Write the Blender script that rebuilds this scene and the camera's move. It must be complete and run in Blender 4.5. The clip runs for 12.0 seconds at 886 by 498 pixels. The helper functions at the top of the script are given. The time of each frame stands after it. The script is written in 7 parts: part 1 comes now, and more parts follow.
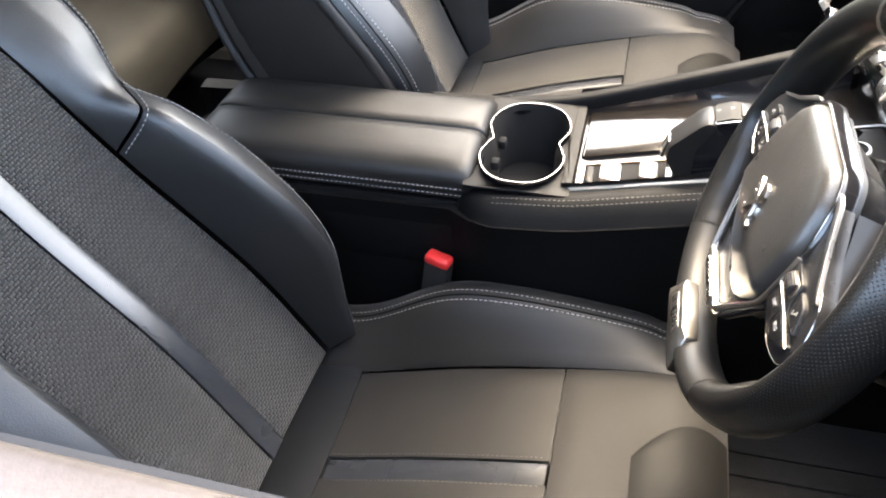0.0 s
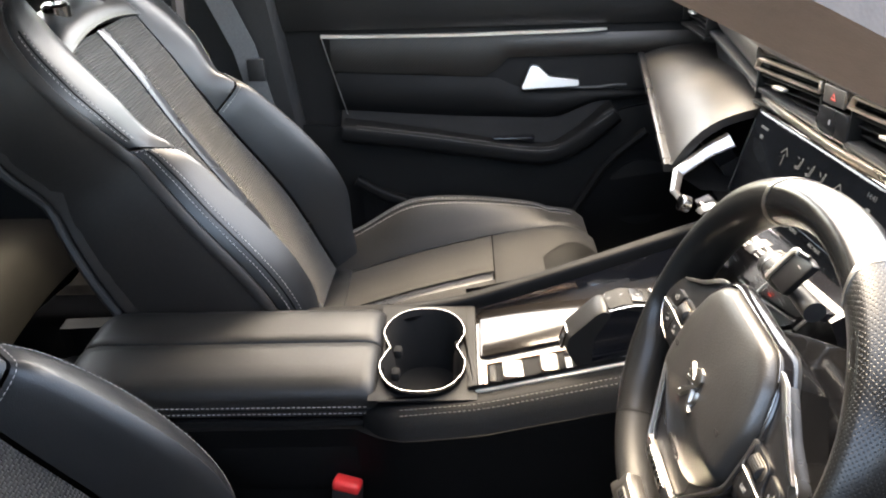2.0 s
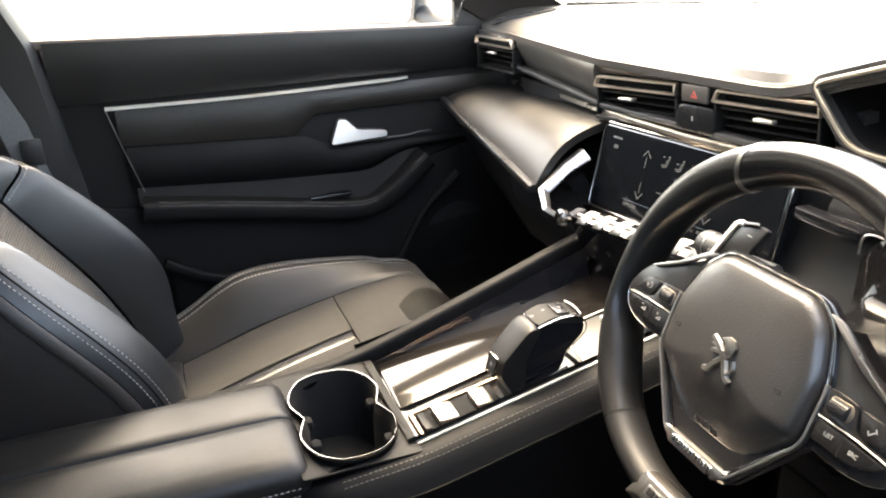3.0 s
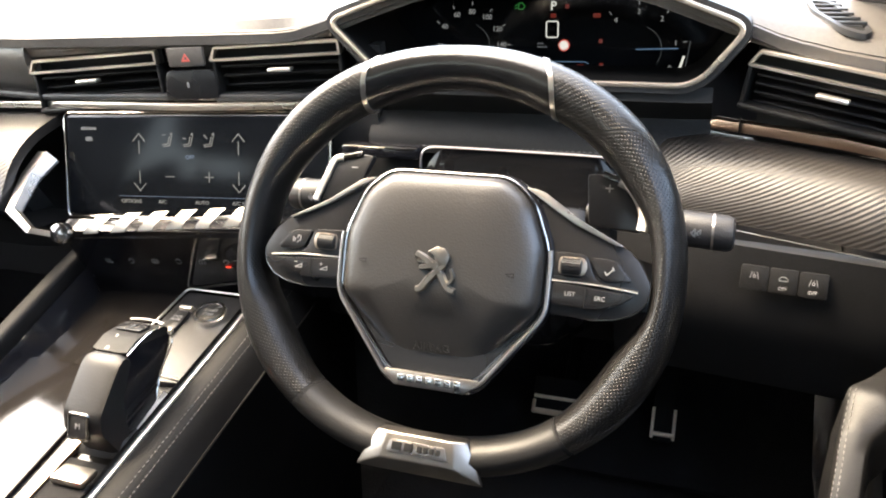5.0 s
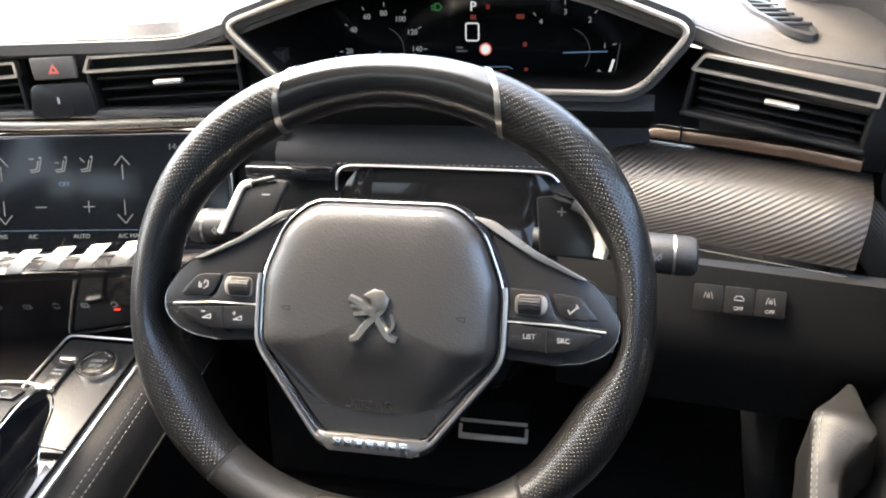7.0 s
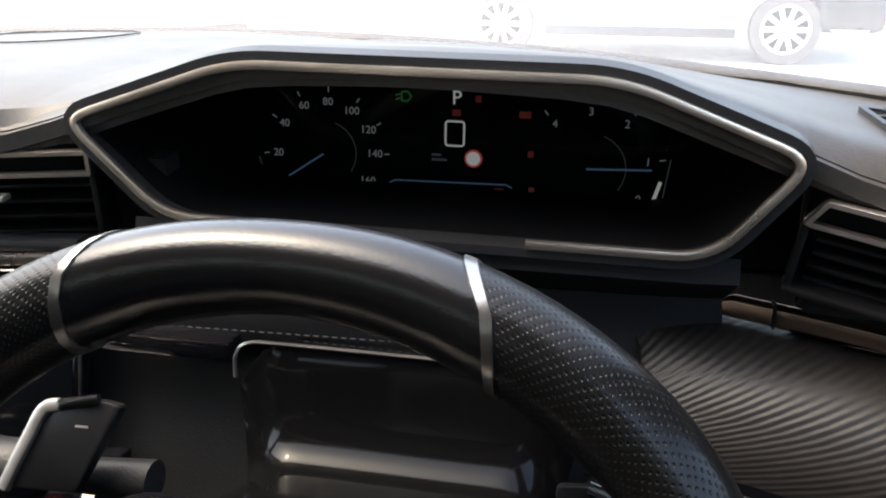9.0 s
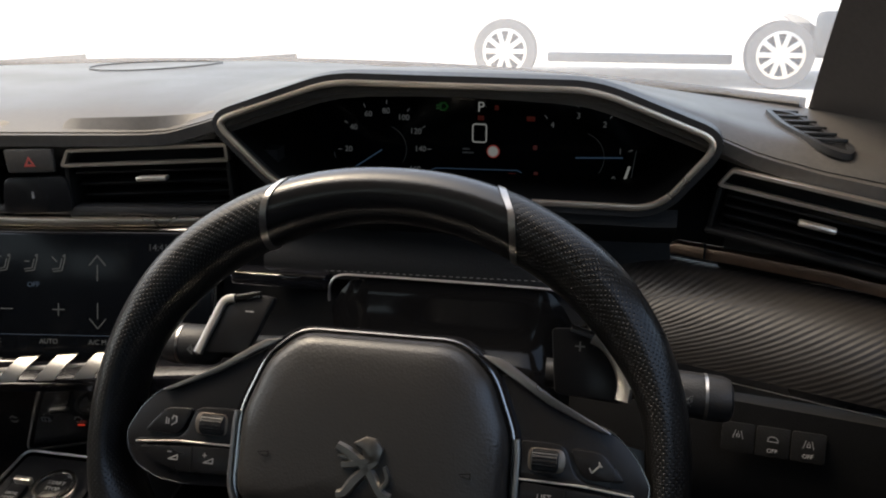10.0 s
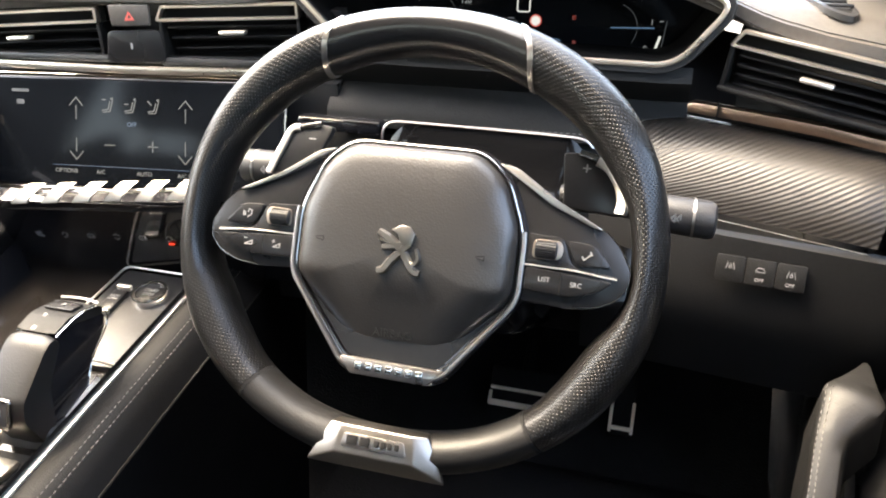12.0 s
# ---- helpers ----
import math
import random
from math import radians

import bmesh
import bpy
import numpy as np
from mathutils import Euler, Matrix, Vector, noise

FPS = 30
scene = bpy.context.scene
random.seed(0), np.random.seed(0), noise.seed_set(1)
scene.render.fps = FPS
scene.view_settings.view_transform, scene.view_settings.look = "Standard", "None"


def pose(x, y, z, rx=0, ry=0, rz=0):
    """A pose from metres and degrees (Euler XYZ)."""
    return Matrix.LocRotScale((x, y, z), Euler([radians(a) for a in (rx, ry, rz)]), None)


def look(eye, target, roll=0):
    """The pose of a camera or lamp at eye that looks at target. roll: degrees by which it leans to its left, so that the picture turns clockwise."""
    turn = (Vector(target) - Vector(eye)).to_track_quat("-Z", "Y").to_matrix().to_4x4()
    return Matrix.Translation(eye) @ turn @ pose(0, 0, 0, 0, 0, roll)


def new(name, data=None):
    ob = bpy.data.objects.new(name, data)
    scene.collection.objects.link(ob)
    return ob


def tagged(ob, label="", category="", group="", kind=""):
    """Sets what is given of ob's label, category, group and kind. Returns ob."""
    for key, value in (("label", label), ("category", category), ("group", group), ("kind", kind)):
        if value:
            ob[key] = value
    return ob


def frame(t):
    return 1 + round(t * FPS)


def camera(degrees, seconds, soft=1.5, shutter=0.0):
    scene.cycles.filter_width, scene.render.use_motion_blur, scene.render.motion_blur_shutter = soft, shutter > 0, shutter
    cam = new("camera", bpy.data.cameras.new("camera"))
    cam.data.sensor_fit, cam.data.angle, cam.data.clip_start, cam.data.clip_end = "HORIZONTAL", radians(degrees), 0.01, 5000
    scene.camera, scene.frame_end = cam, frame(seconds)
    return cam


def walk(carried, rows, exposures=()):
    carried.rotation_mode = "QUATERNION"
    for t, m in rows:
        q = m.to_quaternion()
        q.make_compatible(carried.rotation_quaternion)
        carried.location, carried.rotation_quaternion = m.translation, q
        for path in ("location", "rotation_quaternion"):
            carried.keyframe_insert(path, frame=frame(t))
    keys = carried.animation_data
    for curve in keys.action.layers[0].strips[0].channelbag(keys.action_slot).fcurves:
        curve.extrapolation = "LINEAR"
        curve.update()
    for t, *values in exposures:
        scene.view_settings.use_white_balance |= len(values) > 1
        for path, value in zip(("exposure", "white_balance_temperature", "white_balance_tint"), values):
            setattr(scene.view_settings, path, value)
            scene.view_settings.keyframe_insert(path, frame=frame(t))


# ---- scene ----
cam = camera(57.2, 12.0, soft=2.0)
PATH = [
    (0, (0.9, -0.098, 1.189), (-0.564, -0.511, -0.11), -2.8),
    (0.5, (0.91, -0.135, 1.195), (-0.508, -0.354, -0.199), -3.2),
    (1, (0.911, -0.153, 1.209), (-0.591, -0.288, -0.105), -2.8),
    (1.5, (0.912, -0.16, 1.213), (-0.747, -0.24, 0.098), -1.8),
    (2, (0.882, -0.172, 1.194), (-0.897, -0.23, 0.282), -1.9),
    (2.5, (0.814, -0.213, 1.155), (-1.045, -0.13, 0.423), -2.2),
    (3, (0.81, -0.381, 1.126), (-0.938, 0.24, 0.378), -2.4),
    (3.5, (0.885, -0.431, 1.128), (-0.62, 0.608, 0.319), 1.2),
    (3.7, (0.921, -0.385, 1.154), (-0.545, 0.672, 0.298), -1.0),
    (4.5, (0.72, -0.44, 1.09), (-0.255, 0.985, 0.306), -1.7),
    (5.3, (0.508, -0.54, 1.021), (0.042, 1.271, 0.313), -2.5),
    (5.5, (0.496, -0.54, 1.017), (0.088, 1.274, 0.28), -3.0),
    (6, (0.488, -0.553, 1.023), (0.153, 1.268, 0.268), -3.2),
    (6.5, (0.491, -0.553, 1.024), (0.151, 1.271, 0.279), -2.4),
    (7, (0.506, -0.445, 1.036), (0.127, 1.375, 0.298), -1.4),
    (7.5, (0.503, -0.298, 1.046), (0.103, 1.53, 0.339), -0.7),
    (7.7, (0.493, -0.254, 1.048), (0.073, 1.576, 0.357), -1.5),
    (9.3, (0.467, -0.164, 1.036), (0.113, 1.709, 0.432), 1.1),
    (9.5, (0.479, -0.204, 1.042), (0.113, 1.673, 0.456), 1.0),
    (10, (0.486, -0.378, 1.049), (0.111, 1.503, 0.484), 0.3),
    (10.5, (0.487, -0.532, 1.018), (0.077, 1.332, 0.419), -0.2),
    (11, (0.492, -0.55, 1.002), (0.087, 1.301, 0.363), 0.5),
    (11.5, (0.502, -0.55, 1.008), (0.092, 1.29, 0.339), 1.0),
    (12, (0.538, -0.483, 1.016), (0.022, 1.296, 0.264), 1.1),
]
EXPOSURES = [(0.0, 5.2, 7700, 7), (0.6, 5.2, 7800, 7), (1.5, 5.25, 7800, 7), (2.0, 4.75, 8100, 7), (2.5, 3.8, 8600, 7), (2.9, 4.4, 8200, 7), (3.4, 5.35, 8500, 7), (5.5, 4.7, 7700, 7), (7.0, 4.85, 7200, 7), (7.6, 5.0, 6900, 7), (9.3, 2.45, 7200, 7), (10.1, 2.2, 7500, 7), (10.6, 3.6, 7800, 7), (11.0, 4.7, 6800, 7), (11.5, 4.85, 7100, 7), (12.0, 4.9, 7700, 7)]
walk(cam, [(t, look(eye, target, roll)) for t, eye, target, roll in PATH], EXPOSURES)

# ---- sky, sun ----
SUN = Vector((-0.50, 0.0, 0.86)).normalized()
world = bpy.data.worlds.new("sky")
scene.world = world
world.use_nodes = True
wn = world.node_tree
sky = wn.nodes.new("ShaderNodeTexSky")
sky.sky_type, sky.sun_disc, sky.dust_density, sky.ozone_density = "NISHITA", False, 4.0, 1.0
sky.air_density = 0.9
sky.sun_elevation = math.asin(SUN.z)
sky.sun_rotation = math.atan2(SUN.x, SUN.y)
wn.links.new(sky.outputs[0], wn.nodes["Background"].inputs[0])
wn.nodes["Background"].inputs[1].default_value = 0.15
sun_data = bpy.data.lights.new("sun", "SUN")
sun_data.energy, sun_data.angle, sun_data.color = 0.2, radians(4), (1.0, 0.88, 0.72)
sun = new("sun", sun_data)
sun.matrix_world = look(SUN * 20, (0, 0, 0))

# ---- materials ----


def material(name, colour, rough=0.5, metal=0.0, spec=0.5, coat=0.0, vary=0.25, scale=60.0, bump=0.0, bump_scale=700.0, pattern="", rough_vary=0.12, sheen=0.0):
    """A surface with a mottled colour, uneven gloss and fine relief. pattern: perforated, woven or twill, laid in metres along the UV map."""
    m = bpy.data.materials.new(name)
    m.use_nodes = True
    nt, n = m.node_tree, m.node_tree.nodes
    b = n["Principled BSDF"]
    b.inputs["Metallic"].default_value = metal
    b.inputs["Specular IOR Level"].default_value = spec
    b.inputs["Coat Weight"].default_value = coat
    b.inputs["Coat Roughness"].default_value = 0.04
    if sheen:
        b.inputs["Sheen Weight"].default_value = sheen
    co = n.new("ShaderNodeTexCoord")
    big = n.new("ShaderNodeTexNoise")
    big.inputs["Scale"].default_value, big.inputs["Detail"].default_value = scale / 6, 3
    fine = n.new("ShaderNodeTexNoise")
    fine.inputs["Scale"].default_value, fine.inputs["Detail"].default_value = scale * 4, 4
    for t in (big, fine):
        nt.links.new(co.outputs["Object"], t.inputs["Vector"])
    mix = n.new("ShaderNodeMath")
    mix.operation = "ADD"
    nt.links.new(big.outputs["Fac"], mix.inputs[0])
    nt.links.new(fine.outputs["Fac"], mix.inputs[1])
    ramp = n.new("ShaderNodeMapRange")
    ramp.inputs["From Min"].default_value, ramp.inputs["From Max"].default_value = 0.6, 1.4
    ramp.inputs["To Min"].default_value, ramp.inputs["To Max"].default_value = 1 - vary, 1 + vary
    nt.links.new(mix.outputs[0], ramp.inputs["Value"])
    col = n.new("ShaderNodeVectorMath")
    col.operation = "SCALE"
    col.inputs[0].default_value = colour
    nt.links.new(ramp.outputs[0], col.inputs["Scale"])
    base = col.outputs[0]
    rr = n.new("ShaderNodeMapRange")
    rr.inputs["From Min"].default_value, rr.inputs["From Max"].default_value = 0.3, 0.7
    rr.inputs["To Min"].default_value, rr.inputs["To Max"].default_value = max(0.02, rough - rough_vary * rough), rough + rough_vary * rough
    nt.links.new(big.outputs["Fac"], rr.inputs["Value"])
    nt.links.new(rr.outputs[0], b.inputs["Roughness"])
    height = None
    if bump:
        v = n.new("ShaderNodeTexVoronoi")
        v.inputs["Scale"].default_value = bump_scale
        nt.links.new(co.outputs["Object"], v.inputs["Vector"])
        height = v.outputs["Distance"]
    if pattern:
        uv = n.new("ShaderNodeUVMap")
        uv.uv_map = "UVMap"
        if pattern == "perforated":
            v = n.new("ShaderNodeTexVoronoi")
            v.voronoi_dimensions = "2D"
            v.inputs["Scale"].default_value, v.inputs["Randomness"].default_value = 390.0, 0.0
            turn = n.new("ShaderNodeMapping")
            turn.inputs["Rotation"].default_value = (0, 0, radians(45))
            nt.links.new(uv.outputs[0], turn.inputs["Vector"])
            nt.links.new(turn.outputs[0], v.inputs["Vector"])
            hole = n.new("ShaderNodeMapRange")
            hole.inputs["From Min"].default_value, hole.inputs["From Max"].default_value = 0.11, 0.27
            nt.links.new(v.outputs["Distance"], hole.inputs["Value"])
            mask = hole.outputs[0]
            low = 0.45
        elif pattern == "woven":
            br = n.new("ShaderNodeTexBrick")
            br.inputs["Scale"].default_value = 1.0
            br.inputs["Brick Width"].default_value, br.inputs["Row Height"].default_value = 0.0085, 0.0042
            br.inputs["Mortar Size"].default_value, br.inputs["Mortar Smooth"].default_value = 0.0017, 1.0
            nt.links.new(uv.outputs[0], br.inputs["Vector"])
            inv = n.new("ShaderNodeMath")
            inv.operation = "SUBTRACT"
            inv.inputs[0].default_value = 1.0
            nt.links.new(br.outputs["Fac"], inv.inputs[1])
            mask = inv.outputs[0]
            low = 0.03
        else:
            w = n.new("ShaderNodeTexWave")
            w.bands_direction = "X" if pattern == "rib" else "DIAGONAL"
            w.inputs["Scale"].default_value, w.inputs["Distortion"].default_value = 95.0, 0.35
            w.inputs["Detail Scale"].default_value = 40.0
            nt.links.new(uv.outputs[0], w.inputs["Vector"])
            mask = w.outputs["Fac"]
            low = 0.78
        tone = n.new("ShaderNodeMapRange")
        tone.inputs["To Min"].default_value, tone.inputs["To Max"].default_value = low, 1.15
        nt.links.new(mask, tone.inputs["Value"])
        shade = n.new("ShaderNodeVectorMath")
        shade.operation = "SCALE"
        nt.links.new(base, shade.inputs[0])
        nt.links.new(tone.outputs[0], shade.inputs["Scale"])
        base = shade.outputs[0]
        height = mask
    nt.links.new(base, b.inputs["Base Color"])
    if height is not None:
        bp = n.new("ShaderNodeBump")
        bp.inputs["Strength"].default_value = bump or 0.5
        bp.inputs["Distance"].default_value = {"woven": 0.0022}.get(pattern, 0.0012) if pattern else 0.0006
        nt.links.new(height, bp.inputs["Height"])
        nt.links.new(bp.outputs[0], b.inputs["Normal"])
    return m


def glowing(name, colour, strength):
    m = bpy.data.materials.new(name)
    m.use_nodes = True
    b = m.node_tree.nodes["Principled BSDF"]
    b.inputs["Base Color"].default_value = (0.01, 0.01, 0.01, 1)
    b.inputs["Emission Color"].default_value = (*colour, 1)
    b.inputs["Emission Strength"].default_value = strength
    return m


def clear(name, tint, gloss):
    m = bpy.data.materials.new(name)
    m.use_nodes = True
    nt, n = m.node_tree, m.node_tree.nodes
    n.remove(n["Principled BSDF"])
    out = n["Material Output"]
    tr, gl, mx = n.new("ShaderNodeBsdfTransparent"), n.new("ShaderNodeBsdfGlossy"), n.new("ShaderNodeMixShader")
    tr.inputs[0].default_value = (*tint, 1)
    gl.inputs["Roughness"].default_value = 0.01
    mx.inputs[0].default_value = gloss
    nt.links.new(tr.outputs[0], mx.inputs[1])
    nt.links.new(gl.outputs[0], mx.inputs[2])
    nt.links.new(mx.outputs[0], out.inputs["Surface"])
    return m


# Black leather with the blue cast of sky light put into its colour.
LEATHER = material("leather_sky_tint", (0.0082, 0.0088, 0.0097), 0.34, spec=0.5, bump=0.22, bump_scale=800, vary=0.12, rough_vary=0.05)
LEATHER_GRIP = material("leather_perforated", (0.0036, 0.0035, 0.0034), 0.30, spec=0.33, pattern="perforated", bump=0.40)
LEATHER_SMOOTH = material("leather_smooth", (0.0045, 0.0045, 0.0047), 0.22, spec=0.6, bump=0.10, bump_scale=900)
WOVEN = material("woven_mesh", (0.0120, 0.0122, 0.0128), 0.45, spec=0.3, pattern="woven", bump=0.9, sheen=0.08)
FABRIC = material("fine_seat_fabric", (0.0075, 0.0070, 0.0066), 0.62, spec=0.2, bump=0.35, bump_scale=1500, vary=0.16, scale=40, sheen=0.06)
STRIPE = material("satin_leather", (0.014, 0.0155, 0.0185), 0.27, spec=0.6, bump=0.02, bump_scale=900, vary=0.10, rough_vary=0.04)
CONSOLE_PAD = material("console_pad", (0.0032, 0.0032, 0.0033), 0.60, spec=0.10, bump=0.25, bump_scale=800, vary=0.2)
SHELL = material("seat_back_plastic", (0.016, 0.014, 0.013), 0.5, spec=0.25, bump=0.2, bump_scale=600)
# Paler and more beige than the other plastics: bleaching daylight put into the colour.
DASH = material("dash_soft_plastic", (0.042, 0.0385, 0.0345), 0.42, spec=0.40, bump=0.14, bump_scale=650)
PLASTIC = material("black_plastic", (0.0140, 0.0140, 0.0145), 0.42, spec=0.3, bump=0.2, bump_scale=700)
DARK = material("matt_black_plastic", (0.0080, 0.0080, 0.0082), 0.85, spec=0.1)
TWILL = material("twill_fabric", (0.0115, 0.0102, 0.0092), 0.38, spec=0.34, pattern="twill", bump=0.3)
# Pale warm half-metal colour stands in for bright reflections on the pedals.
PEDAL_METAL = material("pale_pedal_metal", (0.72, 0.62, 0.50), 0.55, metal=0.35, vary=0.15, scale=200)
RIBBED = material("ribbed_door_fabric", (0.050, 0.047, 0.044), 0.45, spec=0.16, pattern="rib", bump=0.3)
GLOSS = material("gloss_black", (0.006, 0.006, 0.007), 0.09, spec=0.5, coat=0.15, vary=0.1, rough_vary=0.3)
PIANO = material("piano_black", (0.0030, 0.0030, 0.0032), 0.10, spec=0.18, vary=0.1, rough_vary=0.3)
DECK_TRIM = material("smoked_gloss_trim", (0.0065, 0.0056, 0.0050), 0.12, spec=0.42, vary=0.25, scale=30, rough_vary=0.3)
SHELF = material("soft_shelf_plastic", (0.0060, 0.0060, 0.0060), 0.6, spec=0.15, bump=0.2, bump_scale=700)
SLAT = material("vent_plastic", (0.0050, 0.0050, 0.0050), 0.5, spec=0.15)
KEY_METAL = material("key_satin_metal", (0.33, 0.315, 0.29), 0.36, metal=1.0, vary=0.08, scale=200)
STRIP_METAL = material("strip_satin_metal", (0.56, 0.50, 0.43), 0.30, metal=1.0, vary=0.08, scale=200)
DULL_RED = material("dull_red_print", (0.30, 0.045, 0.035), 0.6, vary=0.1)
DIM_BRONZE = material("dim_bronze_metal", (0.30, 0.25, 0.21), 0.32, metal=1.0, vary=0.08, scale=200)
BINNACLE = material("binnacle_black", (0.0028, 0.0028, 0.0030), 0.75, spec=0.06)
SATIN_BLACK = material("satin_black", (0.007, 0.007, 0.0075), 0.28, spec=0.35)
METAL = material("satin_metal", (0.78, 0.74, 0.68), 0.36, metal=1.0, vary=0.06, scale=120)
BADGE_METAL = material("dull_satin_metal", (0.24, 0.225, 0.205), 0.33, metal=1.0, vary=0.08, scale=150)
CHROME = material("chrome", (0.85, 0.84, 0.82), 0.14, metal=1.0, vary=0.03)
DARK_CHROME = material("dark_chrome", (0.30, 0.29, 0.28), 0.15, metal=1.0, vary=0.05)
GREY_METAL = material("grey_satin_metal", (0.42, 0.40, 0.38), 0.30, metal=1.0, vary=0.06, scale=120)
BRONZE = material("bronze_satin_metal", (0.42, 0.30, 0.23), 0.30, metal=1.0, vary=0.08, scale=200)
AIRBAG = material("airbag_plastic", (0.016, 0.0154, 0.0148), 0.32, spec=0.5, bump=0.17, bump_scale=680, vary=0.10)
DIM_THREAD = material("dark_thread", (0.085, 0.080, 0.076), 0.7, vary=0.2, scale=300)
THREAD = material("grey_thread", (0.13, 0.124, 0.118), 0.7, vary=0.2, scale=300)
PALE_THREAD = material("pale_thread", (0.34, 0.315, 0.30), 0.7, vary=0.2, scale=300)
ARM_LEATHER = material("armrest_leather", (0.0062, 0.0061, 0.0060), 0.46, spec=0.28, bump=0.18, bump_scale=800, vary=0.15)
# The cushion's leather, lighter and warmer to carry the sun's cast in its colour.
CUSHION_LEATHER = material("cushion_leather_sun_tint", (0.0105, 0.0096, 0.0088), 0.48, spec=0.3, bump=0.2, bump_scale=900, vary=0.15, sheen=0.05)
RED = material("red_plastic", (0.62, 0.03, 0.03), 0.4, vary=0.1)
CARPET = material("carpet", (0.014, 0.014, 0.0145), 0.95, spec=0.1, bump=0.8, bump_scale=380, vary=0.4, scale=200)
LINING = material("roof_lining", (0.24, 0.235, 0.225), 0.9, bump=0.3, bump_scale=600)
PILLAR = material("pillar_fabric", (0.020, 0.017, 0.016), 0.8, spec=0.15, bump=0.15, bump_scale=1200)
# A little lighter than PILLAR; used for the driver's side pillar.
DRIVER_FRAME = material("driver_frame", (0.032, 0.028, 0.026), 0.6, spec=0.3, bump=0.1, bump_scale=900)
WEBBING = material("belt_webbing", (0.075, 0.078, 0.082), 0.6, bump=0.4, bump_scale=600)
PAINT = material("silver_paint", (0.42, 0.41, 0.41), 0.30, metal=0.35, coat=0.6, vary=0.05, scale=30)
RUBBER = material("rubber_seal", (0.046, 0.037, 0.032), 0.5, bump=0.15)
TYRE = material("tyre_rubber", (0.12, 0.118, 0.115), 0.85)
EDGE_METAL = material("champagne_satin_metal", (0.88, 0.77, 0.66), 0.30, metal=1.0, vary=0.06, scale=120)
WHITE_PAINT = material("white_paint", (0.78, 0.78, 0.76), 0.3, coat=0.5, vary=0.04, scale=10)
DARK_PAINT = material("dark_paint", (0.03, 0.035, 0.04), 0.3, coat=0.5, vary=0.1, scale=10)
GROUND = material("pale_concrete", (0.55, 0.53, 0.50), 0.9, vary=0.25, scale=3, bump=0.4, bump_scale=40)
# For the added, unseen wall that shapes light on the driver's side.
WALL = material("brown_shade_wall", (0.24, 0.150, 0.100), 0.9, vary=0.3, scale=4, bump=0.5, bump_scale=60)
PRINT = material("white_print", (0.17, 0.17, 0.167), 0.5, vary=0.05)
GLASS = clear("window_glass", (0.93, 0.95, 0.94), 0.05)


def dusty(m, amount):
    """A thin film of pale dust on a pane; it also stands in for glare haze."""
    nt, n = m.node_tree, m.node_tree.nodes
    out = n["Material Output"]
    old = out.inputs["Surface"].links[0].from_socket
    tl, mx, no, mr = n.new("ShaderNodeBsdfTranslucent"), n.new("ShaderNodeMixShader"), n.new("ShaderNodeTexNoise"), n.new("ShaderNodeMapRange")
    tl.inputs[0].default_value = (0.85, 0.84, 0.82, 1)
    no.inputs["Scale"].default_value, no.inputs["Detail"].default_value = 9.0, 6.0
    mr.inputs["To Min"].default_value, mr.inputs["To Max"].default_value = amount * 0.75, amount * 1.25
    nt.links.new(no.outputs["Fac"], mr.inputs["Value"])
    nt.links.new(mr.outputs[0], mx.inputs[0])
    nt.links.new(old, mx.inputs[1])
    nt.links.new(tl.outputs[0], mx.inputs[2])
    nt.links.new(mx.outputs[0], out.inputs["Surface"])
    return m


# Film strength covers both dust and the bright veil of glare over the yard.
DUSTY_GLASS = dusty(clear("dusty_windscreen_glass", (0.93, 0.95, 0.94), 0.05), 0.20)
# Grey tint added to hold back daylight entering from the rear.
DIMMED_GLASS = clear("dimmed_glass", (0.58, 0.60, 0.59), 0.05)
DISPLAY = material("display_glass", (0.0025, 0.003, 0.0038), 0.10, spec=0.14, vary=0.1)
GLOW_WHITE = glowing("display_white", (0.80, 0.86, 0.92), 0.034)
GLOW_SCREEN = glowing("screen_symbols", (0.75, 0.80, 0.86), 0.009)
GLOW_DIAL = glowing("display_dial", (0.70, 0.78, 0.90), 0.011)
GLOW_DIM = glowing("display_dim", (0.55, 0.65, 0.80), 0.0035)
GLOW_BLUE = glowing("display_blue", (0.20, 0.42, 0.80), 0.012)
GLOW_RED = glowing("warning_red", (1.0, 0.06, 0.03), 0.07)
GLOW_DIM_RED = glowing("warning_red_dim", (1.0, 0.08, 0.05), 0.0035)
GLOW_SIGN = glowing("sign_red", (1.0, 0.12, 0.10), 0.018)
GLOW_GREEN = glowing("warning_green", (0.05, 0.75, 0.15), 0.006)

# ---- mesh helpers ----


def link(name, bm, mat, parent=None, label="", angle=38.0):
    """One mesh object from a bmesh, in its parent's space."""
    bmesh.ops.recalc_face_normals(bm, faces=bm.faces)
    limit = radians(angle)
    for f in bm.faces:
        f.smooth = True
    for e in bm.edges:
        e.smooth = len(e.link_faces) == 2 and e.calc_face_angle(4.0) < limit
    me = bpy.data.meshes.new(name)
    bm.to_mesh(me)
    bm.free()
    me.materials.append(mat)
    ob = new(name, me)
    if parent:
        ob.parent = parent
    if label:
        ob["label"] = label
    return ob


def part(name, bm, mat, parent, label="", angle=38.0):
    return link(name, bm, mat, parent, label, angle)


def thing(name, label, category, m=None, group="", kind=""):
    """An Empty that holds a thing's parts."""
    ob = new(name)
    ob.empty_display_size = 0.05
    if m is not None:
        ob.matrix_world = m
    return tagged(ob, label, category, group, kind)


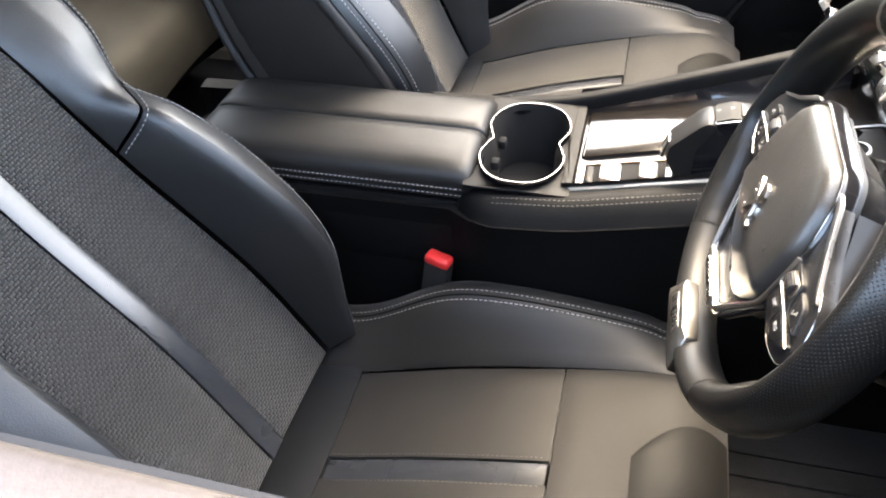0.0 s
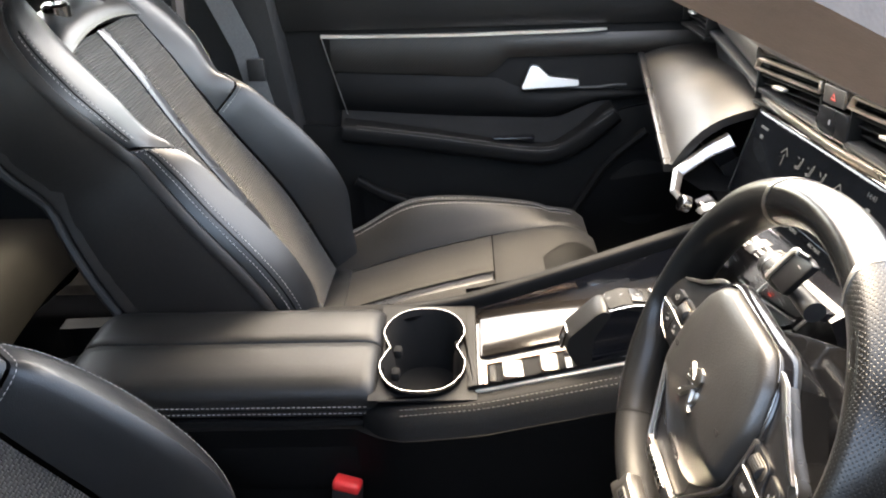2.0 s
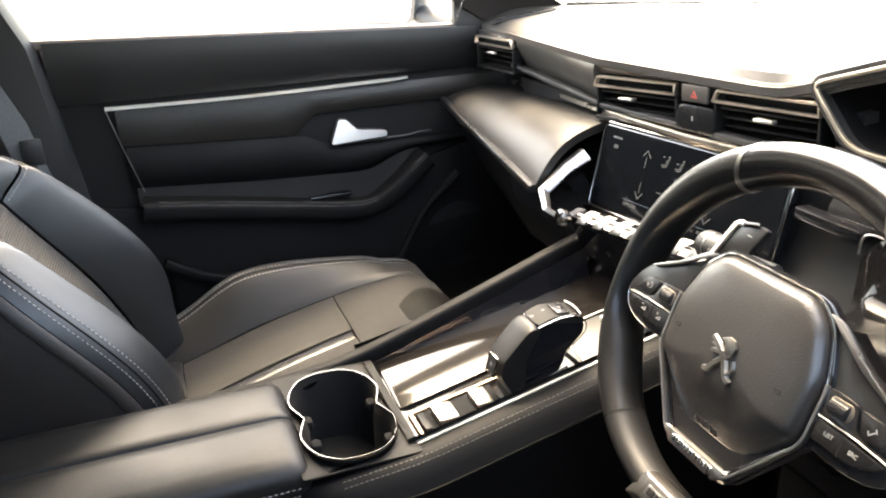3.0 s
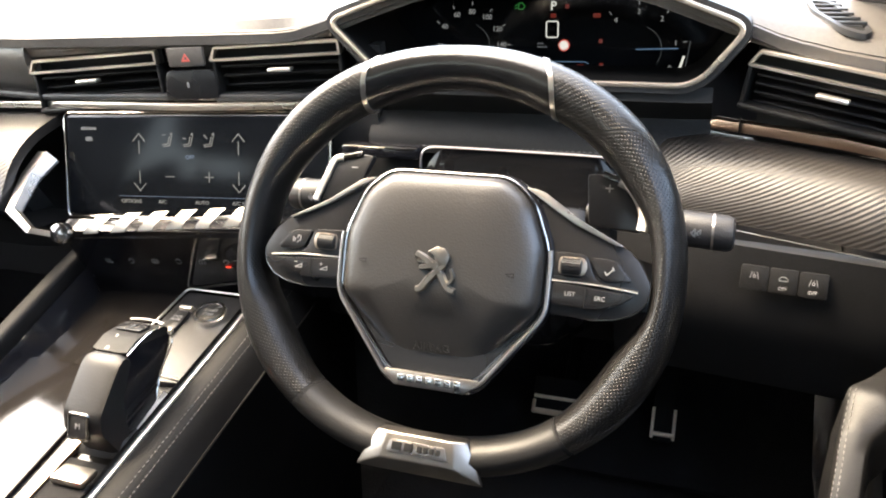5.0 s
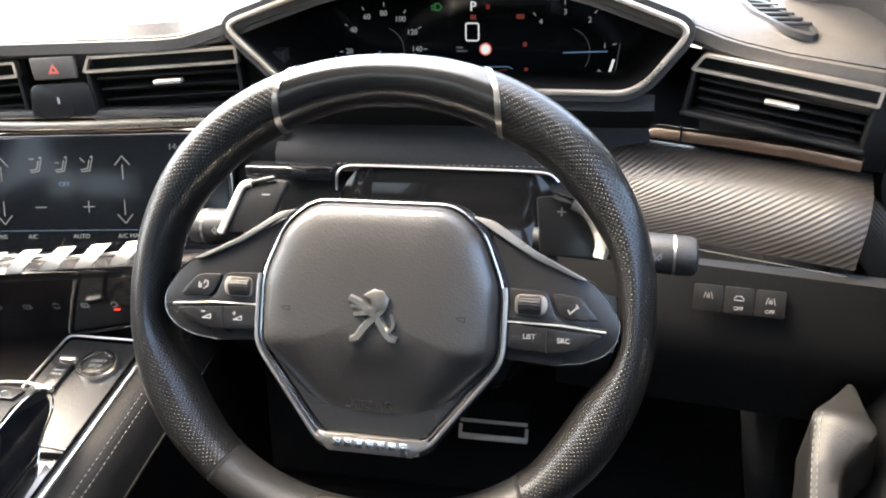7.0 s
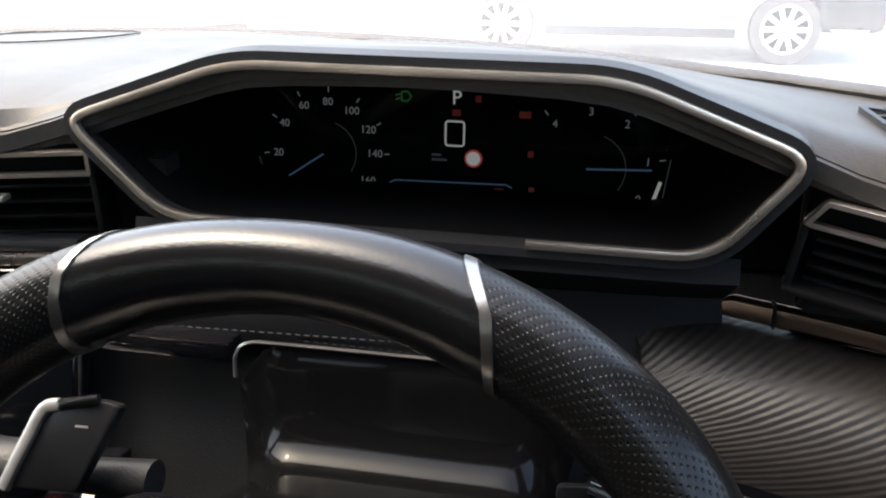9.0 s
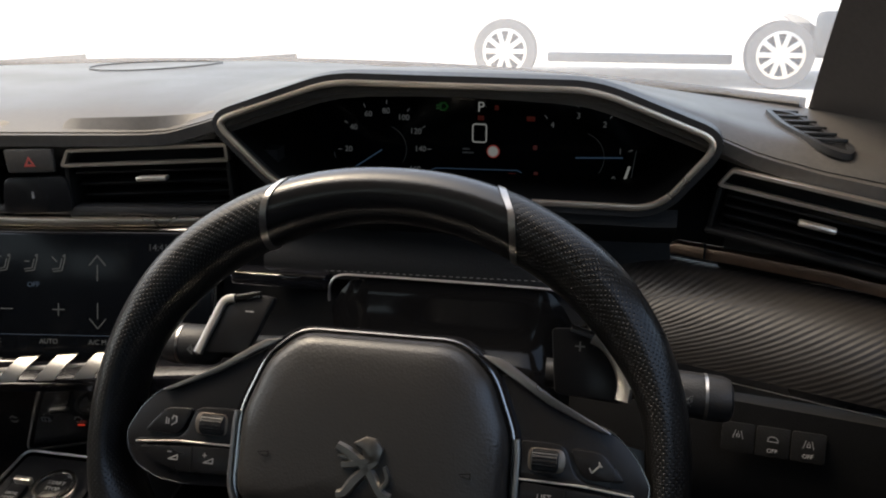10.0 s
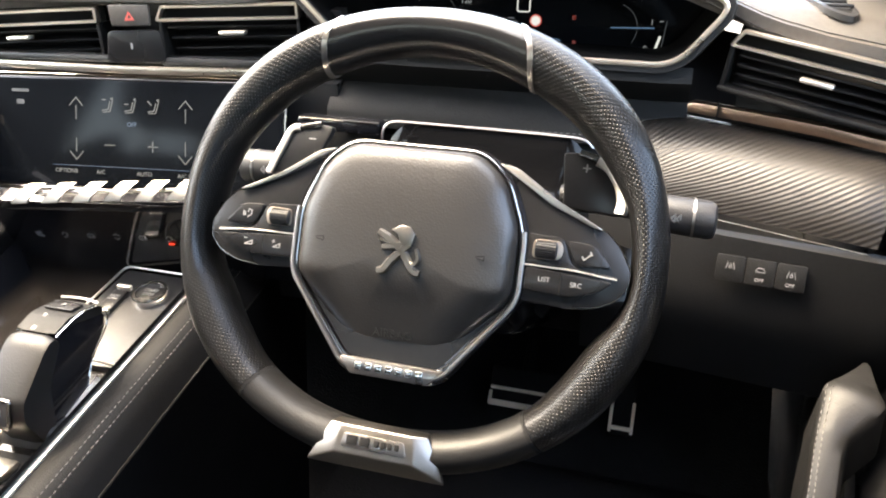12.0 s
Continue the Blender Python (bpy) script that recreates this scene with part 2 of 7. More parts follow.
def axes(o, x, y):
    """A frame at o with x along x and y near y."""
    x = Vector(x).normalized()
    z = x.cross(Vector(y)).normalized()
    y = z.cross(x)
    m = Matrix((x, y, z)).transposed().to_4x4()
    m.translation = o
    return m


def put(bm, m):
    bmesh.ops.transform(bm, matrix=m, verts=bm.verts)
    return bm


def join(*bms):
    """Several bmeshes as one."""
    out = bmesh.new()
    me = bpy.data.meshes.new("join")
    for b in bms:
        b.to_mesh(me)
        out.from_mesh(me)
        b.free()
    bpy.data.meshes.remove(me)
    return out


def box(c, size, bevel=0.002, seg=2, m=None):
    bm = bmesh.new()
    bmesh.ops.create_cube(bm, size=1)
    put(bm, Matrix.Translation(c) @ Matrix.Diagonal((*size, 1)))
    if bevel:
        bmesh.ops.bevel(bm, geom=list(bm.edges), offset=min(bevel, min(size) * 0.45), segments=seg, profile=0.5, affect="EDGES", clamp_overlap=True)
    return put(bm, m) if m is not None else bm


def rounded(poly, r, seg=4):
    """A closed 2D outline with its corners rounded."""
    out = []
    n = len(poly)
    for i in range(n):
        a, b, c = Vector(poly[i - 1]), Vector(poly[i]), Vector(poly[(i + 1) % n])
        u, v = (a - b), (c - b)
        k = min(r, u.length * 0.45, v.length * 0.45)
        p, q = b + u.normalized() * k, b + v.normalized() * k
        for j in range(seg + 1):
            t = j / seg
            out.append((p * (1 - t) ** 2 + b * 2 * t * (1 - t) + q * t * t)[:])
    return out


def plate(poly, depth, m=None, bevel=0.0015, seg=2):
    """A flat outline in x, y as a plate that stands from z = 0 to z = depth, its front edge rounded."""
    bm = bmesh.new()
    vs = [bm.verts.new((p[0], p[1], 0)) for p in poly]
    f = bm.faces.new(vs)
    if f.normal.z < 0:
        f.normal_flip()
    bm.normal_update()
    top = bmesh.ops.extrude_face_region(bm, geom=[f])
    tv = [v for v in top["geom"] if isinstance(v, bmesh.types.BMVert)]
    bmesh.ops.translate(bm, verts=tv, vec=(0, 0, depth))
    if bevel:
        es = [e for e in bm.edges if all(v in tv for v in e.verts)]
        bmesh.ops.bevel(bm, geom=es, offset=bevel, segments=seg, profile=0.5, affect="EDGES", clamp_overlap=True)
    return put(bm, m) if m is not None else bm


def rim_plate(outer, inner, depth, m=None):
    """A plate with a hole: two outlines with the same number of points."""
    bm = bmesh.new()
    loops = []
    for pts, z in ((outer, 0), (outer, depth * 0.8), (None, 0), (inner, depth), (inner, 0)):
        if pts is None:
            pts, z = [((o[0] * 0.75 + i[0] * 0.25), (o[1] * 0.75 + i[1] * 0.25)) for o, i in zip(outer, inner)], depth
        loops.append([bm.verts.new((p[0], p[1], z)) for p in pts])
    n = len(outer)
    for a, b in zip(loops, loops[1:] + loops[:1]):
        for i in range(n):
            bm.faces.new((a[i], a[(i + 1) % n], b[(i + 1) % n], b[i]))
    return put(bm, m) if m is not None else bm


def shrunk(poly, k):
    """An outline moved inwards by k, for outlines that run either way round."""
    n, out = len(poly), []
    area = sum(poly[i - 1][0] * poly[i][1] - poly[i][0] * poly[i - 1][1] for i in range(n))
    s = 1 if area > 0 else -1
    for i in range(n):
        a, b, c = Vector(poly[i - 1][:2]), Vector(poly[i][:2]), Vector(poly[(i + 1) % n][:2])
        d = (c - a)
        d = d.normalized() if d.length > 1e-9 else Vector((1, 0))
        out.append((b.x - s * d.y * k, b.y + s * d.x * k))
    return out


def loft(rings, closed=True, cap=True):
    """A skin over rings of points, with a UV map in metres."""
    bm = bmesh.new()
    uv = bm.loops.layers.uv.new("UVMap")
    vs = [[bm.verts.new(p) for p in r] for r in rings]
    n = len(rings[0])
    along = 0.0
    last = n if closed else n - 1
    around = [[0.0] for _ in rings]
    for r, w in zip(rings, around):
        for i in range(last):
            w.append(w[-1] + (Vector(r[(i + 1) % n]) - Vector(r[i])).length)
    for k in range(len(rings) - 1):
        step = sum((Vector(rings[k + 1][i]) - Vector(rings[k][i])).length for i in range(n)) / n
        for i in range(last):
            j = (i + 1) % n
            quad = [(vs[k][i], around[k][i], along), (vs[k][j], around[k][i + 1], along), (vs[k + 1][j], around[k + 1][i + 1], along + step), (vs[k + 1][i], around[k + 1][i], along + step)]
            try:
                f = bm.faces.new([q[0] for q in quad])
            except ValueError:
                continue
            for lp, q in zip(f.loops, quad):
                lp[uv].uv = (q[1], q[2])
        along += step
    if cap and closed:
        for r in (vs[0], vs[-1]):
            try:
                bm.faces.new(r)
            except ValueError:
                pass
    return bm


def circle(r, n=16, ry=None):
    return [(r * math.cos(2 * math.pi * i / n), (ry or r) * math.sin(2 * math.pi * i / n)) for i in range(n)]


def smooth_path(pts, n=6, closed=False):
    """A Catmull-Rom line through points."""
    pts = [Vector(p) for p in pts]
    out, k = [], len(pts)
    for i in range(k if closed else k - 1):
        if closed:
            a, b, c, d = pts[i - 1], pts[i], pts[(i + 1) % k], pts[(i + 2) % k]
        else:
            a, b, c, d = pts[max(i - 1, 0)], pts[i], pts[i + 1], pts[min(i + 2, k - 1)]
        for j in range(n):
            t = j / n
            out.append(0.5 * ((2 * b) + (c - a) * t + (2 * a - 5 * b + 4 * c - d) * t * t + (3 * b - a - 3 * c + d) * t ** 3))
    if not closed:
        out.append(pts[-1])
    return out


def sweep(path, section, up=(0, 0, 1), closed=False, cap=True):
    """A section (x across, y along up) swept along a path."""
    path, up, rings = [Vector(p) for p in path], Vector(up), []
    n = len(path)
    for i, p in enumerate(path):
        if closed:
            d = path[(i + 1) % n] - path[i - 1]
        else:
            d = path[min(i + 1, n - 1)] - path[max(i - 1, 0)]
        d.normalize()
        x = d.cross(up).normalized()
        y = x.cross(d)
        sec = section(i / max(1, n - 1)) if callable(section) else section
        rings.append([(p + x * a + y * b)[:] for a, b in sec])
    if closed:
        rings.append(rings[0])
    bm = loft(rings, cap=cap and not closed)
    if closed:
        bmesh.ops.remove_doubles(bm, verts=bm.verts, dist=1e-6)
    return bm


def tube(path, r, n=10, up=(0, 0, 1), closed=False):
    return sweep(path, circle(r, n), up, closed)


def patch(f, us, vs, drop=0.003, skirt=0.012, inset=0.0012):
    """An upholstered panel over f(u, v), whose rim turns in to a seam. UV in metres."""
    bm = bmesh.new()
    uv = bm.loops.layers.uv.new("UVMap")
    nu, nv = len(us), len(vs)
    pts = [[Vector(f(u, v)) for v in vs] for u in us]
    nor = [[None] * nv for _ in us]
    for i in range(nu):
        for j in range(nv):
            a = pts[min(i + 1, nu - 1)][j] - pts[max(i - 1, 0)][j]
            b = pts[i][min(j + 1, nv - 1)] - pts[i][max(j - 1, 0)]
            c = a.cross(b)
            nor[i][j] = c.normalized() if c.length > 1e-12 else Vector((0, 0, 1))
    def edge(i, j):
        return i in (0, nu - 1) or j in (0, nv - 1)
    mid = pts[nu // 2][nv // 2]
    grid = [[bm.verts.new(pts[i][j] - nor[i][j] * (drop if edge(i, j) else 0)) for j in range(nv)] for i in range(nu)]
    ulen = [0.0]
    for i in range(1, nu):
        ulen.append(ulen[-1] + (pts[i][nv // 2] - pts[i - 1][nv // 2]).length)
    for i in range(nu - 1):
        vlen = [[0.0], [0.0]]
        for s, k in enumerate((i, i + 1)):
            for j in range(1, nv):
                vlen[s].append(vlen[s][-1] + (pts[k][j] - pts[k][j - 1]).length)
        for j in range(nv - 1):
            fc = bm.faces.new((grid[i][j], grid[i + 1][j], grid[i + 1][j + 1], grid[i][j + 1]))
            c0, c1 = vlen[0][-1] / 2, vlen[1][-1] / 2
            for lp, q in zip(fc.loops, ((vlen[0][j] - c0, ulen[i]), (vlen[1][j] - c1, ulen[i + 1]), (vlen[1][j + 1] - c1, ulen[i + 1]), (vlen[0][j + 1] - c0, ulen[i]))):
                lp[uv].uv = q
    ring = [(i, 0) for i in range(nu)] + [(nu - 1, j) for j in range(1, nv)] + [(i, nv - 1) for i in range(nu - 2, -1, -1)] + [(0, j) for j in range(nv - 2, 0, -1)]
    low = [bm.verts.new(pts[i][j] - nor[i][j] * skirt + (mid - pts[i][j]).normalized() * inset) for i, j in ring]
    for k in range(len(ring)):
        (i, j), (a, b) = ring[k], ring[(k + 1) % len(ring)]
        bm.faces.new((grid[i][j], grid[a][b], low[(k + 1) % len(ring)], low[k]))
    return bm


def span(a, b, n):
    return [a + (b - a) * i / n for i in range(n + 1)]


def stitches(path, length=0.0036, gap=0.0022, r=0.00032, up=(0, 0, 1)):
    """A row of thread stitches along a line."""
    path = [Vector(p) for p in path]
    seg, total = [], 0.0
    for a, b in zip(path, path[1:]):
        seg.append((total, a, b, (b - a).length))
        total += (b - a).length
    bm = bmesh.new()
    s, k = 0.0, 0
    while s + length < total:
        ends = []
        for q in (s, s + length):
            while k < len(seg) - 1 and seg[k][0] + seg[k][3] < q:
                k += 1
            t0, a, b, ln = seg[k]
            ends.append(a + (b - a) * ((q - t0) / max(ln, 1e-9)))
        a, b = ends
        d = (b - a).normalized()
        x = d.cross(Vector(up))
        x = x.normalized() if x.length > 1e-6 else Vector((1, 0, 0))
        y = x.cross(d)
        rows = []
        for p, w in ((a, 0.5), (a + (b - a) * 0.25, 1.0), (a + (b - a) * 0.75, 1.0), (b, 0.5)):
            rows.append([bm.verts.new(p + x * r * w * cx + y * r * w * cy) for cx, cy in ((1, 0), (0, 1), (-1, 0), (0, -1))])
        for u, v in zip(rows, rows[1:]):
            for i in range(4):
                bm.faces.new((u[i], u[(i + 1) % 4], v[(i + 1) % 4], v[i]))
        bm.faces.new(rows[0]), bm.faces.new(rows[-1][::-1])
        s += length + gap
        k = max(0, k - 2)
    return bm


def lettering(text, size, m, depth=0.0003, align="CENTER", shear=0.0):
    cu = bpy.data.curves.new("lettering", "FONT")
    cu.body, cu.size, cu.extrude, cu.align_x, cu.align_y, cu.shear = text, size, depth, align, "CENTER", shear
    cu.resolution_u = 3
    ob = bpy.data.objects.new("lettering", cu)
    me = bpy.data.meshes.new_from_object(ob)
    bm = bmesh.new()
    bm.from_mesh(me)
    bpy.data.objects.remove(ob)
    bpy.data.curves.remove(cu)
    bpy.data.meshes.remove(me)
    return put(bm, m)


def stroke(lines, w, m, depth=0.0003):
    """Thin flat bars along 2D lines: the drawing of an icon."""
    bms = []
    for pts in lines:
        for a, b in zip(pts, pts[1:]):
            a, b = Vector((*a, 0)), Vector((*b, 0))
            ln = (b - a).length
            mm = axes((a + b) / 2, b - a, Vector((0, 0, 1)).cross(b - a))
            bms.append(box((0, 0, 0), (ln + w * 0.6, w, depth), 0, m=mm))
    return put(join(*bms), m)


# ---- ground and body shell ----


def lerp(a, b, t):
    return a + (b - a) * t


def curve_at(pts, x):
    """Height of a smooth line through (x, y) pairs."""
    n = len(pts)
    if x <= pts[0][0]:
        return pts[0][1]
    if x >= pts[-1][0]:
        return pts[-1][1]
    i = max(k for k in range(n - 1) if pts[k][0] <= x)
    def slope(k):
        a, b = pts[max(k - 1, 0)], pts[min(k + 1, n - 1)]
        return (b[1] - a[1]) / (b[0] - a[0])
    (x0, y0), (x1, y1) = pts[i], pts[i + 1]
    h = x1 - x0
    t = (x - x0) / h
    return (2 * t ** 3 - 3 * t ** 2 + 1) * y0 + (t ** 3 - 2 * t ** 2 + t) * h * slope(i) + (3 * t ** 2 - 2 * t ** 3) * y1 + (t ** 3 - t ** 2) * h * slope(i + 1)


def line_at(pts, x):
    if x <= pts[0][0]:
        return pts[0][1]
    for (a, p), (b, q) in zip(pts, pts[1:]):
        if x <= b:
            return p + (q - p) * (x - a) / (b - a)
    return pts[-1][1]


SLOPE = 0.043
ground_bm = bmesh.new()
for gx, gy in ((-400, -400), (400, -400), (400, 400), (-400, 400)):
    ground_bm.verts.new((gx, gy, gy * SLOPE))
ground_bm.faces.new(ground_bm.verts)
tagged(link("ground", ground_bm, GROUND), "pale dusty concrete yard in bright sun", "ground", kind="structure")

# unseen wall added beside the driver's side to block sky light and bounce brown
tagged(link("shade_wall", box((2.75, -1.0, 0.42), (0.25, 14.0, 1.64), 0.01), WALL), "unseen plain brown wall added to block and warm the side light", "wall", kind="structure")

# floor pan and footwell
floor = tagged(link("floor", box((0, -0.55, 0.25), (1.46, 2.7, 0.04), 0.01), CARPET), "black carpeted car floor", "floor", kind="structure")
part("footwell_carpet", patch(lambda u, v: (v, 0.50 + 0.36 * u, 0.275 + 0.30 * u * u + 0.12 * u), span(0, 1, 8), span(-0.72, 0.72, 12)), CARPET, floor)
part("bulkhead", box((0, 0.93, 0.62), (1.46, 0.04, 0.60), 0.01), DARK, floor)
for sgn in (1, -1):
    tagged(link("sill", box((sgn * 0.79, -0.60, 0.33), (0.07, 3.2, 0.22), 0.02), DARK), "dark door sill of the car body", "sill", kind="structure")
    tagged(link("kick_panel", box((sgn * 0.752, 0.70, 0.52), (0.03, 0.62, 0.74), 0.01), CARPET), "dark carpeted side of the footwell", "trim", kind="structure")
    tagged(link("rear_trim", box((sgn * 0.76, -2.2, 0.62), (0.05, 1.0, 0.72), 0.02), PLASTIC), "dark plastic trim behind the rear doors", "trim", kind="structure")
tagged(link("rear_bulkhead", box((0, -1.88, 0.60), (1.50, 0.05, 0.74), 0.01), CARPET), "dark partition behind the rear bench", "partition", kind="structure")
mat_bm = box((0.36, 0.16, 0.283), (0.46, 0.62, 0.012), 0.005)
tagged(link("floor_mat", mat_bm, CARPET), "black ribbed carpet mat in the driver's footwell", "floor mat")
for mx in span(0.20, 0.52, 9):
    part("rib", box((mx, 0.12, 0.291), (0.012, 0.46, 0.003), 0.001), CARPET, scene.objects["floor_mat"])

# roof and headliner
def roof_z(x, y):
    return 1.405 - 0.16 * x * x - 0.055 * (y + 0.75) ** 2


roof = tagged(link("ceiling", patch(lambda u, v: (v, u, roof_z(v, u) - 0.05), span(-2.0, -0.22, 12), span(-0.57, 0.57, 12), skirt=-0.012), LINING), "grey woven roof lining of the car", "roof lining", kind="structure")
link("roof_skin", patch(lambda u, v: (v, u, roof_z(v, u)), span(-2.1, -0.20, 14), span(-0.60, 0.60, 12), skirt=0.03), PAINT)
tagged(scene.objects["roof_skin"], "silver painted steel roof panel", "roof", kind="structure")


# pillars and window frames, both sides
def pillar(name, low, high, sgn, mat, depth=0.035, label="", parent=None):
    """A solid strip between two lines."""
    a, b = smooth_path(low, 6), smooth_path(high, 6)
    rings = []
    for p, q in zip(a, b):
        n = Vector((1, 0, 0.45)).normalized() * depth
        mid = (p + q) / 2 + n * 0.35
        ring = [p, lerp(p, mid, 0.6) + n * 0.15, mid + n * 0.15, lerp(q, mid, 0.6) + n * 0.15, q, q - n, lerp(p, q, 0.5) - n * 0.6, p - n]
        rings.append([(sgn * v.x, v.y, v.z) for v in ring])
    ob = link(name, loft(rings), mat, parent)
    return tagged(ob, label, "pillar", kind="structure") if not parent else ob


for sgn, side in ((1, "right"), (-1, "left")):
    low = [(0.775, 0.31, 0.935), (0.745, 0.10, 1.056), (0.715, -0.14, 1.180), (0.675, -0.36, 1.268), (0.640, -0.53, 1.298)]
    high = [(0.700, 0.44, 0.962), (0.672, 0.24, 1.085), (0.640, -0.02, 1.215), (0.610, -0.26, 1.300), (0.590, -0.53, 1.335)]
    pillar("trim", low, high, sgn, PILLAR if sgn < 0 else DRIVER_FRAME, label="dark fabric-covered windscreen pillar trim and door frame")
    back_low = [(0.645, -0.53, 1.272), (0.635, -0.9, 1.285), (0.63, -1.35, 1.25), (0.66, -1.75, 1.10), (0.72, -2.0, 0.97)]
    back_high = [(0.590, -0.53, 1.335), (0.585, -0.9, 1.345), (0.58, -1.35, 1.31), (0.59, -1.75, 1.22), (0.62, -2.1, 1.08)]
    pillar("trim", back_low, back_high, sgn, PILLAR, label="dark roof rail above the rear side window")
    # the pillar between the doors
    rings = []
    for z, x0, y0, y1 in ((0.28, 0.735, -0.47, -0.74), (0.60, 0.735, -0.50, -0.73), (0.80, 0.735, -0.525, -0.725), (0.955, 0.733, -0.545, -0.715), (1.06, 0.712, -0.585, -0.715), (1.20, 0.670, -0.62, -0.715), (1.30, 0.632, -0.65, -0.715)):
        rings.append([(sgn * (x0 + dx), y, z) for dx, y in ((0.012, y0), (-0.006, y0 - 0.012), (-0.012, (y0 + y1) / 2), (-0.004, y1 + 0.012), (0.012, y1), (0.055, y1), (0.055, y0))])
    bp = tagged(link("trim", loft(rings), PLASTIC), "black moulded trim of the pillar between the doors", "pillar trim", kind="structure")
    # dark outer frame of the rear side window and its glass
    g = tagged(link("window_%d" % (3 if sgn > 0 else 4), patch(lambda u, v: (sgn * lerp(0.775, 0.65, v), u, lerp(0.955, 1.27 - 0.25 * max(0, -u - 1.35), v)), span(-1.85, -0.93, 6), span(0, 1, 3), skirt=0.004, drop=0), DIMMED_GLASS), "rear side window of the car, its glass dimmed to cut light from behind", "window", kind="structure")
    tagged(link("trim", patch(lambda u, v, s=sgn: (s * lerp(0.772, 0.640, v), u, lerp(0.945, 1.285, v)), span(-0.945, -0.70, 4), span(0, 1, 4), skirt=0.02 * sgn, drop=0), PILLAR), "dark inner frame of the rear door", "trim", kind="structure")
    # outer skins: wing, rear door, quarter
    def skin(u, v, s=sgn):
        bulge = 0.05 * math.sin(math.pi * min(1, max(0, v * 0.9)))
        end = 0.16 * max(0, (u - 1.2) / 0.6) ** 2 + 0.14 * max(0, (-u - 2.2) / 0.7) ** 2
        return (s * (0.855 + bulge + 0.03 * (1 - v) - end), u, lerp(0.24, line_at([(-2.9, 0.98), (-0.5, 0.955), (0.6, 0.90), (1.8, 0.72)], u), v))
    for nm, u0, u1 in (("wing_skin", 0.68, 1.80), ("rear_door_skin", -1.50, -0.56), ("quarter_skin", -2.85, -1.51)):
        tagged(link(nm, patch(skin, span(u0, u1, 10), span(0, 1, 8), skirt=0.02), PAINT), "silver painted body panel of the car", "body panel", kind="structure")
    part_rear = link("rear_door_card", patch(lambda u, v, s=sgn: (s * (0.745 - 0.04 * math.sin(math.pi * v)), u, lerp(0.28, 0.95, v)), span(-1.75, -0.74, 6), span(0, 1, 6), skirt=0.03), PLASTIC)
    tagged(part_rear, "black plastic trim panel beside the rear bench", "door trim", kind="structure")

# windscreen: a curved pane from the bonnet's edge up to the roof
def screen_base(x):
    return 0.88 - 1.05 * x * x


def windscreen(u, v):
    x = lerp(-0.675, 0.675, u) * lerp(1.0, 0.86, v)
    return (x, lerp(screen_base(x), -0.20 - 0.10 * x * x, v), lerp(0.962, roof_z(x, -0.2) - 0.02, v) + 0.03 * math.sin(math.pi * v))


ws = tagged(link("window_1", patch(windscreen, span(0, 1, 16), span(0, 1, 8), skirt=0.005, drop=0), DUSTY_GLASS), "large curved windscreen with a dusty film that also stands in for glare haze", "windscreen", kind="structure")
ws.visible_shadow = False
tagged(link("window_2", patch(lambda u, v: (lerp(-0.6, 0.6, u), lerp(-2.75, -2.02, v), lerp(1.0, 1.27, v) + 0.02 * math.sin(math.pi * v)), span(0, 1, 10), span(0, 1, 4), skirt=0.005, drop=0), DIMMED_GLASS), "sloping rear window of the car, dimmed to cut light from behind", "rear window", kind="structure")
tagged(link("bonnet", patch(lambda u, v: (lerp(-0.80, 0.80, u), lerp(screen_base(lerp(-0.62, 0.62, u)) + 0.10, 1.78 - 0.25 * (2 * u - 1) ** 2, v), lerp(0.935, 0.74, v ** 1.6) - 0.05 * (2 * u - 1) ** 2), span(0, 1, 14), span(0, 1, 10), skirt=0.03), PAINT), "silver painted bonnet beyond the windscreen", "bonnet", kind="structure")
tagged(link("front_bumper", patch(lambda u, v: (lerp(-0.80, 0.80, u), 1.80 - 0.25 * (2 * u - 1) ** 2 + 0.05 * math.sin(math.pi * v), lerp(0.22, 0.73, v)), span(0, 1, 12), span(0, 1, 6), skirt=0.03), PAINT), "silver front bumper of the car", "bumper", kind="structure")
tagged(link("rear_bumper", patch(lambda u, v: (lerp(-0.80, 0.80, u), -2.90 + 0.2 * (2 * u - 1) ** 2, lerp(0.25, 0.99, v)), span(0, 1, 12), span(0, 1, 6), skirt=-0.03), PAINT), "silver boot and rear bumper of the car", "bumper", kind="structure")
tagged(link("parcel_shelf", box((0, -2.35, 0.97), (1.40, 0.95, 0.03), 0.01), CARPET), "black carpeted shelf behind the rear bench", "shelf", kind="structure")
tagged(link("scuttle", patch(lambda u, v: (lerp(-0.68, 0.68, u), lerp(screen_base(lerp(-0.68, 0.68, u)) - 0.01, screen_base(lerp(-0.68, 0.68, u)) + 0.11, v), 0.945 - 0.012 * v), span(0, 1, 16), span(0, 1, 2), skirt=0.02), DARK), "black plastic trough at the windscreen's foot", "trim", kind="structure")


tagged(link("trim", sweep([(x, screen_base(x) - 0.004, 0.966) for x in span(-0.66, 0.66, 30)], [(-0.004, -0.010), (0.004, -0.010), (0.004, 0.008), (-0.004, 0.008)]), DARK), "black border along the windscreen's lower edge", "trim", kind="structure")


